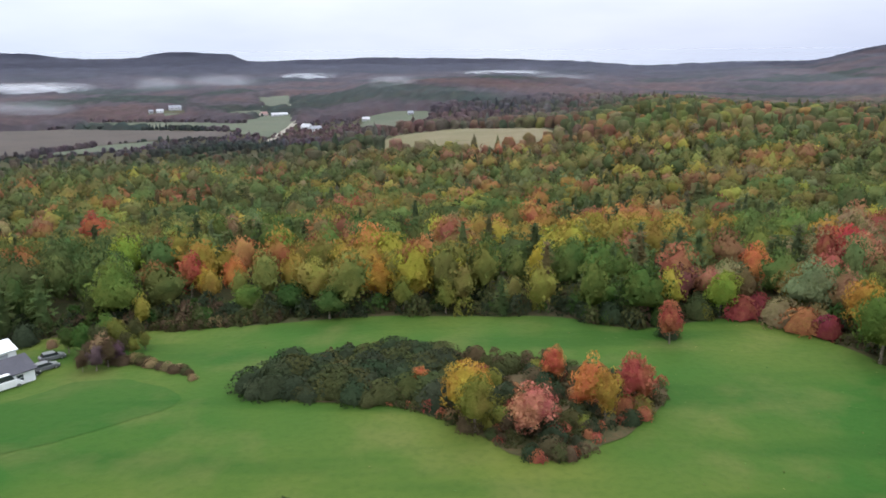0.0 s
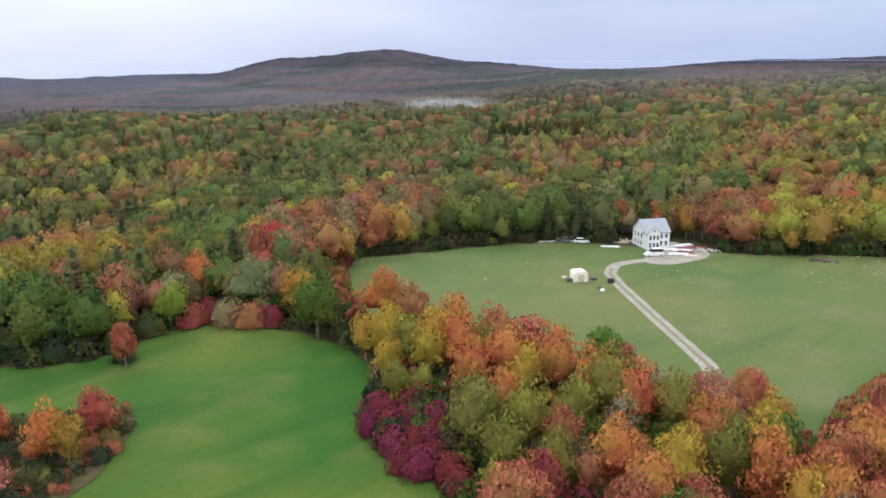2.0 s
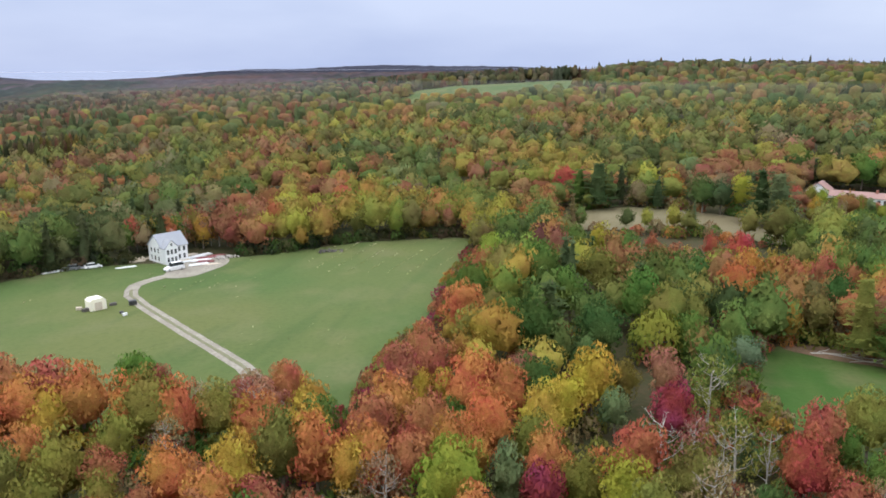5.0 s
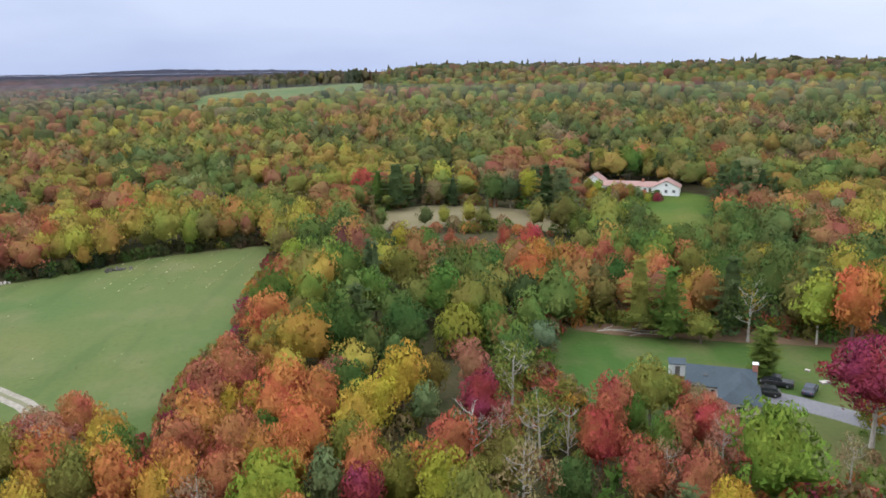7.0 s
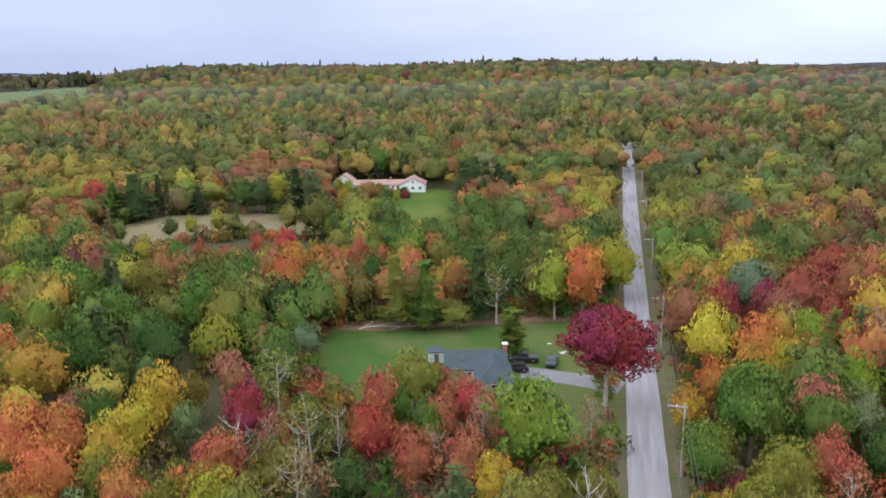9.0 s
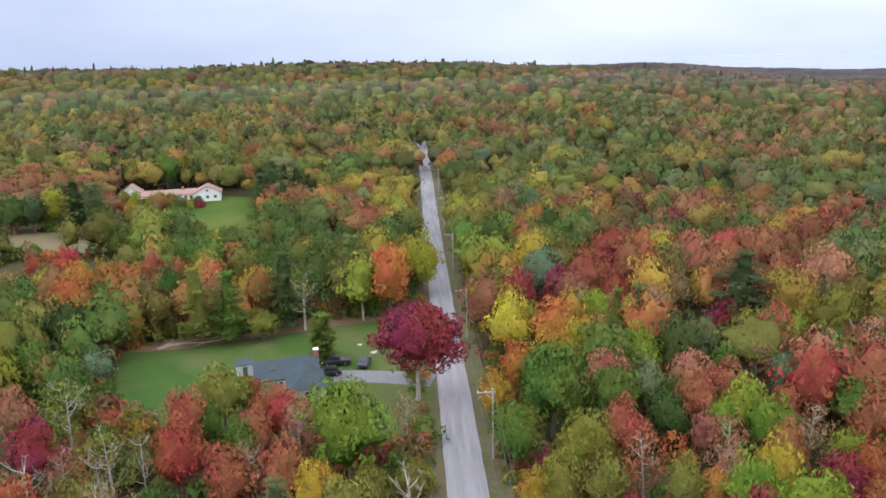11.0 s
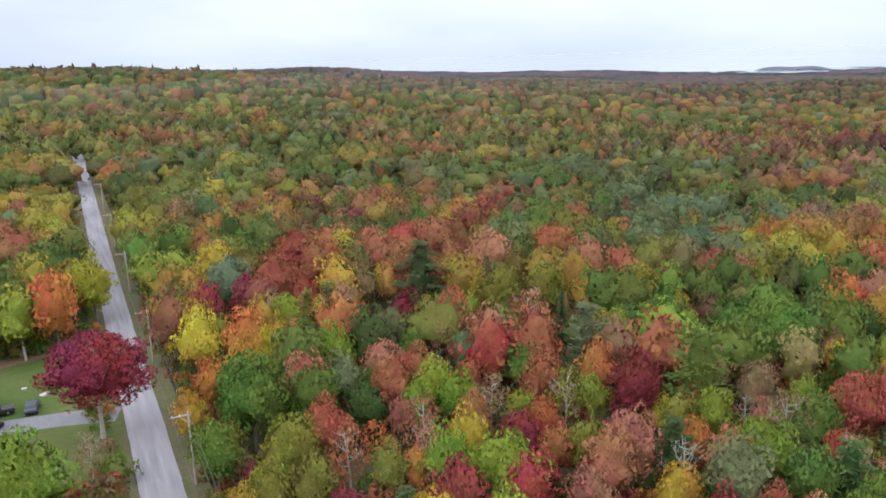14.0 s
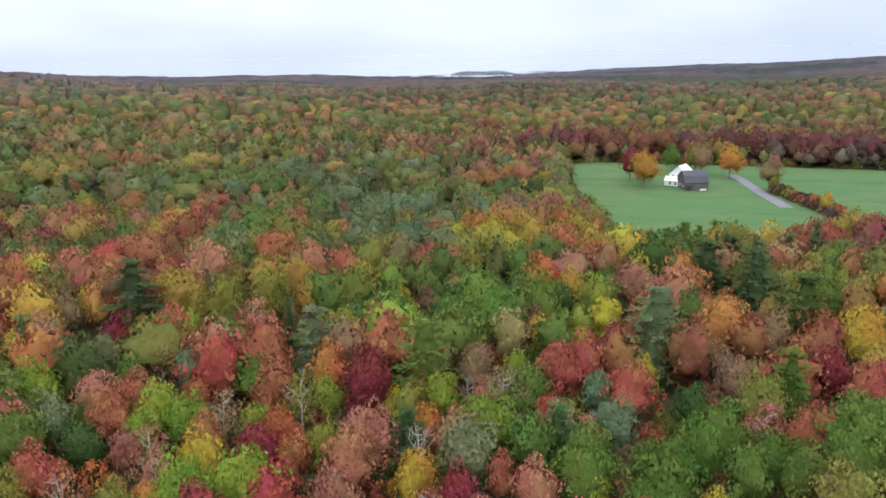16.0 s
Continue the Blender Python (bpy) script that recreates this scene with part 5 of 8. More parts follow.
def colours(x, y, rng):
    """The leaf colour of each tree: the mixture of the woods where it stands, in drifts, with distance haze mixed into
    it.
    """
    r = np.hypot(x, y); az = (np.degrees(np.arctan2(x, y)) + 90) % 360 - 90
    w = np.tile(np.array([GENERAL.get(n, 0.0) for n in NAMES]) * 0.25, (len(x), 1))
    for a, d, sa, sd, mix in ZONES:
        g = np.exp(-((az - a) / sa)**2 - ((r - d) / sd)**2)
        tot = sum(mix.values())
        tot = tot if tot < 200 else 100
        w += g[:, None] * np.array([mix.get(n, 0.0) / tot * 100 for n in NAMES])
    for k in range(len(NAMES)):
        w[:, k] *= 0.07 + 1.7 * (0.5 + 0.5 * np.sin(x / (19 + k * 1.7) + k * 2.1) * np.cos(y / (23 - k * 0.6) + k * 1.3))**4.5 * 1.6
    c = np.cumsum(w, 1); c /= c[:, -1:]
    # neighbours tend to be of one kind: stands of trees of about 16 m near by, 30 m far off
    cell = np.interp(r, (150, 500), (15.0, 30.0))
    cx, cy = np.floor(x / cell + 0.6 * np.sin(y / 23)), np.floor(y / cell + 0.6 * np.sin(x / 19))
    stand = np.sin(cx * 12.9898 + cy * 78.233) * 43758.5453
    draw = (stand - np.floor(stand) + rng.uniform(-0.17, 0.17, len(x))) % 1.0
    pick = (draw[:, None] > c).sum(1)
    table = np.array([PALETTE[n] for n in NAMES])
    other = (rng.uniform(0, 1, (len(x), 1)) > c).sum(1)
    u = rng.uniform(0, 0.35, (len(x), 1))
    rgb = table[pick] * (1 - u) + table[other] * u
    # distance haze is put into the colour: farther crowns are duller and more alike; the far hills are mostly bare and
    # brown
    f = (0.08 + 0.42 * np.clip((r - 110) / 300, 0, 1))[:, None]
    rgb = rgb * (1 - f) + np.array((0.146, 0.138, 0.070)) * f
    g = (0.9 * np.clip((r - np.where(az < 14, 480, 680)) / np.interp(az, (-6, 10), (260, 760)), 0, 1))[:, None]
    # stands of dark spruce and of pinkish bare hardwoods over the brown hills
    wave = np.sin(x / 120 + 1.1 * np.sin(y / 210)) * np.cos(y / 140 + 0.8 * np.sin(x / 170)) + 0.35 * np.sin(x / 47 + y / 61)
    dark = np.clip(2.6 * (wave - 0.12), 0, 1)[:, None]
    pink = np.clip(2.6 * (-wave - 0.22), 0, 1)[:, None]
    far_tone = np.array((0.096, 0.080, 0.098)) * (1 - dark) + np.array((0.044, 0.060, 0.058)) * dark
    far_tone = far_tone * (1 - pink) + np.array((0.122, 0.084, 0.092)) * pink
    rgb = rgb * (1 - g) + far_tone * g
    # beyond 2 km painted haze turns every colour blue-grey
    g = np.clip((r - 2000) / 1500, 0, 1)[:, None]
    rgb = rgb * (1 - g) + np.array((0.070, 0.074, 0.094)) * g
    return pick, rgb * np.array((0.99, 0.98, 1.02))


def woods(name, x, y, shapes, rng, label, scale=(0.8, 1.2), width=1.0, mat=None, most=None, tone=1.0):
    """Many trees in one mesh. shapes: key -> list of crown arrays."""
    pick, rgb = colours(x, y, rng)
    z = ground_z(x, y)
    vs, ts, ns = [], [], []
    for key, sel in (("conifer", np.isin(pick, [NAMES.index("pine")])), ("round", ~np.isin(pick, [NAMES.index("pine")]))):
        idx = np.nonzero(sel)[0]
        which = rng.integers(0, len(shapes[key]), len(idx))
        for k, shape in enumerate(shapes[key]):
            ii = idx[which == k]
            if not len(ii):
                continue
            n = len(ii)
            a = rng.uniform(0, 6.28, n); s = rng.uniform(*scale, n)
            if most is not None:
                s = np.minimum(s, most[ii] / 12.7)
            sw = s * width * rng.uniform(0.74, 1.26, n)
            ca, sa = np.cos(a), np.sin(a)
            vx = (shape[None, :, 0] * ca[:, None] - shape[None, :, 1] * sa[:, None]) * sw[:, None] + x[ii, None]
            vy = (shape[None, :, 0] * sa[:, None] + shape[None, :, 1] * ca[:, None]) * sw[:, None] + y[ii, None]
            vz = shape[None, :, 2] * s[:, None] + z[ii, None]
            vs.append(np.stack([vx, vy, vz], -1).reshape(-1, 3).astype(np.float32))
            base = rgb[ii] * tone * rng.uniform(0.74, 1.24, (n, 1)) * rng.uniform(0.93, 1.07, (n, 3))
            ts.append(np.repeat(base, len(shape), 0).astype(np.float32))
            q = shape[:, 3:]
            ns.append(np.stack([q[None, :, 0] * ca[:, None] - q[None, :, 1] * sa[:, None], q[None, :, 0] * sa[:, None] + q[None, :, 1] * ca[:, None], np.repeat(q[None, :, 2], n, 0)], -1).reshape(-1, 3).astype(np.float32))
    me = array_mesh(name, np.concatenate(vs), 3, mat or M_WOODS, np.concatenate(ts), np.concatenate(ns))
    return tagged(new(name, me), label, "woods", kind="stuff")


# ground and roofs that trees must not hide from the camera
OPEN = [FIELD_B, YARD, outline((86.4, 252), (88, 268), (92, 268), (97, 262), (101.5, 250), (101.5, 239), (97, 243), (92, 247)), outline((107.8, 300), (111, 296), (111, 272), (108.4, 272)),
        outline((180.2, 410), (212, 410), (212, 330), (200.7, 318), (195, 281), (189.6, 269), (184.5, 250), (181, 330)), outline((110.3, 150), (115.6, 150), (115.6, 121), (112.5, 118), (110.3, 127)), outline((101.8, 328), (109.8, 322), (109.8, 314), (101.8, 320))]


def low_enough(x, y, tall=12.0):
    """Fits trees to the camera's view: how tall each may be without hiding the OPEN ground, and none where even a
    sapling would be too much.
    """
    r, z = np.hypot(x, y), ground_z(x, y)
    cap = np.full(x.shape, 2.0)
    for up in (1.0, 0.85, 0.7, 0.55, 0.4):
        reach = r * (EYE - z) / np.maximum(EYE - z - tall * up, 4)
        hit = np.zeros(x.shape, bool)
        for side in (-3.2, 0.0, 3.2):
            hx, hy = (x + side * y / r) / r * reach, (y - side * x / r) / r * reach
            for poly in OPEN:
                hit |= inside(poly, hx, hy)
        cap[hit] = up - 0.15
    az = np.degrees(np.arctan2(x, y))
    # stricter before the dry clearing, so that the camera sees it
    keep = cap > np.where((az > 85) & (az < 103) & (r > 198) & (r < 264), 0.62, 0.3)
    return x[keep], y[keep], cap[keep] * tall


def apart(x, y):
    """Leaves out what would stand in a tree placed by itself, or hide it from the camera."""
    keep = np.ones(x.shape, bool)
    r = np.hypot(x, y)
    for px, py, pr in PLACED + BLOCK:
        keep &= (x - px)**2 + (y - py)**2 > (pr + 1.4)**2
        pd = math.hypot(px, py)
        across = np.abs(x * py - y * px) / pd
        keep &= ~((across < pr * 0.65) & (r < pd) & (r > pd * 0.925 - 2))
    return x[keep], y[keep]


rng = np.random.default_rng(21)
# single trees of the nearest woods, lower than those placed above and capped to suit the camera's view
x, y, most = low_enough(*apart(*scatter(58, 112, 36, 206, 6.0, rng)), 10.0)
for k, (px, py, c, top) in enumerate(zip(x, y, colours(x, y, rng)[0], most)):
    n = NAMES[c]
    kind = "pine" if n == "pine" else ("thin" if n in ("brown", "salmon") and k % 2 else ("birch" if n in ("yellow", "lime") and k % 3 == 0 else "maple"))
    if k % 29 == 7:
        kind = "bare"
    tree(kind, n, float(px), float(py), min(float(rng.uniform(7.0, 12.0)), float(top)), float(rng.uniform(0.8, 1.2)))
tips = {"round": [leafy(RNG, 0, 0, 0.8, 8, 2, 1.0)[0]], "conifer": [needled(RNG, 0, 0, 4.5, 15, 9, 5, 6)[0]]}
x, y = scatter(930, 1140, 70, 150, 46.0, rng)
woods("skyline_trees", x, y, {"round": tips["round"], "conifer": tips["conifer"]}, rng, "taller dark trees along the skyline", (1.0, 1.45), 1.5)

x, y = np.array([pol(float(rng.uniform(176.5, 208)), float(rng.uniform(441, 466))) for _ in range(150)]).T
woods("pasture_edge_woods", x, y, {"round": [leafy(RNG, 150, 0.5, w, 16, 2, 0.92)[0] for w in (0.9, 1.0)], "conifer": tips["conifer"]}, rng, "tall dark red and brown trees behind the pasture", (1.05, 1.5), 1.15, M_HILL, None, np.array((0.76, 0.58, 0.74)))
x, y = np.array([pol(float(rng.uniform(44.5, 52.2)), float(rng.uniform(530, 572))) for _ in range(120)]).T
woods("spruce_stand", x, y, {"round": tips["conifer"], "conifer": tips["conifer"]}, rng, "dense dark stand of spruce in the valley woods", (0.8, 1.2), 1.6, None, None, 0.5)
x, y = np.array([pol(float(rng.uniform(109, 124)), float(rng.uniform(960, 1040))) for _ in range(34)]).T
woods("skyline_pines", x, y, {"round": tips["round"], "conifer": tips["conifer"]}, rng, "tall dark pines standing along the skyline", (1.1, 1.55), 1.2, None, None, 0.5)
x, y = np.array([pol(float(rng.uniform(71.5, 86.5)), float(rng.uniform(970, 1040))) for _ in range(200)]).T
woods("tall_stand", x, y, {"round": tips["round"], "conifer": tips["round"]}, rng, "tall dark brown trees behind the far field", (1.25, 1.75), 0.8, None, None, 0.62)
x, y = np.array([pol(float(rng.uniform(86, 152)), float(rng.uniform(950, 1070))) for _ in range(95)]).T
woods("crest_pines", x, y, {"round": tips["conifer"], "conifer": tips["conifer"]}, rng, "small dark pines scattered along the wooded crest", (0.75, 1.2), 1.3, None, None, 0.6)
mid = {"round": [leafy(RNG, 480, 0.36, w, b, 2, 0.86)[0] for w, b in ((0.85, 16), (0.95, 20), (0.75, 15), (0.66, 13), (1.08, 24))], "conifer": [needled(RNG, 330, 0.52, w, 14, 9, 6, 7, 0.1, 0.65)[0] for w in (7.4, 6.4)]}
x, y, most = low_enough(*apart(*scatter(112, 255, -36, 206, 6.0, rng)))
woods("nearby_woods", x, y, mid, rng, "mixed autumn woods in green, orange and gold", (0.66, 1.22), 1.05, None, most)
low = {"round": [leafy(RNG, 84, 0.55, w, b, 2, 0.92)[0] for w, b in ((0.9, 12), (1.0, 15), (0.8, 10), (0.95, 13))], "conifer": [needled(RNG, 100, 0.66, w, 13, 8, 6, 6, 0.1, 0.6)[0] for w in (6.8, 5.8)]}
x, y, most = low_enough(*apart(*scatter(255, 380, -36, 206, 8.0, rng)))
woods("hillside_woods", x, y, low, rng, "autumn woods over the hillside in mixed colours", (0.55, 1.15), 1.32, M_HILL, most)
lower = {"round": [leafy(RNG, 60, 0.66, w, b, 1, 0.95)[0] for w, b in ((0.9, 10), (1.0, 12), (0.8, 9), (0.95, 11))], "conifer": [needled(RNG, 60, 0.8, w, 13, 7, 5, 6, 0.1, 0.6)[0] for w in (6.8, 5.8)]}
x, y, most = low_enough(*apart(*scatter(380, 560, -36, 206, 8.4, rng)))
woods("upper_woods", x, y, lower, rng, "autumn woods higher on the hillside", (0.55, 1.15), 1.35, M_HILL, most)
far = {"round": [cone(RNG, w, 11.5, 3, 6, 0.12, 0.32) for w in (9.4, 10.8, 8.4)], "conifer": [cone(RNG, 5.5, 15, 4, 5)]}
x, y = scatter(560, 1150, -36, 206, 12.5, rng)
# the valley floor to the north is low; its trees are shrunk so the camera sees the fields
az, r = (np.degrees(np.arctan2(x, y)) + 90) % 360 - 90, np.hypot(x, y)
scrub = (az < -1) & (r > np.interp(az, (-16, -12, -6, -1), (535, 600, 720, 820)))
xs, ys = x[scrub], y[scrub]
x, y = x[~scrub], y[~scrub]
woods("distant_woods", x, y, far, rng, "distant autumn woods fading into the hills", (0.55, 1.25), 1.25, M_HILL)
grove = np.sin(xs / 61 + 2) * np.cos(ys / 83) + rng.normal(0, 0.3, len(xs))
woods("valley_scrub", xs[grove > -0.7], ys[grove > -0.7], far, rng, "low scrub and trees on the valley floor, greyed for haze", (0.3, 0.55), 1.5, M_HILL)


def canopy():
    """The far woods as one rough sheet of treetops over the hills."""
    rg = np.random.default_rng(3)
    rr = [1120.0]
    while rr[-1] < 4850:
        rr.append(rr[-1] * 1.013)
    rr, az = np.array(rr), np.radians(np.arange(-37, 207.01, 0.42))
    R2, A2 = np.meshgrid(rr, az, indexing="ij")
    R2, A2 = R2 * (1 + rg.uniform(-0.003, 0.003, R2.shape)), A2 + rg.uniform(-0.0018, 0.0018, A2.shape)
    x, y = R2 * np.sin(A2), R2 * np.cos(A2)
    z = ground_z(x, y) + 8.5 + rg.uniform(-3.8, 3.8, x.shape)
    low = ~free(x.ravel(), y.ravel()).reshape(x.shape)
    z[low] -= 14
    z[0] -= 16
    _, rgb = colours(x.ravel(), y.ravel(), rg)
    n, m = x.shape
    idx = np.arange(n * m).reshape(n, m)
    f = np.stack([idx[:-1, :-1], idx[:-1, 1:], idx[1:, 1:], idx[1:, :-1]], -1).reshape(-1, 4)
    me = bpy.data.meshes.new("far_hill_woods")
    me.vertices.add(n * m); me.loops.add(f.size); me.polygons.add(len(f))
    me.vertices.foreach_set("co", np.stack([x, y, z], -1).astype(np.float32).ravel())
    me.loops.foreach_set("vertex_index", f.astype(np.int32).ravel())
    me.polygons.foreach_set("loop_start", np.arange(0, f.size, 4, dtype=np.int32))
    me.polygons.foreach_set("loop_total", np.full(len(f), 4, np.int32))
    at = me.attributes.new("tint", "FLOAT_COLOR", "POINT")
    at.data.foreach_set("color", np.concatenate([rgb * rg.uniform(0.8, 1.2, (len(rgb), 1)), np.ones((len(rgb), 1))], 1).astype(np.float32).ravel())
    me.update(calc_edges=True)
    me.materials.append(M_CANOPY)
    tagged(new("far_hill_woods", me), "far woods on the hills, brown and green greyed for haze", "woods", kind="stuff")


canopy()
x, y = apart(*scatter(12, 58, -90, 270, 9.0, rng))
woods("woods_below", x, y, mid, rng, "autumn woods beside the road")
xa, ya = scatter(58, 420, 206, 270, 12.0, rng)
xb, yb = scatter(58, 420, -90, -36, 12.0, rng)
woods("woods_beyond_road", np.concatenate([xa, xb]), np.concatenate([ya, yb]), far, rng, "autumn woods on the far side of the road", (0.85, 1.2), 1.3)

# ---- undergrowth along the edges of the open ground ----


def edge_points(poly, count, reach, rng):
    """Points just outside an outline."""
    p = np.array(poly); q = np.roll(p, -1, 0)
    L = np.hypot(*(q - p).T); k = rng.choice(len(p), count, p=L / L.sum()); u = rng.uniform(0, 1, count)
    d = (q - p)[k] / L[k][:, None]
    area = np.sum(p[:, 0] * q[:, 1] - q[:, 0] * p[:, 1])
    nrm = np.stack([d[:, 1], -d[:, 0]], 1) * (1 if area > 0 else -1)
    at = p[k] + (q - p)[k] * u[:, None] + nrm * rng.uniform(0.3, reach, count)[:, None]
    return at[:, 0], at[:, 1]


def undergrowth(name, x, y, mix, size, rng, label, grow=1.0):
    keep = np.ones(x.shape, bool)
    for px, py, pr in BLOCK:
        keep &= (x - px)**2 + (y - py)**2 > (pr + 0.5)**2
    a = radians(ROAD_DIR)
    off = x * math.cos(a) - y * math.sin(a) - ROAD_OFF
    keep &= (off < -4.2) | (off > 5.2)
    x, y = x[keep], y[keep]
    base = [shrub(rng, 120, 0.36) for _ in range(3)]
    z = ground_z(x, y); keys = list(mix); w = np.array([mix[k] for k in keys], float)
    pick = rng.choice(len(keys), len(x), p=w / w.sum())
    vs, ts = [], []
    for k in range(len(x)):
        b = base[k % 3]; s = rng.uniform(*size); a = rng.uniform(0, 6.28); ca, sa = math.cos(a), math.sin(a)
        vs.append(np.stack([(b[:, 0] * ca - b[:, 1] * sa) * s + x[k], (b[:, 0] * sa + b[:, 1] * ca) * s + y[k], b[:, 2] * s * grow * rng.uniform(0.8, 1.2) + z[k]], 1))
        ts.append(np.tile(np.array(PALETTE[keys[pick[k]]]) * rng.uniform(0.75, 1.15), (len(b), 1)))
    return tagged(new(name, array_mesh(name, np.concatenate(vs), 3, M_BRUSH, np.concatenate(ts))), label, "undergrowth", kind="stuff")


rng = np.random.default_rng(5)
DARK = dict(deep_green=24, dark_olive=36, juniper=40, bramble=24, olive=5)
BRIGHT = dict(olive=25, green=22, rust=18, orange=8, brown=20, crimson=4, gold=5)
undergrowth("meadow_edge_brush", *edge_points(FIELD_A, 900, 15.0, rng), DARK, (0.6, 1.6), rng, "dark brush along the meadow edge")
ex, ey = edge_points(FIELD_B, 460, 5.0, rng)
near = np.hypot(ex, ey) < 205
undergrowth("field_edge_brush", ex[~near], ey[~near], DARK, (0.6, 1.5), rng, "dark brush along the hay field edge")
undergrowth("hedge_brush", ex[near], ey[near], dict(rust=30, orange=20, crimson=14, olive=26, brown=16, green=12), (0.6, 1.5), rng, "rust and olive brush under the field hedge")
ip = np.array(ISLAND)
tx, ty = rng.uniform(ip[:, 0].min(), ip[:, 0].max(), 900), rng.uniform(ip[:, 1].min(), ip[:, 1].max(), 900)
tk = inside(ISLAND, tx, ty)
undergrowth("thicket_brush", tx[tk], ty[tk], dict(dark_olive=34, bramble=40, juniper=14, rust=12), (0.35, 0.75), rng, "brown weedy brush filling the thicket")
undergrowth("yard_edge_brush", *edge_points(YARD, 280, 7.0, rng), BRIGHT, (0.5, 1.5), rng, "mixed brush around the cottage yard")
undergrowth("clearing_brush", *edge_points(TAN_B, 110, 6.0, rng), BRIGHT, (0.7, 1.6), rng, "mixed brush around the dry clearing")
undergrowth("pasture_edge_brush", *edge_points(FIELD_F, 200, 9.0, rng), BRIGHT, (0.9, 2.2), rng, "mixed brush around the pasture")
rs, ro = rng.uniform(60, 420, 420), rng.uniform(0, 3.0, 420)
sd = rng.integers(0, 2, 420)
pts = np.array([road_point(s, 5.4 + o if k else -4.4 - o) for s, o, k in zip(rs, ro, sd)])
undergrowth("roadside_brush", pts[:, 0], pts[:, 1], BRIGHT, (0.25, 0.8), rng, "low weedy brush along the road")
x, y = scatter(60, 150, 36, 206, 5.4, rng)
undergrowth("woodland_brush", x, y, BRIGHT, (0.8, 1.6), rng, "leafy undergrowth between the trees")

# pale tufts and stalks left in rows on the hay field, and rougher tufts on the meadow


def tufts(name, poly, count, mix, size, rng, label, rows=0.0):
    p = np.array(poly)
    x, y = rng.uniform(p[:, 0].min(), p[:, 0].max(), count), rng.uniform(p[:, 1].min(), p[:, 1].max(), count)
    if rows:
        a = radians(96)
        u, v = x * math.sin(a) + y * math.cos(a), x * math.cos(a) - y * math.sin(a)
        v = np.round(v / rows) * rows + rng.normal(0, 0.25, count)
        x, y = u * math.sin(a) + v * math.cos(a), u * math.cos(a) - v * math.sin(a)
    lump = np.sin(x / 9.0 + 2) * np.sin(y / 13.0) + np.sin(x / 31.0) + rng.normal(0, 0.5, count)
    k = inside(poly, x, y) & (lump > 0.5)
    x, y = x[k], y[k]
    d = rng.normal(0, 1, (len(x), 3)); d[:, 2] = np.abs(d[:, 2]) + 3.0
    v = patches(np.stack([x, y, ground_z(x, y) + 0.24], 1), d, rng.uniform(*size, len(x)), 4, rng)
    keys = list(mix); cols = np.array([mix[q] for q in keys])
    t = cols[rng.integers(0, len(cols), len(x))] * rng.uniform(0.8, 1.2, (len(x), 1))
    tagged(new(name, array_mesh(name, v, 4, M_BRUSH, np.repeat(t, 4, 0))), label, "grass", kind="stuff")


tufts("hay_tufts", FIELD_B, 9000, {"straw": (0.42, 0.39, 0.24), "green": (0.17, 0.19, 0.08), "pale": (0.28, 0.28, 0.15)}, (0.12, 0.40), rng, "pale tufts left in rows on the hay field", 5.5)
tufts("meadow_tufts", FIELD_A, 1600, {"green": (0.075, 0.12, 0.035), "dry": (0.12, 0.125, 0.045)}, (0.06, 0.22), rng, "rough grass tufts scattered over the meadow")

# the thicket in the meadow: dark low shrubs at one end, mixed brush at the other
cx, cy = np.array(ISLAND).T
count = 0
while count < 200:
    px, py = rng.uniform(cx.min(), cx.max()), rng.uniform(cy.min(), cy.max())
    if not inside(ISLAND, np.array([px]), np.array([py]))[0]:
        continue
    az = math.degrees(math.atan2(px, py))
    if az < 0.5:
        tree("shrub", ["juniper", "juniper", "dark_olive", "juniper", "dark_olive"][count % 5 if az > -12 else 0], px, py, float(rng.uniform(2.2, 4.2)), 1.45, "in the meadow thicket")
    else:
        tree("shrub", ["dark_olive", "bramble", "brown", "dark_olive", "bramble", "olive", "juniper", "bramble", "dark_olive", "rust", "juniper"][count % 11], px, py, float(rng.uniform(1.4, 3.0)), 1.1, "in the meadow thicket")
    count += 1
for az, r, h, c in ((17.3, 143, 2.6, "juniper"), (16.9, 144, 2.4, "juniper"), (17.6, 143.5, 2.0, "dark_olive"), (-13.4, 79.5, 2.6, "juniper"), (-14.2, 79.0, 2.2, "dark_olive"), (-33, 150, 3.5, "deep_green"),
                    (-30.2, 163, 4.4, "juniper"), (-28.6, 158, 1.8, "brown")):
    tree("shrub", c, *pol(az, r), h, 1.1, "in the meadow")
# the brushy creek at the meadow's edge
for k in range(30):
    u = k / 29
    tree("shrub", ["bramble", "dark_olive", "bramble", "bramble", "brown"][k % 5], *pol(-25.0 + 5.6 * u + float(rng.uniform(-0.2, 0.2)), 141 - 14 * u**1.4 + float(rng.uniform(-1.2, 1.2))), float(rng.uniform(0.9, 1.7)) * (1.3 - 0.5 * u), 1.3, "along the meadow creek")
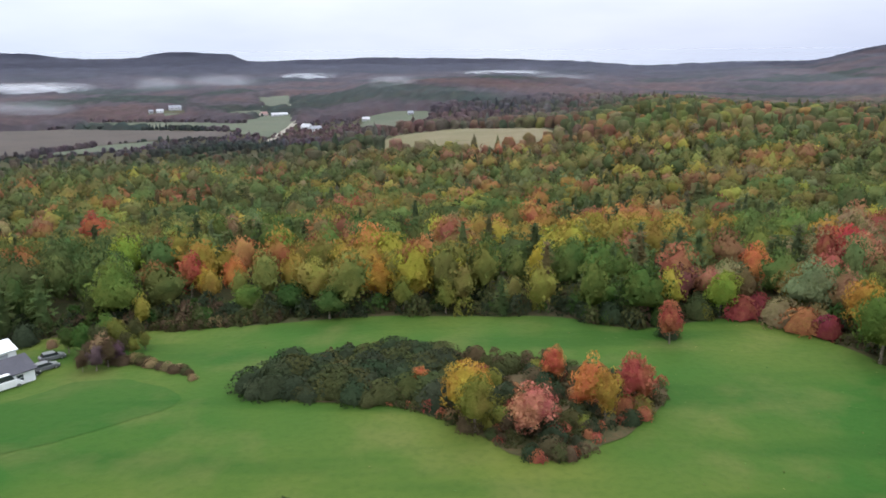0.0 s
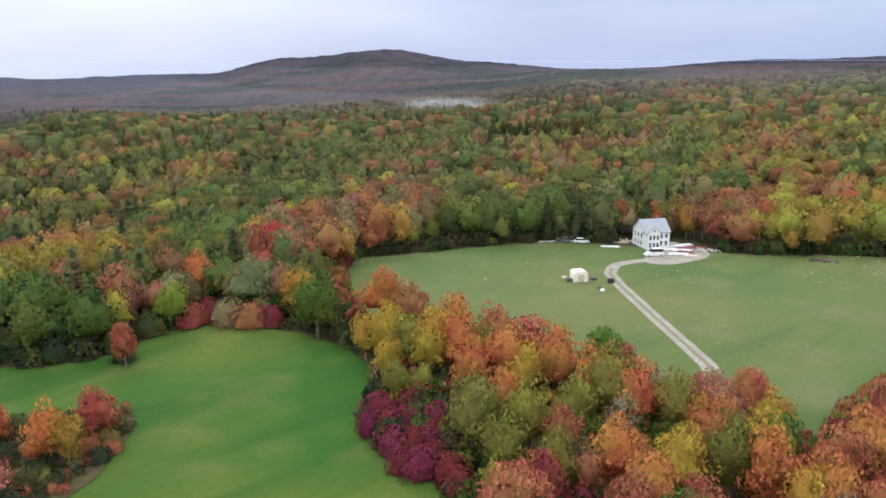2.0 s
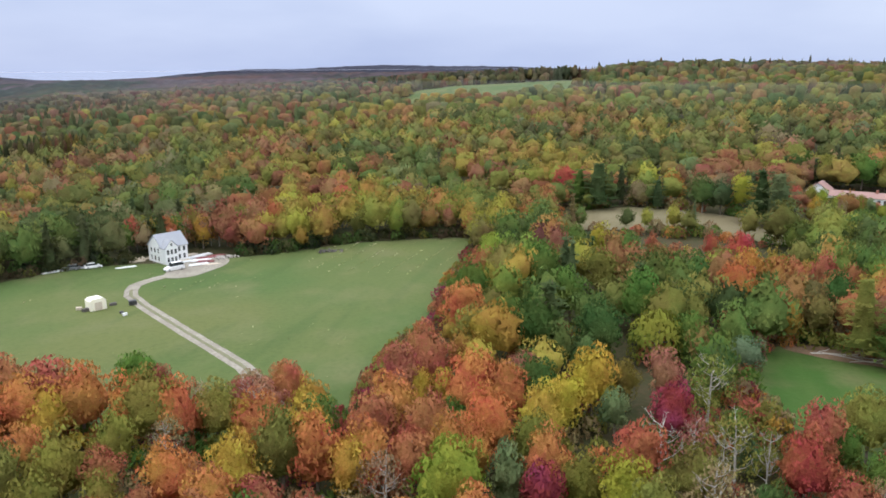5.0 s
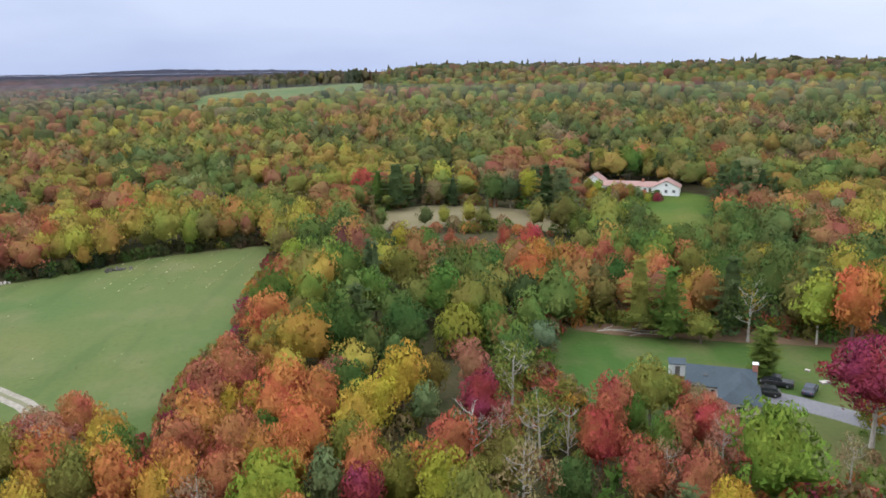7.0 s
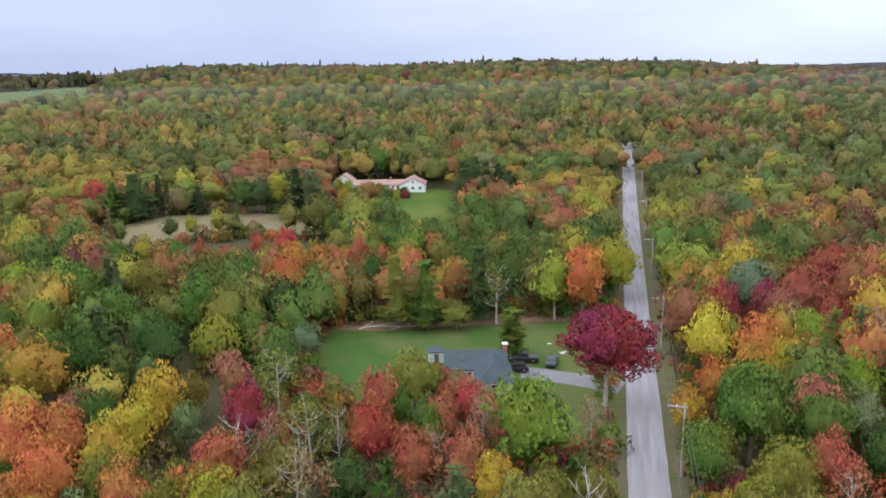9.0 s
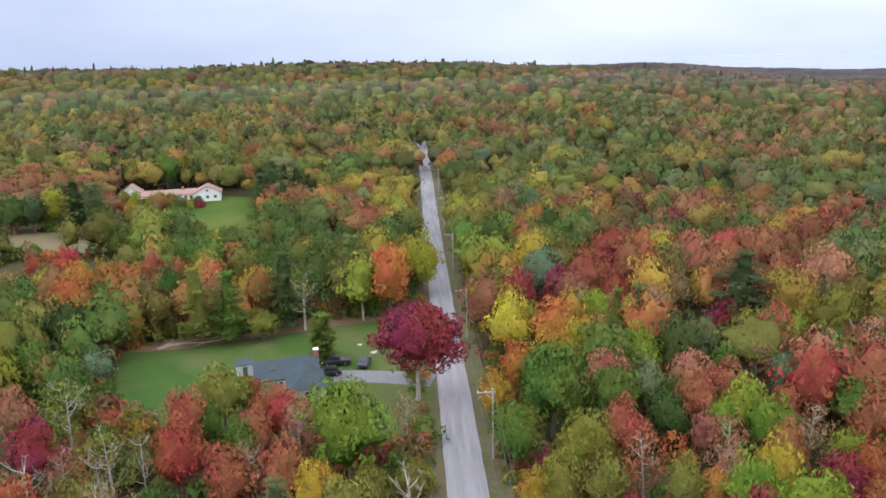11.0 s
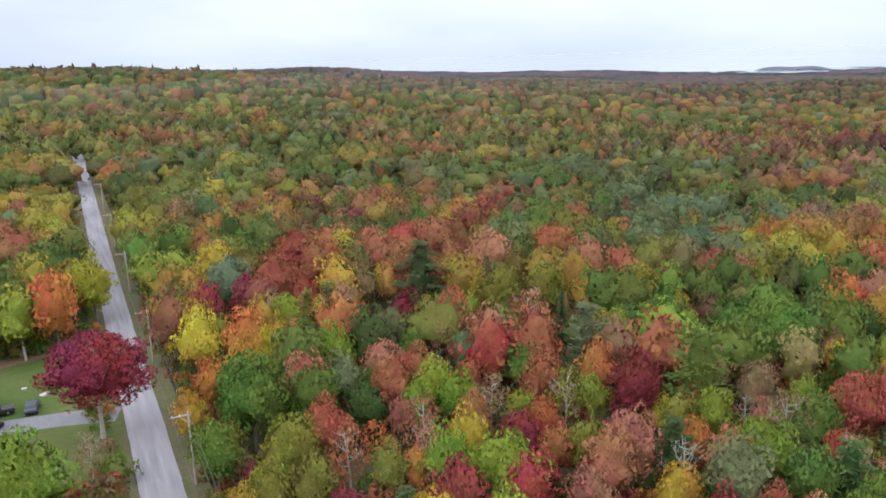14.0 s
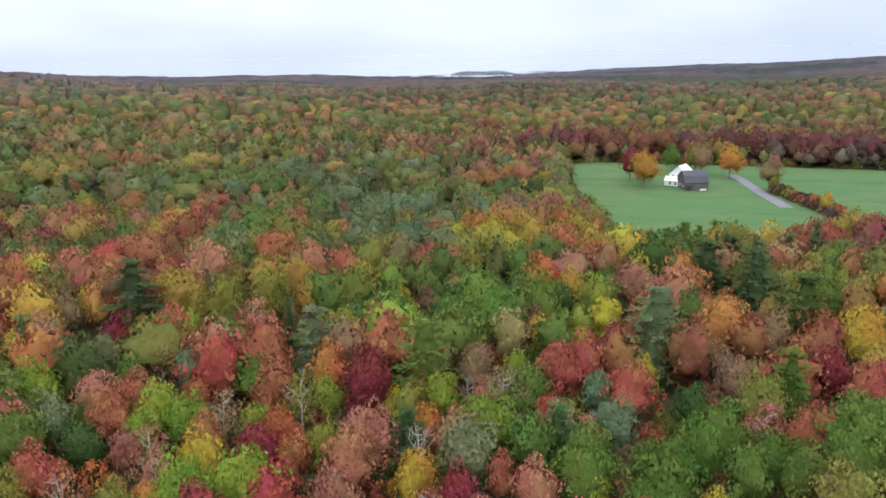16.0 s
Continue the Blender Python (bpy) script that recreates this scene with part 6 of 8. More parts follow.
for az, r, h, c in ((-26.9, 139, 4.2, "bramble"), (-26.0, 138, 5.2, "mauve"), (-25.2, 139, 5.6, "bramble"), (-24.5, 140, 4.6, "mauve"), (-25.6, 142, 6.0, "brown"), (-24.0, 143, 5.2, "dark_olive"), (-26.3, 143, 5.0, "bramble"), (-23.4, 143, 4.2, "olive"),
                    (-25.5, 147, 6.5, "dark_olive"), (-24.3, 148, 7.0, "olive"), (-26.8, 149, 6.5, "deep_green"), (-23.2, 149, 6.0, "dark_olive"), (-27.6, 152, 6.0, "deep_green"), (-22.6, 146, 4.0, "olive"), (-25.0, 152, 7.0, "green")):
    tree("maple", c, *pol(az, r), h, 0.95, "in the creek thicket")
rp = np.array(REEDS)
tx, ty = rng.uniform(rp[:, 0].min(), rp[:, 0].max(), 1500), rng.uniform(rp[:, 1].min(), rp[:, 1].max(), 1500)
tk = inside(REEDS, tx, ty)
undergrowth("reeds", tx[tk][:420], ty[tk][:420], dict(bramble=30, dark_olive=30, brown=12), (0.4, 0.7), rng, "brown reeds and brush beside the meadow")
for k in range(46):
    az = float(rng.uniform(9, 19.5)); r = (150 if 11 < az < 17 else 157) + float(rng.uniform(0, 12))
    tree("shrub", ["juniper", "dark_olive", "deep_green", "juniper"][k % 4], *pol(az, r), float(rng.uniform(2.6, 4.8)), 1.0, "at the head of the meadow")

# the hedgerow between meadow and hay field, closed up with more maples
HEDGE = ["orange", "gold", "rust", "olive", "orange", "gold", "brown", "orange", "rust", "olive", "gold"]
for k in range(34):
    az = 36.0 + 0.92 * k
    r = float(np.interp(az, (36, 40, 50, 61, 67), (131, 125, 115, 102, 88))) + float(rng.uniform(-3.5, 3.5))
    px, py = pol(az, r)
    if min(math.hypot(px - q[0], py - q[1]) for q in PLACED) > 3.2:
        tree("maple", HEDGE[k % len(HEDGE)], px, py, float(rng.uniform(10.5, 13.0)), float(rng.uniform(0.95, 1.2)), "along the field hedge")

for az, r, h, w, c in ((62.0, 118, 6.6, 1.25, "brown"), (64.7, 117, 6.8, 1.25, "orange"), (63.0, 110, 8.5, 1.1, "salmon"), (66.0, 108, 8.5, 1.1, "gold"), (61.2, 112, 8.0, 1.1, "rust")):
    tree("maple", c, *pol(az, r), h, w, "where the driveway leaves the trees")
# the wood closes up behind the white house
for k in range(16):
    tree(["maple", "maple", "birch", "thin"][k % 4], ["green", "rust", "olive", "gold", "deep_green", "orange"][k % 6], *pol(54.0 + 0.56 * k, 238 + float(rng.uniform(-3, 6))), float(rng.uniform(9.5, 13)), 0.9, "behind the white house")
# shrubs before the farmhouse
for k in range(20):
    tree("shrub", ["green", "rust", "dark_olive", "olive", "deep_green"][k % 5], *pol(101.8 + 0.30 * k, 298 - 0.35 * k + float(rng.uniform(-3, 3))), float(rng.uniform(2.6, 4.2)), 1.0, "before the farmhouse")

# ---- buildings ----
M_WHITE = mottled("white_clapboard", (0.80, 0.80, 0.80), (0.74, 0.75, 0.76), (0.66, 0.66, 0.66), 0.3, 3.0, 0.6, 0.2, 0.01)
M_GREY_ROOF = mottled("grey_shingles", (0.33, 0.34, 0.37), (0.28, 0.29, 0.32), (0.23, 0.24, 0.27), 0.3, 4.0, 0.8, 0.4, 0.02)
M_BLUE_ROOF = mottled("blue_grey_shingles", (0.056, 0.072, 0.088), (0.045, 0.060, 0.072), (0.075, 0.092, 0.105), 0.4, 4.0, 0.85, 0.4, 0.02)
M_PINK_ROOF = mottled("faded_pink_shingles", (0.30, 0.185, 0.165), (0.26, 0.16, 0.14), (0.35, 0.235, 0.21), 0.3, 3.0, 0.85, 0.4, 0.02)
M_DARK_ROOF = mottled("dark_slate_roof", (0.048, 0.046, 0.060), (0.062, 0.060, 0.076), (0.04, 0.04, 0.05), 0.3, 3.0, 0.8, 0.4, 0.02)
M_METAL_ROOF = mottled("white_metal_roof", (0.72, 0.73, 0.75), (0.66, 0.67, 0.7), (0.55, 0.56, 0.58), 0.2, 2.0, 0.45, 0.2, 0.01)
M_BRICK = mottled("red_brick", (0.30, 0.13, 0.10), (0.36, 0.17, 0.13), (0.20, 0.10, 0.08), 0.8, 6.0, 0.9, 0.4, 0.02)
M_PALE_WALL = mottled("pale_pink_siding", (0.52, 0.40, 0.36), (0.46, 0.36, 0.33), (0.6, 0.5, 0.46), 0.5, 3.0, 0.8, 0.2, 0.01)
M_BARNWOOD = mottled("weathered_boards", (0.10, 0.09, 0.085), (0.14, 0.125, 0.115), (0.06, 0.055, 0.05), 0.4, 3.0, 0.9, 0.4, 0.02)
# white dimmed to off-white; on the village houses this paints in distance haze
M_OFF_WHITE = mottled("off_white_boards", (0.52, 0.52, 0.54), (0.46, 0.46, 0.48), (0.4, 0.4, 0.42), 0.3, 3.0, 0.7, 0.2, 0.01)
M_TRIM = mottled("white_trim", (0.78, 0.78, 0.78), (0.72, 0.72, 0.72), (0.6, 0.6, 0.6), 1.0, 5.0, 0.6, 0.1, 0.01)
M_STONE = mottled("pale_stone", (0.42, 0.38, 0.34), (0.33, 0.30, 0.27), (0.5, 0.46, 0.42), 0.6, 3.0, 0.95, 0.6, 0.1)
M_LUMBER = mottled("pale_lumber", (0.52, 0.45, 0.36), (0.45, 0.38, 0.3), (0.6, 0.54, 0.45), 0.6, 4.0, 0.85, 0.3, 0.02)
M_TARP = mottled("cream_canvas", (0.80, 0.76, 0.62), (0.74, 0.70, 0.58), (0.66, 0.63, 0.52), 0.5, 3.0, 0.8, 0.2, 0.02)
M_RED_PAINT = mottled("faded_red_paint", (0.22, 0.05, 0.055), (0.18, 0.045, 0.05), (0.28, 0.10, 0.09), 0.6, 3.0, 0.5, 0.2, 0.01)
M_BLACK = mottled("black_plastic", (0.02, 0.02, 0.022), (0.03, 0.03, 0.03), (0.045, 0.045, 0.045), 0.7, 4.0, 0.5, 0.1, 0.01)
M_TYRE = mottled("tyre_rubber", (0.02, 0.02, 0.02), (0.028, 0.028, 0.028), (0.04, 0.04, 0.04), 1.0, 8.0, 0.85, 0.1, 0.01)
M_RIM = mottled("alloy_rim", (0.45, 0.45, 0.47), (0.4, 0.4, 0.42), (0.3, 0.3, 0.3), 2.0, 9.0, 0.35, 0.1, 0.01, 0.8)
M_POLE = mottled("weathered_pole_wood", (0.36, 0.32, 0.28), (0.42, 0.38, 0.34), (0.25, 0.22, 0.19), 0.5, 6.0, 0.9, 0.4, 0.02)
M_WIRE = mottled("dark_cable", (0.04, 0.04, 0.04), (0.05, 0.05, 0.05), (0.08, 0.08, 0.08), 1.0, 5.0, 0.6, 0.1, 0.01)


def glass_build(n, l, b):
    b.inputs["Base Color"].default_value = (0.03, 0.035, 0.04, 1)
    b.inputs["Roughness"].default_value = 0.08


M_GLASS = material("dark_window_glass", glass_build, 0.08)


def paint(name, c):
    return mottled(name, c, tuple(v * 0.92 for v in c), tuple(min(1, v * 1.1 + 0.01) for v in c), 0.8, 5.0, 0.3, 0.05, 0.002)


def part(name, bm, mat, parent, label=""):
    me = bpy.data.meshes.new(name)
    bm.to_mesh(me); bm.free()
    me.materials.append(mat)
    ob = new(name, me)
    ob.parent = parent
    if label:
        tagged(ob, label)
    return ob


def box(bm, x0, y0, z0, x1, y1, z1, bevel=0.0):
    v = [bm.verts.new(p) for p in ((x0, y0, z0), (x1, y0, z0), (x1, y1, z0), (x0, y1, z0), (x0, y0, z1), (x1, y0, z1), (x1, y1, z1), (x0, y1, z1))]
    f = [bm.faces.new([v[i] for i in q]) for q in ((3, 2, 1, 0), (4, 5, 6, 7), (0, 1, 5, 4), (1, 2, 6, 5), (2, 3, 7, 6), (3, 0, 4, 7))]
    if bevel:
        bmesh.ops.bevel(bm, geom=list({e for q in f for e in q.edges}), offset=bevel, segments=2, affect="EDGES")
    return bm


def boxed(*a, **k):
    return box(bmesh.new(), *a, **k)


def prism(bm, outline_pts, y0, y1):
    """A closed outline in x and z, drawn out from y0 to y1."""
    a = [bm.verts.new((x, y0, z)) for x, z in outline_pts]; b = [bm.verts.new((x, y1, z)) for x, z in outline_pts]
    n = len(a)
    bm.faces.new(a); bm.faces.new(b[::-1])
    for k in range(n):
        bm.faces.new((a[(k + 1) % n], a[k], b[k], b[(k + 1) % n]))
    bmesh.ops.recalc_face_normals(bm, faces=bm.faces[:])
    return bm


def turned(bm, m):
    bmesh.ops.transform(bm, matrix=m, verts=bm.verts[:])
    return bm


def block(ob, m, w, d, eave, ridge, wall, roof, over=0.35, thick=0.18, name_wall="wall", name_roof="roof"):
    """A gabled block w wide (x, along the ridge) and d deep, at the place m within the thing: walls up into the gables, and two roof slopes with eaves."""
    q = m @ pose(0, 0, 0, 0, 0, 90)
    wl_ = part(name_wall, turned(prism(bmesh.new(), [(-d / 2, -0.8), (d / 2, -0.8), (d / 2, eave), (0, ridge), (-d / 2, eave)], -w / 2, w / 2), q), wall, ob)
    s = (ridge - eave) / (d / 2)
    for sg in (-1, 1):
        pr = [(0, ridge + 0.02), (sg * (d / 2 + over), eave - s * over + 0.02), (sg * (d / 2 + over), eave - s * over + 0.02 + thick), (0, ridge + 0.02 + thick)]
        part(name_roof, turned(prism(bmesh.new(), pr, -w / 2 - over, w / 2 + over), q), roof, ob)
    return wl_


def window(ob, m, w, h, panes=2):
    """A window with its face towards -y at the place m within the thing."""
    bm = bmesh.new()
    t = 0.10
    for a in ((-w / 2 - t, -0.06, -h / 2 - t, w / 2 + t, 0.05, -h / 2), (-w / 2 - t, -0.06, h / 2, w / 2 + t, 0.05, h / 2 + t), (-w / 2 - t, -0.06, -h / 2, -w / 2, 0.05, h / 2), (w / 2, -0.06, -h / 2, w / 2 + t, 0.05, h / 2)):
        box(bm, *a)
    box(bm, -w / 2, -0.05, -0.03, w / 2, 0.03, 0.03)
    fr = part("window", turned(bm, m), M_TRIM, ob, "white window frame")
    for k in range(panes):
        z0 = -h / 2 + h * k / panes
        part("pane", turned(boxed(-w / 2, -0.02, z0 + 0.02, w / 2, 0.02, z0 + h / panes - 0.02), m), M_GLASS, fr)


def door(ob, m, w, h, mat=None):
    d = part("door", turned(boxed(-w / 2, -0.06, 0, w / 2, 0.04, h), m), mat or M_TRIM, ob)
    part("handle", turned(boxed(w / 2 - 0.16, -0.13, h * 0.45, w / 2 - 0.08, -0.06, h * 0.45 + 0.05), m), M_RIM, d)


def thing(name, az, r, turn, label, category, group="", lift=0.0):
    """An empty on the ground whose -y side faces the camera, turned by so many degrees."""
    x, y = pol(az, r)
    ob = new(name)
    ob.location = (x, y, gz(x, y) + lift)
    ob.rotation_euler = (0, 0, radians(-az + turn))
    return tagged(ob, label, category, group)


def white_house():
    h = thing("white_house", 56.6, 226, 28, "white two-storey farmhouse with a pale grey shingle roof", "house")
    I = Matrix.Identity(4)
    block(h, I, 9.0, 8.4, 5.7, 9.4, M_WHITE, M_GREY_ROOF)
    bay = pose(-2.2, -4.6, 0, 0, 0, 90)
    block(h, bay, 3.6, 4.4, 5.7, 8.2, M_WHITE, M_GREY_ROOF, 0.25)
    for z in (1.7, 4.3):
        for x in (-3.5, -2.2, -0.9):
            window(h, pose(x, -6.41, z), 0.75, 1.5)
        for x in (1.6, 3.3):
            window(h, pose(x, -4.21, z), 0.8, 1.5)
        for y in (-2.2, 0.0, 2.2):
            window(h, pose(4.51, y, z, 0, 0, 90), 0.8, 1.5)
            window(h, pose(-4.51, y, z, 0, 0, -90), 0.8, 1.5)
    window(h, pose(-2.2, -6.41, 6.7), 0.6, 0.9)
    door(h, pose(0.8, -4.22, 0.35), 1.0, 2.1, M_BARNWOOD)
    part("porch", boxed(0.1, -6.2, -0.5, 4.5, -4.22, 0.32), M_LUMBER, h, "pale timber porch floor")
    part("chimney", boxed(1.8, 0.6, 7.5, 2.5, 1.3, 10.3, bevel=0.03), M_BRICK, h)
    part("foundation", boxed(-4.6, -4.3, -1.0, 4.6, 4.3, 0.3), M_STONE, h)
    h.scale = (0.87, 0.87, 0.83)
    return h


white_house()


def cottage():
    c = thing("cottage", 112.9, 124.0, 3, "single-storey cottage with a blue-grey shingle roof and brick chimney", "house")
    block(c, pose(-0.4, 1.0, 0), 11.5, 7.2, 2.7, 4.9, M_PALE_WALL, M_BLUE_ROOF, 0.4)
    part("wing_wall", boxed(-0.6, -9.1, -0.8, 6.0, -2.62, 2.6), M_PALE_WALL, c)
    ch = part("chimney", boxed(5.0, 0.6, -0.4, 5.9, 1.7, 6.1, bevel=0.03), M_BRICK, c, "red brick chimney")
    part("chimney_cap", boxed(4.93, 0.53, 6.1, 5.97, 1.77, 6.2), M_TRIM, ch, "white chimney cap")
    for x in (-4.6, -3.0, -1.6):
        window(c, pose(x, -2.61, 1.5), 0.9, 1.1)
    for y in (-7.4, -5.2):
        window(c, pose(6.01, y, 1.5, 0, 0, 90), 1.0, 1.1)
    window(c, pose(2.7, -9.11, 1.5), 1.3, 1.2)
    door(c, pose(-0.9, -2.62, 0.1), 0.95, 2.05)
    hip = bmesh.new()
    e = [hip.verts.new(q) for q in ((-1.0, -9.6, 2.62), (6.4, -9.6, 2.62), (6.4, -0.2, 2.62), (-1.0, -0.2, 2.62), (2.7, -6.2, 5.05), (2.7, -0.2, 5.05))]
    for q in ((0, 1, 4), (1, 2, 5, 4), (3, 0, 4, 5), (0, 3, 2, 1), (2, 3, 5)):
        hip.faces.new([e[i] for i in q])
    bmesh.ops.recalc_face_normals(hip, faces=hip.faces[:])
    part("hip_roof", hip, M_BLUE_ROOF, c)
    part("skylight", turned(boxed(-0.4, -0.3, 0, 0.4, 0.3, 0.08), pose(-3.0, -0.9, 4.0, 31, 0, 0)), M_GLASS, c)
    c.scale = (0.88, 0.88, 0.92)
    return c


cottage()
for az, r, h, w, col in ((110.4, 103, 8.0, 1.0, "rust"), (109.2, 114, 7.0, 1.2, "olive"), (112.0, 103, 8.2, 0.9, "red"), (113.5, 100, 8.8, 0.85, "salmon"), (111.2, 106, 7.6, 0.8, "brown"), (112.8, 108, 6.2, 0.9, "rust"), (110.2, 114, 6.2, 1.1, "rust"), (111.3, 113, 6.2, 1.1, "brown"), (112.2, 110.5, 6.6, 1.0, "salmon")):
    tree("maple", col, *pol(az, r), h, w, "before the cottage wall")
sh = thing("garden_shed", 109.6, 131.5, 6, "small off-white shed with a flat blue-grey roof", "shed")
part("wall", boxed(-1.3, -1.1, -0.4, 1.3, 1.1, 2.3), M_OFF_WHITE, sh)
part("roof", turned(boxed(-1.5, -1.3, 0, 1.5, 1.3, 0.14, bevel=0.02), pose(0, 0, 2.34, 5, 0, 0)), M_BLUE_ROOF, sh)
door(sh, pose(0, -1.11, 0), 0.8, 1.9, M_BARNWOOD)


def farmhouse():
    f = thing("farmhouse", 105.9, 305, -6, "long white farmhouse with faded pink roofs and joined wings", "house")
    block(f, pose(12.6, -3.0, 0, 0, 0, 90), 9.0, 9.6, 3.6, 6.6, M_WHITE, M_PINK_ROOF, 0.4)
    block(f, pose(-1.6, 0.5, 0), 19.5, 7.0, 2.8, 4.6, M_WHITE, M_PINK_ROOF, 0.4)
    block(f, pose(-15.5, 3.5, 0, 0, 0, 90), 8.5, 7.4, 4.2, 7.4, M_WHITE, M_PINK_ROOF, 0.4)
    for x in (9.8, 12.6, 15.4):
        window(f, pose(x, -7.51, 1.7), 1.0, 1.3)
    for x in (-8, -5, -2, 1.5, 4.5):
        window(f, pose(x, -3.01, 1.5), 1.0, 1.1)
    window(f, pose(-15.5, -0.76, 2.0), 1.0, 1.3)
    window(f, pose(12.6, -7.51, 4.6), 0.8, 0.9)
    door(f, pose(6.4, -3.02, 0), 1.0, 2.1, M_BARNWOOD)
    part("chimney", boxed(3.0, -0.2, 4.0, 3.8, 0.6, 6.0), M_BRICK, f)
    f.scale = (1, 1, 0.8)
    return f


farmhouse()
tree("shrub", "crimson", *pol(107.6, 288), 3.4, 0.9, "before the white farmhouse wall")
tree("maple", "brown", *pol(104.6, 270), 9, 0.7, "beside the farmhouse lawn")
tree("spruce", "sage", *pol(95.2, 247), 9.6, 1.25, "alone in the dry clearing")
tree("maple", "lime", *pol(103.4, 290), 8, 0.8, "before the farmhouse")
tree("maple", "olive", *pol(105.6, 284), 8, 0.8, "before the farmhouse")
for az, r, h, c in ((102.6, 296, 7.5, "olive"), (104.4, 287, 7, "lime"), (106.2, 288, 6, "sage"), (101.6, 292, 8, "rust"), (105.0, 291, 6.5, "olive"), (106.9, 282, 5, "lime"), (102.0, 284, 7, "brown"), (103.0, 279, 7, "gold")):
    tree("maple", c, *pol(az, r), h, 1.0, "before the farmhouse")
for kind, col, az, r, h, w in (("pine", "pine", 88.3, 277, 17.5, 1.5), ("pine", "green", 86.9, 280, 15, 1.4), ("pine", "pine", 89.9, 285, 15, 1.1), ("maple", "brown", 91.2, 279, 10.5, 0.95), ("pine", "pine", 92.6, 278, 11, 1.7),
                               ("maple", "deep_green", 95.7, 272, 14, 1.2), ("maple", "pine", 96.9, 271, 13, 1.1), ("pine", "pine", 99.6, 262, 19, 1.55), ("pine", "blue_pine", 100.7, 259, 18, 1.5), ("maple", "citron", 98.2, 275, 15, 0.8),
                               ("maple", "amber", 93.6, 286, 13, 1.0), ("maple", "red", 86.0, 290, 15, 1.0)):
    tree(kind, col, *pol(az, r), h, w, "behind the dry clearing")
for az, r, h in ((112.8, 286, 17), (113.6, 268, 13), (111.9, 264, 12), (111.9, 292, 14.5), (112.8, 280, 15), (113.6, 294, 14.5), (114.6, 288, 14), (115.4, 280, 13)):
    tree("pine", "pine", *pol(az, r), h, 1.45, "beside the farmhouse lawn")


for k in range(15):
    tree(["pine", "maple", "pine"][k % 3], ["pine", "deep_green", "green", "pine", "olive"][k % 5], *pol(100.8 + 0.68 * k, 335 - 0.9 * k + float(rng.uniform(-3, 3))), float(rng.uniform(11, 15)), 1.15, "behind the farmhouse")


def old_barn():
    b = thing("barn", 188.5, 352, 19, "weathered dark barn with a gambrel slate roof", "barn")
    w, d = 10.5, 11.0
    prof = [(-d / 2, -1.0), (d / 2, -1.0), (d / 2, 4.4), (d / 2 - 1.9, 7.4), (0, 9.4), (-d / 2 + 1.9, 7.4), (-d / 2, 4.4)]
    part("wall", turned(prism(bmesh.new(), prof, -w / 2, w / 2), pose(0, 0, 0, 0, 0, 90)), M_BARNWOOD, b)
    for sg in (-1, 1):
        lo = [(sg * (d / 2 + 0.3), 4.1), (sg * (d / 2 - 1.9), 7.42), (sg * (d / 2 - 1.8), 7.62), (sg * (d / 2 + 0.45), 4.25)]
        hi = [(sg * (d / 2 - 1.9), 7.42), (0, 9.42), (0, 9.65), (sg * (d / 2 - 1.8), 7.62)]
        part("lower_roof", turned(prism(bmesh.new(), lo, -w / 2 - 0.4, w / 2 + 0.4), pose(0, 0, 0, 0, 0, 90)), M_DARK_ROOF, b)
        part("upper_roof", turned(prism(bmesh.new(), hi, -w / 2 - 0.4, w / 2 + 0.4), pose(0, 0, 0, 0, 0, 90)), M_DARK_ROOF, b)
    door(b, pose(-3.6, -5.53, -0.2), 2.8, 3.2, M_BLACK)
    part("barn_door", boxed(1.4, -5.62, -0.3, 4.4, -5.52, 1.2), M_TRIM, b, "white low door")
    for y in (-2.5, 2.5):
        window(b, pose(-5.27, y, 2.4, 0, 0, -90), 0.9, 0.9)
    b.scale = (0.95, 0.95, 0.88)


old_barn()


def farm_house_white():
    h = thing("white_farm_house", 187.7, 364, -20, "white farm house with bright metal roofs joined to the barn", "house")
    block(h, pose(0, 0, 0, 0, 0, 90), 9.0, 8.0, 5.2, 8.8, M_WHITE, M_METAL_ROOF, 0.3)
    block(h, pose(6.5, -2.0, 0), 9.0, 6.5, 3.6, 6.2, M_WHITE, M_METAL_ROOF, 0.3)
    block(h, pose(-2.0, -5.6, 0), 6.0, 4.0, 2.6, 4.2, M_WHITE, M_METAL_ROOF, 0.3)
    for z in (1.8, 4.2):
        for x in (-2.4, 0, 2.4):
            window(h, pose(x, -4.51 if z > 2 else -7.61, z - (0.3 if z < 2 else 0)), 0.9, 1.3)
    for x in (5, 7.5, 9.5):
        window(h, pose(x, -5.26, 1.6), 0.9, 1.2)
    door(h, pose(3.6, -5.27, 0), 0.95, 2.05, M_BARNWOOD)


farm_house_white()
for az, r, h, w, c in ((185.1, 350, 18, 1.15, "amber"), (190.9, 384, 17.5, 1.1, "amber"), (189.0, 392, 17, 1.0, "brown"), (188.6, 398, 16, 1.0, "olive"), (187.0, 402, 15, 1.0, "green"), (193.5, 354, 16.5, 0.9, "brown"), (193.9, 344, 9, 0.8, "olive"), (184.1, 370, 17, 0.95, "crimson"), (197.2, 306, 8.5, 0.9, "gold"), (185.0, 366, 12, 1.0, "orange"), (196.6, 312, 6, 0.9, "rust")):
    tree("maple", c, *pol(az, r), h, w, "around the old barn")

u = rng.uniform(0, 1, 150)
lane = np.array([pol(193.9 + 4.2 * q + float(rng.uniform(-0.25, 0.25)), 349 - 52 * q + float(rng.uniform(-3, 3))) for q in u])
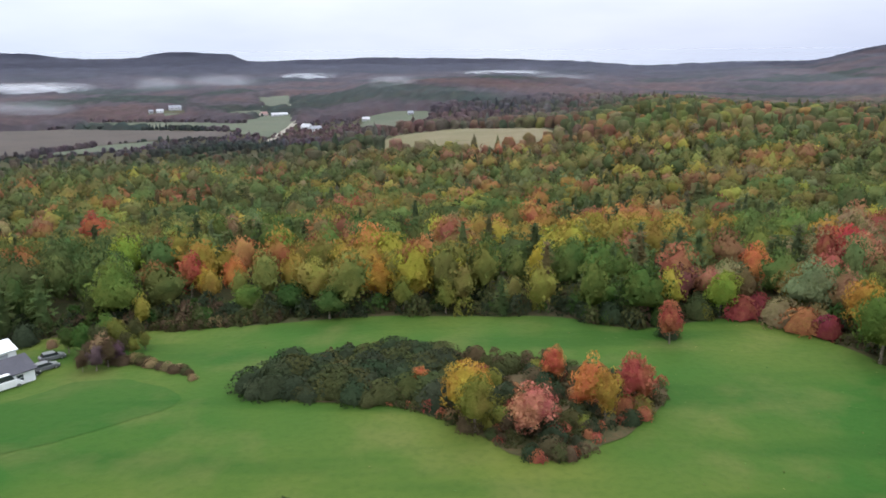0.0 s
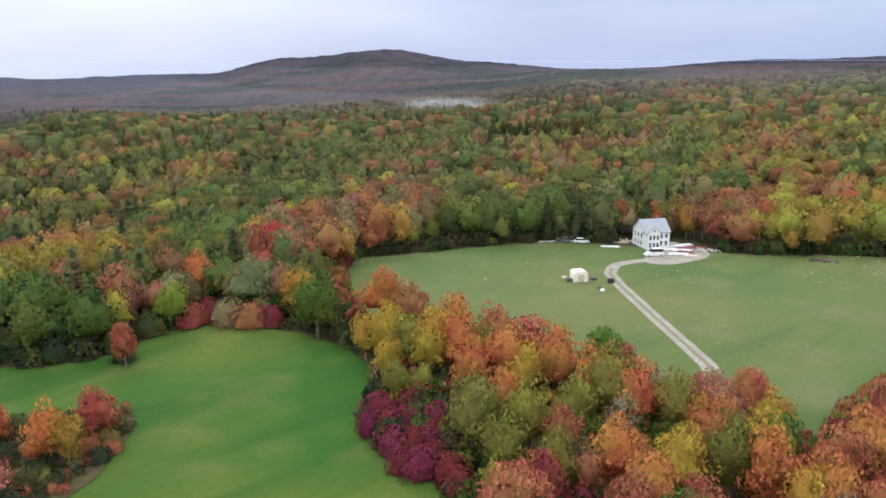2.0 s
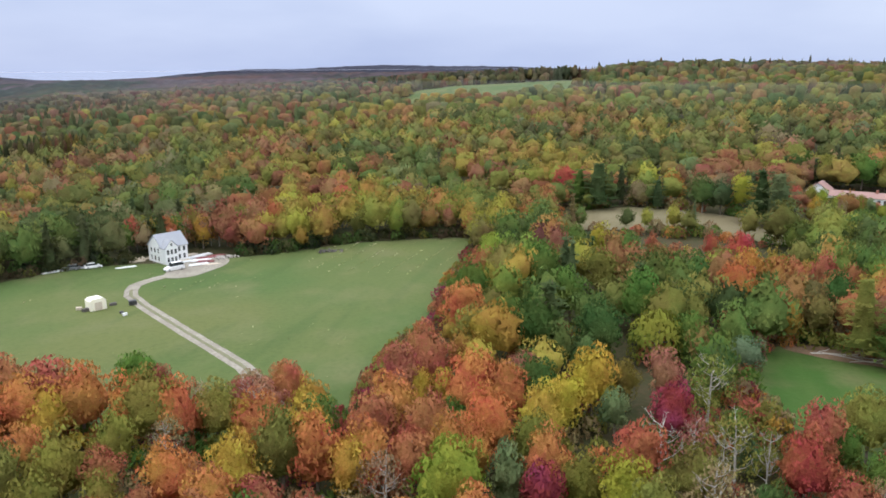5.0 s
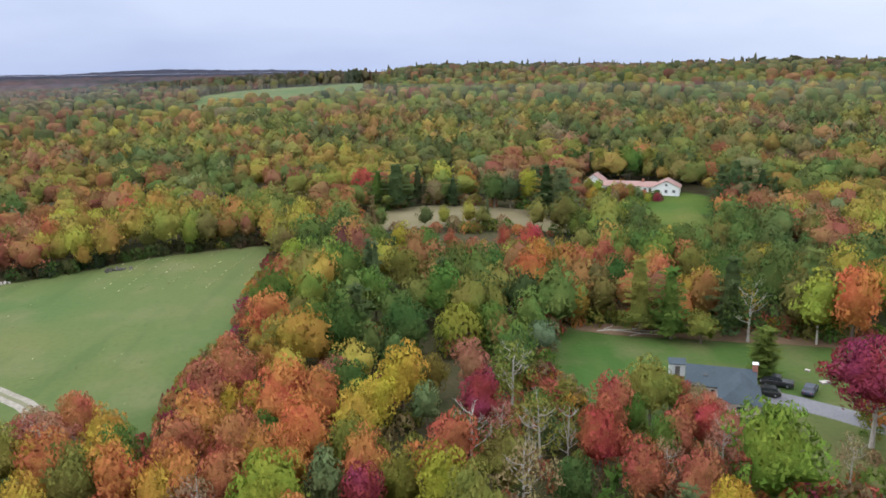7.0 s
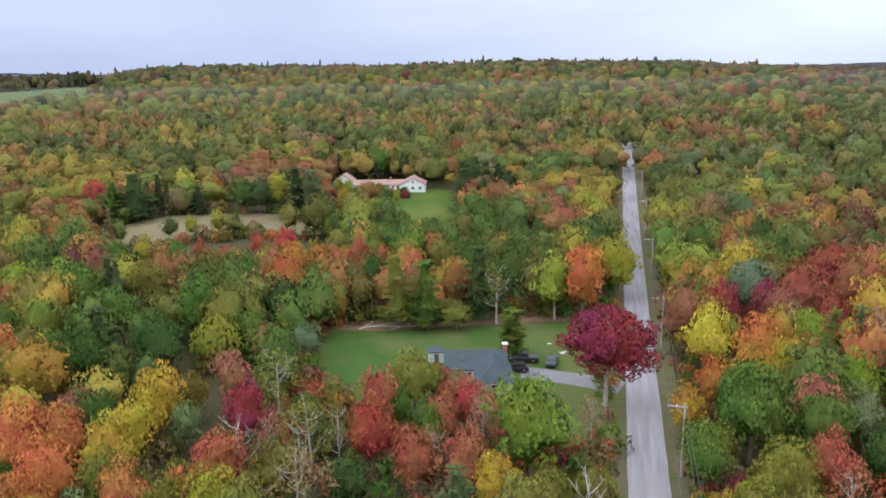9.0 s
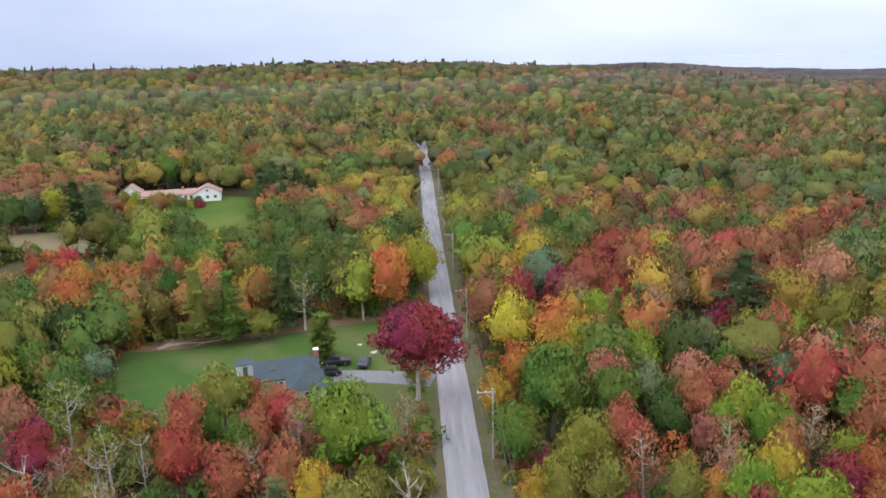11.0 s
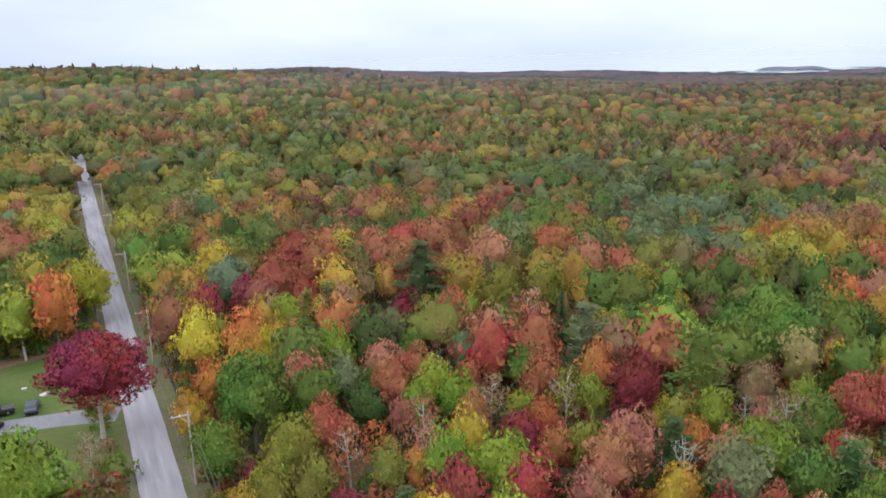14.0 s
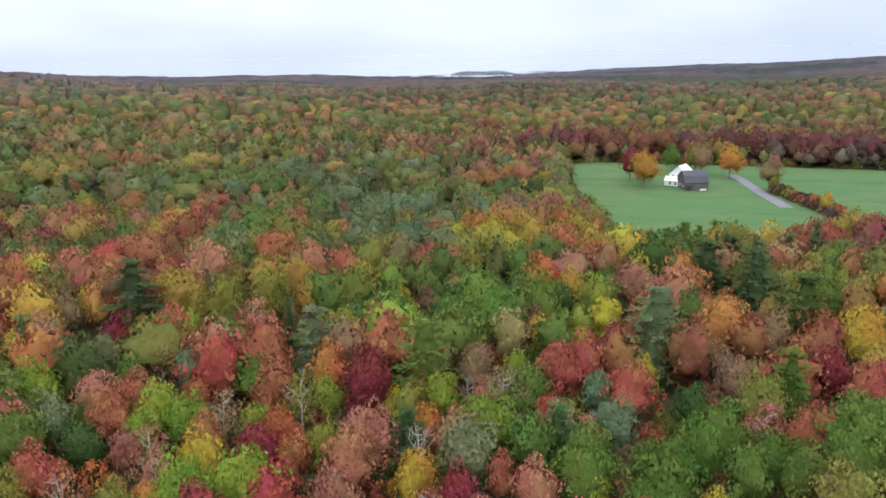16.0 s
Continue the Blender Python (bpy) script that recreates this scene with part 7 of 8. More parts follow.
undergrowth("lane_brush", lane[:, 0], lane[:, 1], dict(mauve=30, bramble=26, brown=20, olive=10, rust=8), (0.8, 1.7), rng, "brown brush along the farm lane")
for az, r, h in ((184.6, 196, 12), (185.8, 192, 13), (187.0, 199, 12), (188.0, 205, 13), (189.2, 207, 12), (190.3, 212, 13), (186.4, 186, 12), (188.8, 196, 12), (191.4, 214, 11), (181.2, 252, 13), (180.9, 262, 12)):
    tree("pine", "green", *pol(az, r), h, 1.2, "at the edge of the pasture")


def home_by_meadow():
    h = thing("ranch_house", -32.7, 140.5, 22, "low house with a dark grey roof beside the meadow", "house")
    block(h, pose(0, 0, 0), 12.0, 7.0, 2.4, 4.0, M_WHITE, M_DARK_ROOF, 0.4)
    for x in (-4, -1, 3.5):
        window(h, pose(x, -3.51, 1.4), 1.1, 1.1)
    door(h, pose(1.2, -3.52, 0), 0.95, 2.05)
    g = thing("machine_shed", -33.0, 152.5, 22, "white metal-roofed shed beside the meadow", "shed")
    block(g, pose(0, 0, 0), 10.0, 6.0, 2.8, 4.0, M_WHITE, M_METAL_ROOF, 0.3)
    door(g, pose(2.0, -3.02, 0), 3.0, 2.4, M_GREY_ROOF)


home_by_meadow()


# ---- village houses in the valley ----
def village_house(az, r, turn, w, d, eave, ridge, wall, roof, words):
    v = thing("village_house", az, r, turn, words, "house", "houses of the village")
    block(v, pose(0, 0, 0), w, d, eave, ridge, wall, roof, 0.4)
    for x in (-w * 0.3, 0, w * 0.3):
        window(v, pose(x, -d / 2 - 0.01, eave * 0.55), 1.2, 1.4)


village_house(-11.9, 1312, 4, 26, 9, 4, 6.5, M_OFF_WHITE, M_OFF_WHITE, "long white barn with a bright metal roof")
village_house(-13.0, 1335, 40, 12, 8, 5, 8, M_PALE_WALL, M_PINK_ROOF, "pale pinkish barn beside the long white barn")
village_house(-12.9, 1525, 20, 9, 7, 5, 8, M_OFF_WHITE, M_GREY_ROOF, "white village house with a pale grey roof")
village_house(-10.0, 1000, -35, 13, 8, 4.5, 8, M_OFF_WHITE, M_OFF_WHITE, "white village house with a bright metal roof")
village_house(-9.4, 970, 25, 14, 8, 4, 7, M_OFF_WHITE, M_GREY_ROOF, "white village house with a pale grey roof")
village_house(-9.7, 1200, 10, 9, 7, 4, 6.5, M_OFF_WHITE, M_GREY_ROOF, "white village house with a pale grey roof")
village_house(-8.8, 1195, -6, 13, 8, 4, 6.5, M_OFF_WHITE, M_OFF_WHITE, "white village house with a bright metal roof")
village_house(-9.2, 1225, 30, 9, 7, 4, 6.5, M_PALE_WALL, M_DARK_ROOF, "small village house with a dark roof")
village_house(-9.8, 1800, 0, 14, 8, 4, 6.5, M_OFF_WHITE, M_OFF_WHITE, "far white house above the village")
village_house(-5.7, 1090, 5, 10, 7, 4, 6.5, M_OFF_WHITE, M_OFF_WHITE, "white village house with a bright metal roof")
village_house(-2.4, 1125, -8, 8, 7, 4, 6.5, M_OFF_WHITE, M_GREY_ROOF, "white village house with a pale grey roof")
village_house(-19.0, 1560, 10, 22, 10, 5, 9, M_OFF_WHITE, M_GREY_ROOF, "pale farm building with a grey roof")
village_house(-20.0, 1490, 0, 12, 8, 4, 6.5, M_OFF_WHITE, M_OFF_WHITE, "white farm house with a bright metal roof")
village_house(-20.6, 1495, 20, 7, 6, 3.5, 5.5, M_OFF_WHITE, M_GREY_ROOF, "small white farm shed")


# ---- vehicles ----
def wheel(car, x, y, radius):
    bm = bmesh.new()
    bmesh.ops.create_cone(bm, cap_ends=True, segments=16, radius1=radius, radius2=radius, depth=0.22)
    bmesh.ops.bevel(bm, geom=[e for e in bm.edges if abs(e.verts[0].co.z - e.verts[1].co.z) < 1e-4], offset=0.04, segments=2, affect="EDGES")
    m = pose(x, y, radius, 90, 0, 0)
    w = part("wheel", turned(bm, m), M_TYRE, car)
    rim = bmesh.new()
    bmesh.ops.create_cone(rim, cap_ends=True, segments=12, radius1=radius * 0.6, radius2=radius * 0.55, depth=0.24)
    part("rim", turned(rim, m), M_RIM, w)


def car(name, az, r, turn, mat, label, L=4.5, W=1.8, belt=0.95, top=1.48, cab=(-1.55, 0.75), lift=0.3):
    """A car along x: body with rounded ends, glass cabin, roof, four wheels, lamps."""
    c = thing(name, az, r, turn, label, "car", lift=lift)
    h = L / 2
    prof = [(-h, 0.35), (-h + 0.1, 0.22), (h - 0.1, 0.22), (h, 0.4), (h - 0.03, 0.62), (h - 0.25, 0.78), (cab[1] + 0.45, belt), (cab[0] - 0.3, belt), (-h + 0.08, belt - 0.08), (-h, 0.7)]
    bm = prism(bmesh.new(), prof, -W / 2, W / 2)
    bmesh.ops.bevel(bm, geom=[e for e in bm.edges if abs(e.verts[0].co.y - e.verts[1].co.y) < 1e-4], offset=0.09, segments=3, affect="EDGES")
    part("body", bm, mat, c)
    gp = [(cab[0] - 0.28, belt - 0.03), (cab[1] + 0.42, belt - 0.03), (cab[1] - 0.25, top - 0.05), (cab[0] + 0.12, top - 0.05)]
    part("windows", prism(bmesh.new(), gp, -W / 2 + 0.14, W / 2 - 0.14), M_GLASS, c, "dark tinted car windows")
    rp = [(cab[0] + 0.05, top - 0.07), (cab[1] - 0.2, top - 0.07), (cab[1] - 0.42, top), (cab[0] + 0.25, top)]
    part("roof", prism(bmesh.new(), rp, -W / 2 + 0.17, W / 2 - 0.17), mat, c)
    for x in (-h * 0.62, h * 0.64):
        for y in (-W / 2 + 0.08, W / 2 - 0.08):
            wheel(c, x, y, 0.32)
    for y in (-W / 2 + 0.3, W / 2 - 0.3):
        part("headlight", boxed(h - 0.14, y - 0.16, 0.58, h - 0.02, y + 0.16, 0.72, bevel=0.02), M_TRIM, c)
        part("tail_light", boxed(-h - 0.01, y - 0.14, 0.62, -h + 0.08, y + 0.14, 0.8, bevel=0.02), M_RED_PAINT, c)
    return c


NAVY, BLACKP, SILVER, WHITEP = paint("navy_paint", (0.035, 0.04, 0.07)), paint("black_paint", (0.02, 0.02, 0.023)), paint("grey_paint", (0.13, 0.135, 0.14)), paint("white_paint", (0.75, 0.75, 0.75))
car("car", 118.8, 130.5, 80, NAVY, "dark blue hatchback parked on the cottage drive")
car("car", 115.9, 126.5, 185, BLACKP, "black car parked beside the cottage wall")
car("pickup_truck", 116.6, 131.5, 178, BLACKP, "black pickup truck parked behind the cottage", 5.2, 1.9, 1.05, 1.7, (-0.6, 0.9))
car("van", 56.9, 213.5, 205, WHITEP, "white van parked before the white house", 5.4, 2.0, 1.3, 2.2, (-2.2, 0.9), 0.1)
car("car", -29.2, 144.5, 20, SILVER, "grey car parked on the grass by the meadow", lift=0.12)
car("car", -28.7, 150, 10, SILVER, "grey car parked on the grass by the meadow", lift=0.12)
car("suv", -30.5, 142, 18, BLACKP, "black estate car with a white roof load", 4.8, 1.9, 1.05, 1.75, (-1.9, 0.9), 0.12)
car("motorhome", -31.8, 138, 20, WHITEP, "white camper van with dark windows by the meadow", 5.6, 2.2, 1.5, 2.5, (-2.4, 1.0), 0.12)
car("car", 50.2, 224, 170, SILVER, "grey car parked at the far edge of the hay field", lift=0.12)
car("car", 51.6, 223.5, 8, WHITEP, "white car parked at the far edge of the hay field", lift=0.12)

# ---- utility poles and their wires ----
POLE_S = (45, 94, 143, 192, 241, 290)
POLE_TOP = 10.2


def utility_pole():
    p = new("utility_pole")
    v, f = tube([(0, 0, -0.8), (0, 0, 3), (0, 0, 7), (0, 0, POLE_TOP)], [0.17, 0.155, 0.135, 0.11], 10)
    me = bpy.data.meshes.new("pole"); me.from_pydata([tuple(q) for q in v], [], f); me.materials.append(M_POLE)
    o = new("pole", me); o.parent = p
    part("crossarm", boxed(-2.1, -0.07, POLE_TOP - 0.45, 0.35, 0.07, POLE_TOP - 0.28, bevel=0.015), M_POLE, p)
    v, f = tube([(0, 0, POLE_TOP - 1.5), (-1.15, 0, POLE_TOP - 0.42)], [0.045, 0.045], 6)
    me = bpy.data.meshes.new("brace"); me.from_pydata([tuple(q) for q in v], [], f); me.materials.append(M_POLE)
    o = new("brace", me); o.parent = p
    for x in (-1.95, -1.0, 0.0):
        bm = bmesh.new()
        bmesh.ops.create_cone(bm, cap_ends=True, segments=8, radius1=0.07, radius2=0.04, depth=0.22)
        part("insulator", turned(bm, pose(x, 0, POLE_TOP - 0.17 if x < 0 else POLE_TOP + 0.1)), M_TRIM, p)
    return tagged(p, "weathered wooden utility pole with one braced crossarm", "utility pole", "poles along the road")


poles = []
first = utility_pole()
for k, s in enumerate(POLE_S):
    x, y = road_point(s, 4.1)
    m = pose(x, y, gz(x, y), 0, 0, -ROAD_DIR)
    if k == 0:
        first.matrix_basis = m
    else:
        copy_thing(first, m)
    poles.append((x, y, gz(x, y)))
ca, sa = math.cos(radians(-ROAD_DIR)), math.sin(radians(-ROAD_DIR))
for off, zo in ((-1.95, -0.05), (0.0, 0.2), (0.0, -2.2)):
    for k in range(len(poles) - 1):
        a, b = poles[k], poles[k + 1]
        path = []
        for i in range(9):
            u = i / 8
            path.append((a[0] + (b[0] - a[0]) * u + ca * off, a[1] + (b[1] - a[1]) * u + sa * off, a[2] + (b[2] - a[2]) * u + POLE_TOP + zo - 3.2 * u * (1 - u)))
        v, f = tube(path, [0.028] * 9, 5)
        tagged(mesh_object("wire", v, f, M_WIRE), "dark sagging utility wire between the poles", "wire", "wires along the road")

# ---- things in the yards ----
tree("grand", "ruby", *pol(122.95, 114.0), 16.2, 1.0, "over the cottage drive")
tree("cedar", "green", *pol(115.6, 134), 9.6, 1.9)
for k, (az, r, a, L, g) in enumerate(((105.2, 153.5, 20, 9, 0.22), (106.2, 152.5, -8, 10, 0.2), (107.0, 152.0, 35, 6, 0.16), (104.4, 154.5, 60, 5, 0.15), (106.6, 154.0, 5, 8, 0.17))):
    lg = thing("fallen_log", az, r, a, "pale fallen log at the edge of the yard", "log", "fallen logs")
    v, f = tube([(-L / 2, 0, g), (-L / 6, 0.15, g * 1.1), (L / 5, -0.1, g * 1.0), (L / 2, 0.2, g * 1.4)], [g, g * 0.95, g * 0.8, g * 0.5], 8)
    me = bpy.data.meshes.new("log_body"); me.from_pydata([tuple(q) for q in v], [], f); me.materials.append(M_BARK_PALE)
    o = new("log_body", me); o.parent = lg
tent = thing("canvas_shelter", 51.5, 184, 20, "cream canvas shelter standing in the hay field", "shelter")
part("canvas", prism(bmesh.new(), [(-1.8, 0.0), (1.8, 0.0), (1.8, 2.3), (1.2, 2.8), (-1.2, 2.8), (-1.8, 2.3)], -1.5, 1.5), M_TARP, tent)
part("flap", boxed(-0.8, -1.56, 0, 0.8, -1.5, 2.0), M_LUMBER, tent)


def clutter(name, az, r, turn, size, mat, label, category):
    w, d, h = size
    t = thing(name, az, r, turn, label, category)
    bm = boxed(-w / 2, -d / 2, -0.1, w / 2, d / 2, h, bevel=min(size) * 0.12)
    part("body", bm, mat, t)
    part("lid", boxed(-w / 2 - 0.04, -d / 2 - 0.04, h + 0.01, w / 2 + 0.04, d / 2 + 0.04, h + 0.08, bevel=0.02), mat, t)
    return t


clutter("bin", 53.9, 184, 10, (1.6, 1.2, 1.1), M_BLACK, "black bin standing in the hay field", "bin")
clutter("crate", 50.8, 183, 30, (1.4, 1.0, 0.7), M_BARNWOOD, "weathered crate beside the canvas shelter", "crate")
clutter("crate", 50.4, 185, -20, (1.1, 0.9, 0.6), M_LUMBER, "pale crate beside the canvas shelter", "crate")
clutter("crate", 52.6, 185.5, 15, (1.5, 0.8, 0.6), M_BARNWOOD, "weathered crate beside the canvas shelter", "crate")
clutter("cooler", 53.3, 176, 25, (0.9, 0.6, 0.6), M_WHITE, "white cooler lying on the hay field", "cooler")
clutter("crate", 53.1, 178, -12, (0.8, 0.6, 0.5), M_BLACK, "black box lying on the hay field", "crate")


clutter("box", 101.7, 251, 10, (0.9, 0.9, 1.1), M_WHITE, "small white box at the edge of the dry clearing", "box")
clutter("tarp_bundle", 119.7, 136.5, 35, (1.7, 1.0, 0.3), M_STONE, "pale tarpaulin bundle lying on the cottage lawn", "tarpaulin")
clutter("tarp_bundle", 118.5, 141, -15, (0.8, 0.6, 0.3), M_STONE, "small pale bundle lying on the cottage lawn", "tarpaulin")
BOARDS = {}


def stack(az, r, turn, n, L, mat, label, category="lumber"):
    s = thing("board_stack", az, r, turn, label, category)
    rg = random.Random(int(r * 10 + az))
    if (mat.name, L) not in BOARDS:
        me = bpy.data.meshes.new("board")
        bm = boxed(-L / 2, -0.14, 0, L / 2, 0.14, 0.1)
        bm.to_mesh(me); bm.free(); me.materials.append(mat)
        BOARDS[(mat.name, L)] = me
    for k in range(n):
        o = new("board", BOARDS[(mat.name, L)])
        o.parent = s
        o.location = (rg.uniform(-0.5, 0.5), (k % 5 - 2) * 0.34 + rg.uniform(-0.05, 0.05), 0.115 * (k // 5))
        o.rotation_euler = (0, 0, rg.uniform(-0.05, 0.05))


stack(57.9, 229, 30, 20, 5, M_LUMBER, "stack of pale boards beside the white house")
stack(58.3, 226, 22, 20, 6, M_METAL_ROOF, "stack of pale grey boards beside the white house")
stack(58.9, 228, 35, 20, 5, M_WHITE, "stack of white boards beside the white house")
stack(58.1, 222.5, 25, 15, 6, M_METAL_ROOF, "stack of white panels beside the white house")
stack(58.8, 222, 18, 20, 5, M_WHITE, "stack of white boards beside the white house")
stack(58.6, 217.5, 15, 15, 5, M_WHITE, "stack of white boards on the gravel apron")
stack(59.3, 224, 12, 25, 6, M_RED_PAINT, "stack of dark red boards near the house")
stack(59.1, 220, -10, 20, 4, M_RED_PAINT, "stack of dark red boards near the house")
stack(59.9, 226, 20, 20, 4, M_RED_PAINT, "stack of dark red boards near the house")
stack(59.5, 217, 10, 10, 4, M_LUMBER, "stack of pale boards on the gravel apron")
stack(53.7, 221, 8, 10, 5, M_WHITE, "stack of white boards by the house")
stack(54.4, 227, 12, 15, 4, M_LUMBER, "stack of pale boards by the house")
stack(49.6, 224.5, 5, 15, 5, M_WHITE, "stack of white boards at the field edge")
stack(50.9, 225, -8, 15, 5, M_METAL_ROOF, "stack of pale panels at the field edge")
stack(48.8, 224, 20, 10, 3, M_WHITE, "stack of white boards at the field edge")


STONES = {}


def rubble(az, r, n, mat, label):
    p = thing("stone_pile", az, r, 0, label, "stone pile")
    rg = random.Random(n)
    if mat.name not in STONES:
        me = bpy.data.meshes.new("stone")
        bm = bmesh.new()
        bmesh.ops.create_icosphere(bm, subdivisions=1, radius=1)
        for v in bm.verts:
            v.co *= rg.uniform(0.8, 1.15)
        bm.to_mesh(me); bm.free(); me.materials.append(mat)
        STONES[mat.name] = me
    for k in range(n):
        o = new("stone", STONES[mat.name])
        o.parent = p
        o.location = (rg.gauss(0, 1.6), rg.gauss(0, 1.0), rg.uniform(0.1, 0.5))
        o.rotation_euler = (rg.uniform(0, 1.5), rg.uniform(0, 1.5), rg.uniform(0, 6.2))
        o.scale = (rg.uniform(0.3, 0.7), rg.uniform(0.25, 0.5), rg.uniform(0.2, 0.4))


rubble(60.4, 223, 40, M_STONE, "pile of pale stones and earth near the house")
rubble(55.0, 229, 20, M_LUMBER, "pile of tan earth behind the white house")
rubble(68.3, 221, 24, M_BARNWOOD, "low dark brush pile on the hay field")

# hedgerows between the valley fields
hl = []
for (a0, r0), (a1, r1), n in (((-27, 1195), (-25.9, 1212), 12), ((-25.9, 1212), (-21.3, 1140), 60), ((-21.3, 1140), (-15.5, 1020), 50), ((-24.5, 1352), (-14.3, 1135), 80), ((-28.2, 752), (-24.3, 838), 34), ((-20.6, 700), (-9, 770), 120), ((-20.6, 740), (-13.5, 790), 80), ((-9.0, 1240), (-7, 1190), 22), ((-13.2, 1310), (-15.6, 1265), 14), ((-0.8, 1060), (-4.2, 945), 22)):
    for k in range(n):
        hl.append(pol(a0 + (a1 - a0) * (k + float(rng.uniform(-0.6, 0.6))) / n, r0 + (r1 - r0) * k / n + float(rng.uniform(-5, 5))))
hl = np.array(hl)
woods("valley_hedges", hl[:, 0], hl[:, 1], far, rng, "dark hedgerow trees between the valley fields", (0.35, 0.7), 1.3, M_HILL)

# ---- the sea and an island ----


def water_build(n, l, b):
    b.inputs["Base Color"].default_value = (0.22, 0.26, 0.30, 1)
    b.inputs["Roughness"].default_value = 0.12
    bump_node(n, l, b, noise_node(n, l, 0.05, 4), 0.15, 0.4)


M_SEA = material("grey_sea", water_build, 0.12)
# distance haze is painted into the island's base colour, lighter and bluish
M_FAR = mottled("hazed_island_woods", (0.10, 0.11, 0.125), (0.11, 0.12, 0.135), (0.09, 0.10, 0.115), 0.01, 0.05, 0.95, 0.3, 1.0)


def sea():
    v, f = [], []
    for k in range(61):
        a = radians(140 + k)
        v += [(math.sin(a) * 3000, math.cos(a) * 3000, -56), (math.sin(a) * 4875, math.cos(a) * 4875, -56)]
        if k:
            f.append((2 * k - 2, 2 * k - 1, 2 * k + 1, 2 * k))
    tagged(mesh_object("sea", v, f, M_SEA), "pale grey sea along the horizon", "sea", kind="structure")
    v, f = [], []
    for k in range(25):
        u = k / 24
        a = radians(171.0 + 4.6 * u)
        h = -56 + 24 * max(0.0, math.sin(math.pi * u))**0.6 * (0.82 + 0.18 * math.sin(u * 9))
        v += [(math.sin(a) * 4520, math.cos(a) * 4520, -57), (math.sin(a) * 4600, math.cos(a) * 4600, h), (math.sin(a) * 4720, math.cos(a) * 4720, -57)]
        if k:
            b = 3 * k
            f += [(b - 3, b, b + 1, b - 2), (b - 2, b + 1, b + 2, b - 1)]
    tagged(mesh_object("island", v, f, M_FAR), "low wooded island on the horizon", "island", kind="structure")


sea()

# ---- mist ----


def mist_material(name, strength, inner, outer, noise_scale, ring, shade):
    m = bpy.data.materials.new(name)
    m.use_nodes = True
    n, l = m.node_tree.nodes, m.node_tree.links
    n.clear()
    out, mx, tr, df = n.new("ShaderNodeOutputMaterial"), n.new("ShaderNodeMixShader"), n.new("ShaderNodeBsdfTransparent"), n.new("ShaderNodeMixShader")
    up, down = n.new("ShaderNodeBsdfDiffuse"), n.new("ShaderNodeBsdfTranslucent")
    up.inputs[0].default_value = down.inputs[0].default_value = (*shade, 1)
    l.new(up.outputs[0], df.inputs[1]); l.new(down.outputs[0], df.inputs[2])
    co = n.new("ShaderNodeTexCoord")
    ln = n.new("ShaderNodeVectorMath"); ln.operation = "LENGTH"
    mr = n.new("ShaderNodeMapRange"); mr.interpolation_type = "SMOOTHSTEP"
    mr.inputs["From Min"].default_value, mr.inputs["From Max"].default_value = inner, outer
    mr.inputs["To Min"].default_value, mr.inputs["To Max"].default_value = (0.0, 1.0) if ring else (1.0, 0.0)
    nz = n.new("ShaderNodeTexNoise"); nz.inputs["Scale"].default_value, nz.inputs["Detail"].default_value = noise_scale, 5
    cr = n.new("ShaderNodeMapRange")
    cr.inputs["From Min"].default_value, cr.inputs["From Max"].default_value = 0.3, 0.72
    cr.inputs["To Min"].default_value = 0.55 if ring else 0.0
    a, b = n.new("ShaderNodeMath"), n.new("ShaderNodeMath")
    a.operation = b.operation = "MULTIPLY"
    b.inputs[1].default_value = strength
    l.new(co.outputs["Object"], ln.inputs[0]); l.new(ln.outputs["Value"], mr.inputs["Value"]); l.new(co.outputs["Object"], nz.inputs["Vector"])
    l.new(nz.outputs["Fac"], cr.inputs["Value"]); l.new(mr.outputs[0], a.inputs[0]); l.new(cr.outputs[0], a.inputs[1]); l.new(a.outputs[0], b.inputs[0])
    l.new(b.outputs[0], mx.inputs[0]); l.new(tr.outputs[0], mx.inputs[1]); l.new(df.outputs[0], mx.inputs[2]); l.new(mx.outputs[0], out.inputs[0])
    return m


def disc(name, r0, r1, z, mat, sides=96):
    v, f = [], []
    for k in range(sides):
        a = 2 * math.pi * k / sides
        v += [(math.cos(a) * r0, math.sin(a) * r0, 0), (math.cos(a) * r1, math.sin(a) * r1, 0)]
    for k in range(sides):
        i, j = 2 * k, 2 * ((k + 1) % sides)
        f.append((i, i + 1, j + 1, j))
    ob = mesh_object(name, v, f, mat)
    ob.location.z = z
    return ob


# flat translucent discs stand in for aerial haze; the highest pales the far ridge
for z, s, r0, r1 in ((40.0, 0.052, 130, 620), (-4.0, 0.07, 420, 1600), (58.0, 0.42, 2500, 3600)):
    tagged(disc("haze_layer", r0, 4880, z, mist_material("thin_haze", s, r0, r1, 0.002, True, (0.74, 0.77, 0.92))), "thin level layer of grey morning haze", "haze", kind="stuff")


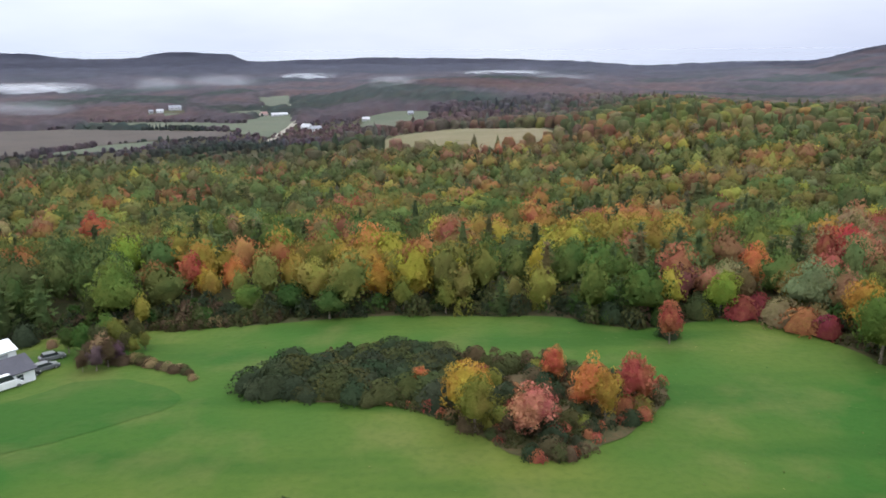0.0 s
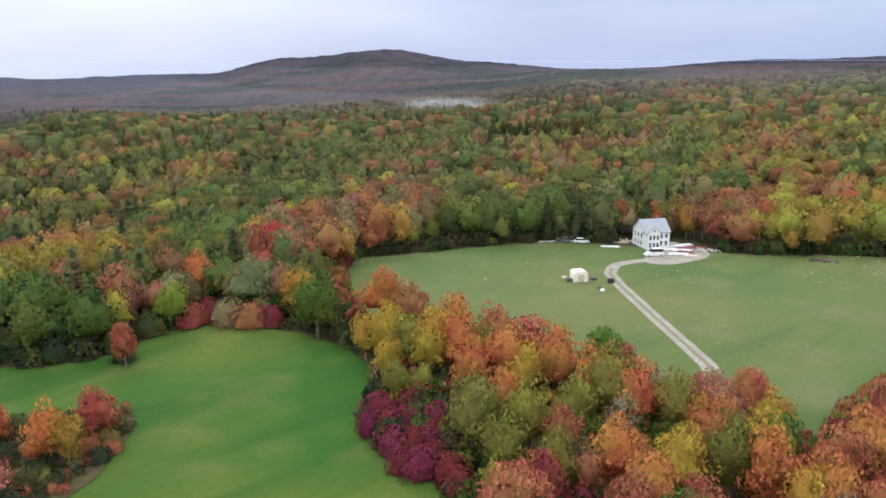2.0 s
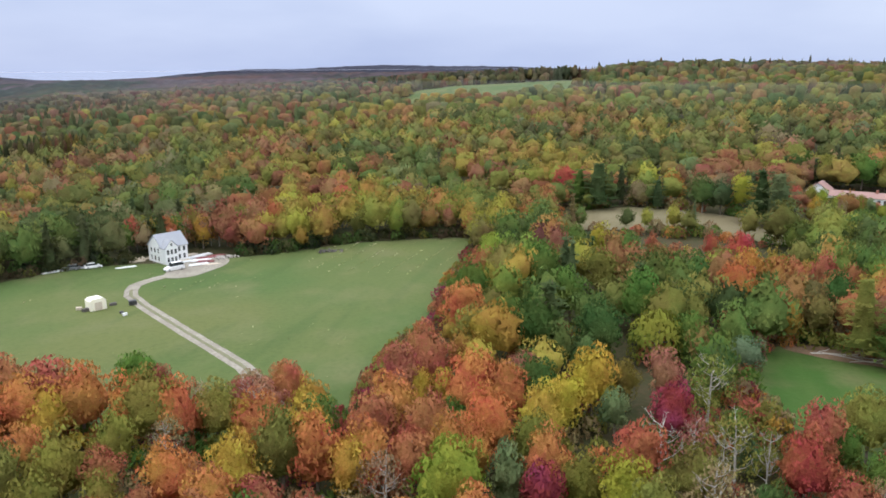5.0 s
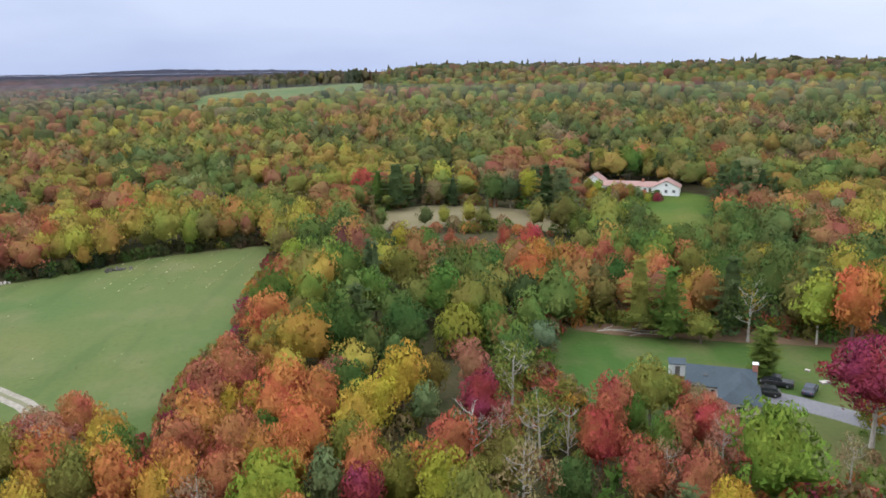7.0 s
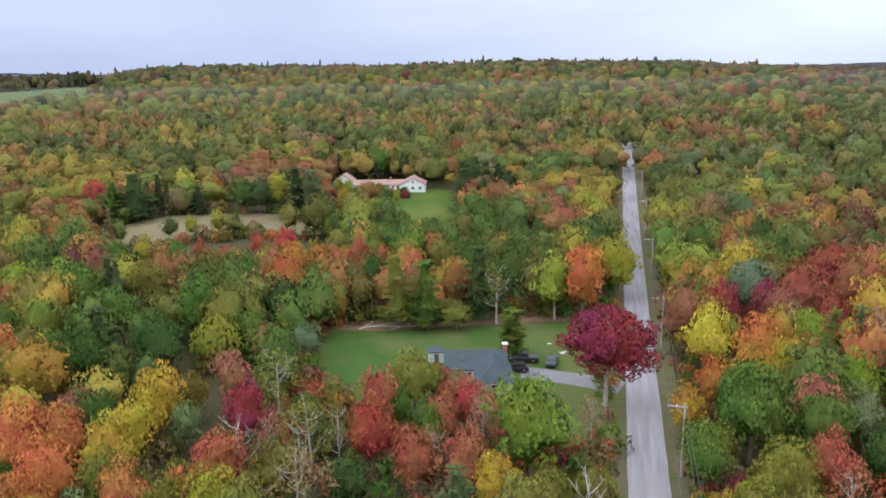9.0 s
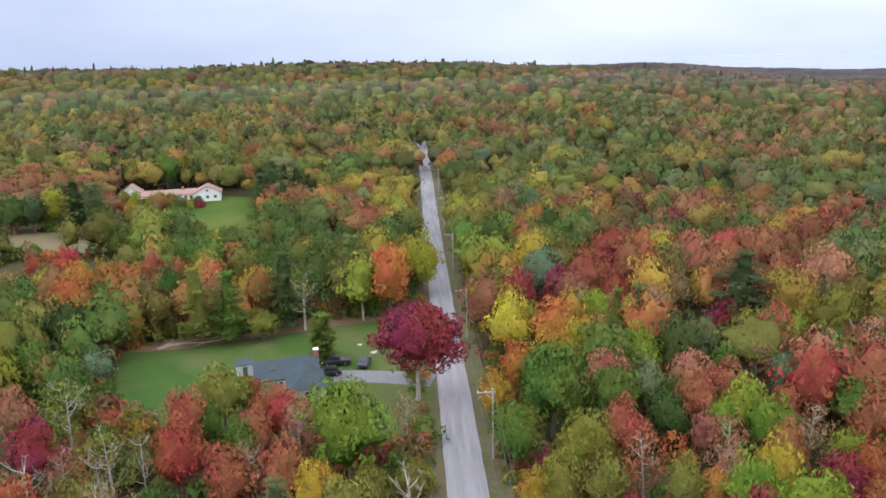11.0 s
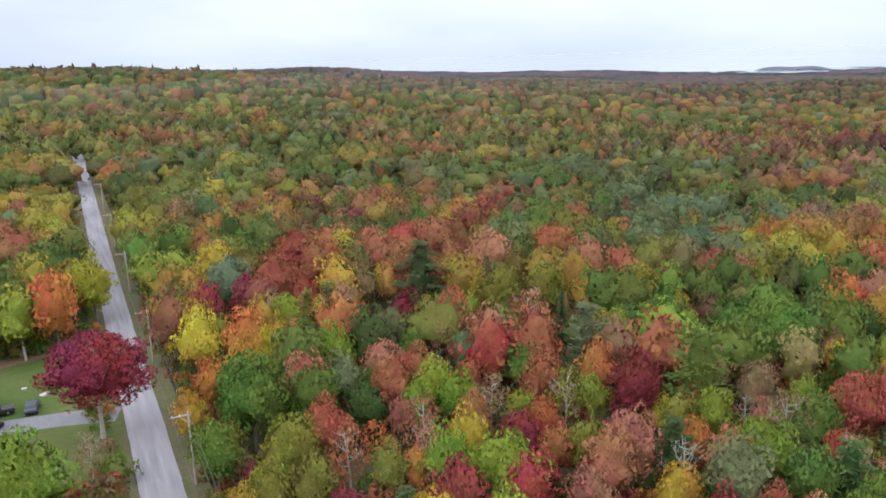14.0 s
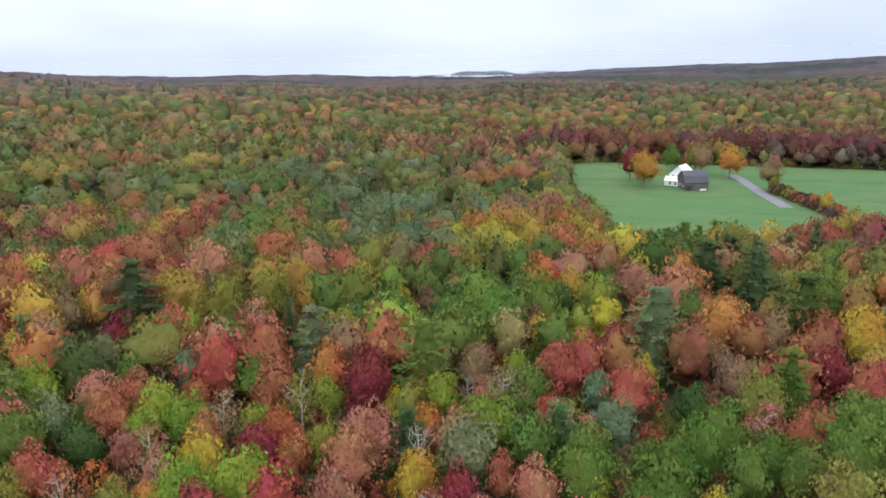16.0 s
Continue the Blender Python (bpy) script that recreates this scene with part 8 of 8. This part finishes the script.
def mound_material(name, strength):
    """Mist of a low bank, thinning out to its ends, its crest and in drifts."""
    m = bpy.data.materials.new(name)
    m.use_nodes = True
    n, l = m.node_tree.nodes, m.node_tree.links
    n.clear()
    out, mx, tr, df = n.new("ShaderNodeOutputMaterial"), n.new("ShaderNodeMixShader"), n.new("ShaderNodeBsdfTransparent"), n.new("ShaderNodeMixShader")
    up, down = n.new("ShaderNodeBsdfDiffuse"), n.new("ShaderNodeBsdfTranslucent")
    up.inputs[0].default_value = down.inputs[0].default_value = (0.84, 0.86, 0.90, 1)
    l.new(up.outputs[0], df.inputs[1]); l.new(down.outputs[0], df.inputs[2])
    co, sep = n.new("ShaderNodeTexCoord"), n.new("ShaderNodeSeparateXYZ")
    l.new(co.outputs["Object"], sep.inputs[0])
    ends = n.new("ShaderNodeMath"); ends.operation = "ABSOLUTE"
    l.new(sep.outputs["X"], ends.inputs[0])
    fades = []
    for src, a, b in ((ends.outputs[0], 0.25, 0.95), (sep.outputs["Z"], 0.35, 0.98)):
        r = n.new("ShaderNodeMapRange"); r.interpolation_type = "SMOOTHSTEP"
        r.inputs["From Min"].default_value, r.inputs["From Max"].default_value = a, b
        r.inputs["To Min"].default_value, r.inputs["To Max"].default_value = 1.0, 0.0
        l.new(src, r.inputs["Value"]); fades.append(r.outputs[0])
    drift = n.new("ShaderNodeMapRange")
    drift.inputs["From Min"].default_value, drift.inputs["From Max"].default_value = 0.32, 0.66
    drift.inputs["To Min"].default_value = 0.15
    l.new(noise_node(n, l, 2.4, 4), drift.inputs["Value"]); fades.append(drift.outputs[0])
    f = fades[0]
    for g in fades[1:]:
        k = n.new("ShaderNodeMath"); k.operation = "MULTIPLY"
        l.new(f, k.inputs[0]); l.new(g, k.inputs[1]); f = k.outputs[0]
    k = n.new("ShaderNodeMath"); k.operation, k.inputs[1].default_value = "MULTIPLY", strength
    l.new(f, k.inputs[0]); l.new(k.outputs[0], mx.inputs[0])
    l.new(tr.outputs[0], mx.inputs[1]); l.new(df.outputs[0], mx.inputs[2]); l.new(mx.outputs[0], out.inputs[0])
    return m


THIN, SOFT, THICK = mound_material("thin_mist", 0.22), mound_material("soft_mist", 0.32), mound_material("thick_mist", 0.8)
for az, r, deep, wide, high, fog in ((-28.5, 2350, 90, 230, 30, THICK), (-34.0, 2350, 90, 230, 30, THICK), (-19.8, 2300, 80, 90, 44, THIN), (-15.6, 2350, 80, 130, 42, THIN), (-28.6, 1480, 50, 110, 26, THIN),
                                     (-9.8, 2900, 120, 130, 18, THICK), (4.4, 2900, 120, 210, 14, THICK), (-3.6, 1420, 50, 60, 20, THIN), (8.5, 2300, 90, 120, 22, THIN), (41.6, 900, 36, 76, 17, SOFT)):
    x, y = pol(az, r)
    v, f = ico(3)
    ob = mesh_object("mist_bank", v, f, fog)
    ob.data.polygons.foreach_set("use_smooth", np.ones(len(f), bool))
    ob.location = (x, y, gz(x, y) + 6)
    ob.scale = (wide, deep, high)
    ob.rotation_euler = (0, 0, radians(-az))
    tagged(ob, "pale mist bank lying over the valley woods", "mist", "mist banks", kind="stuff")
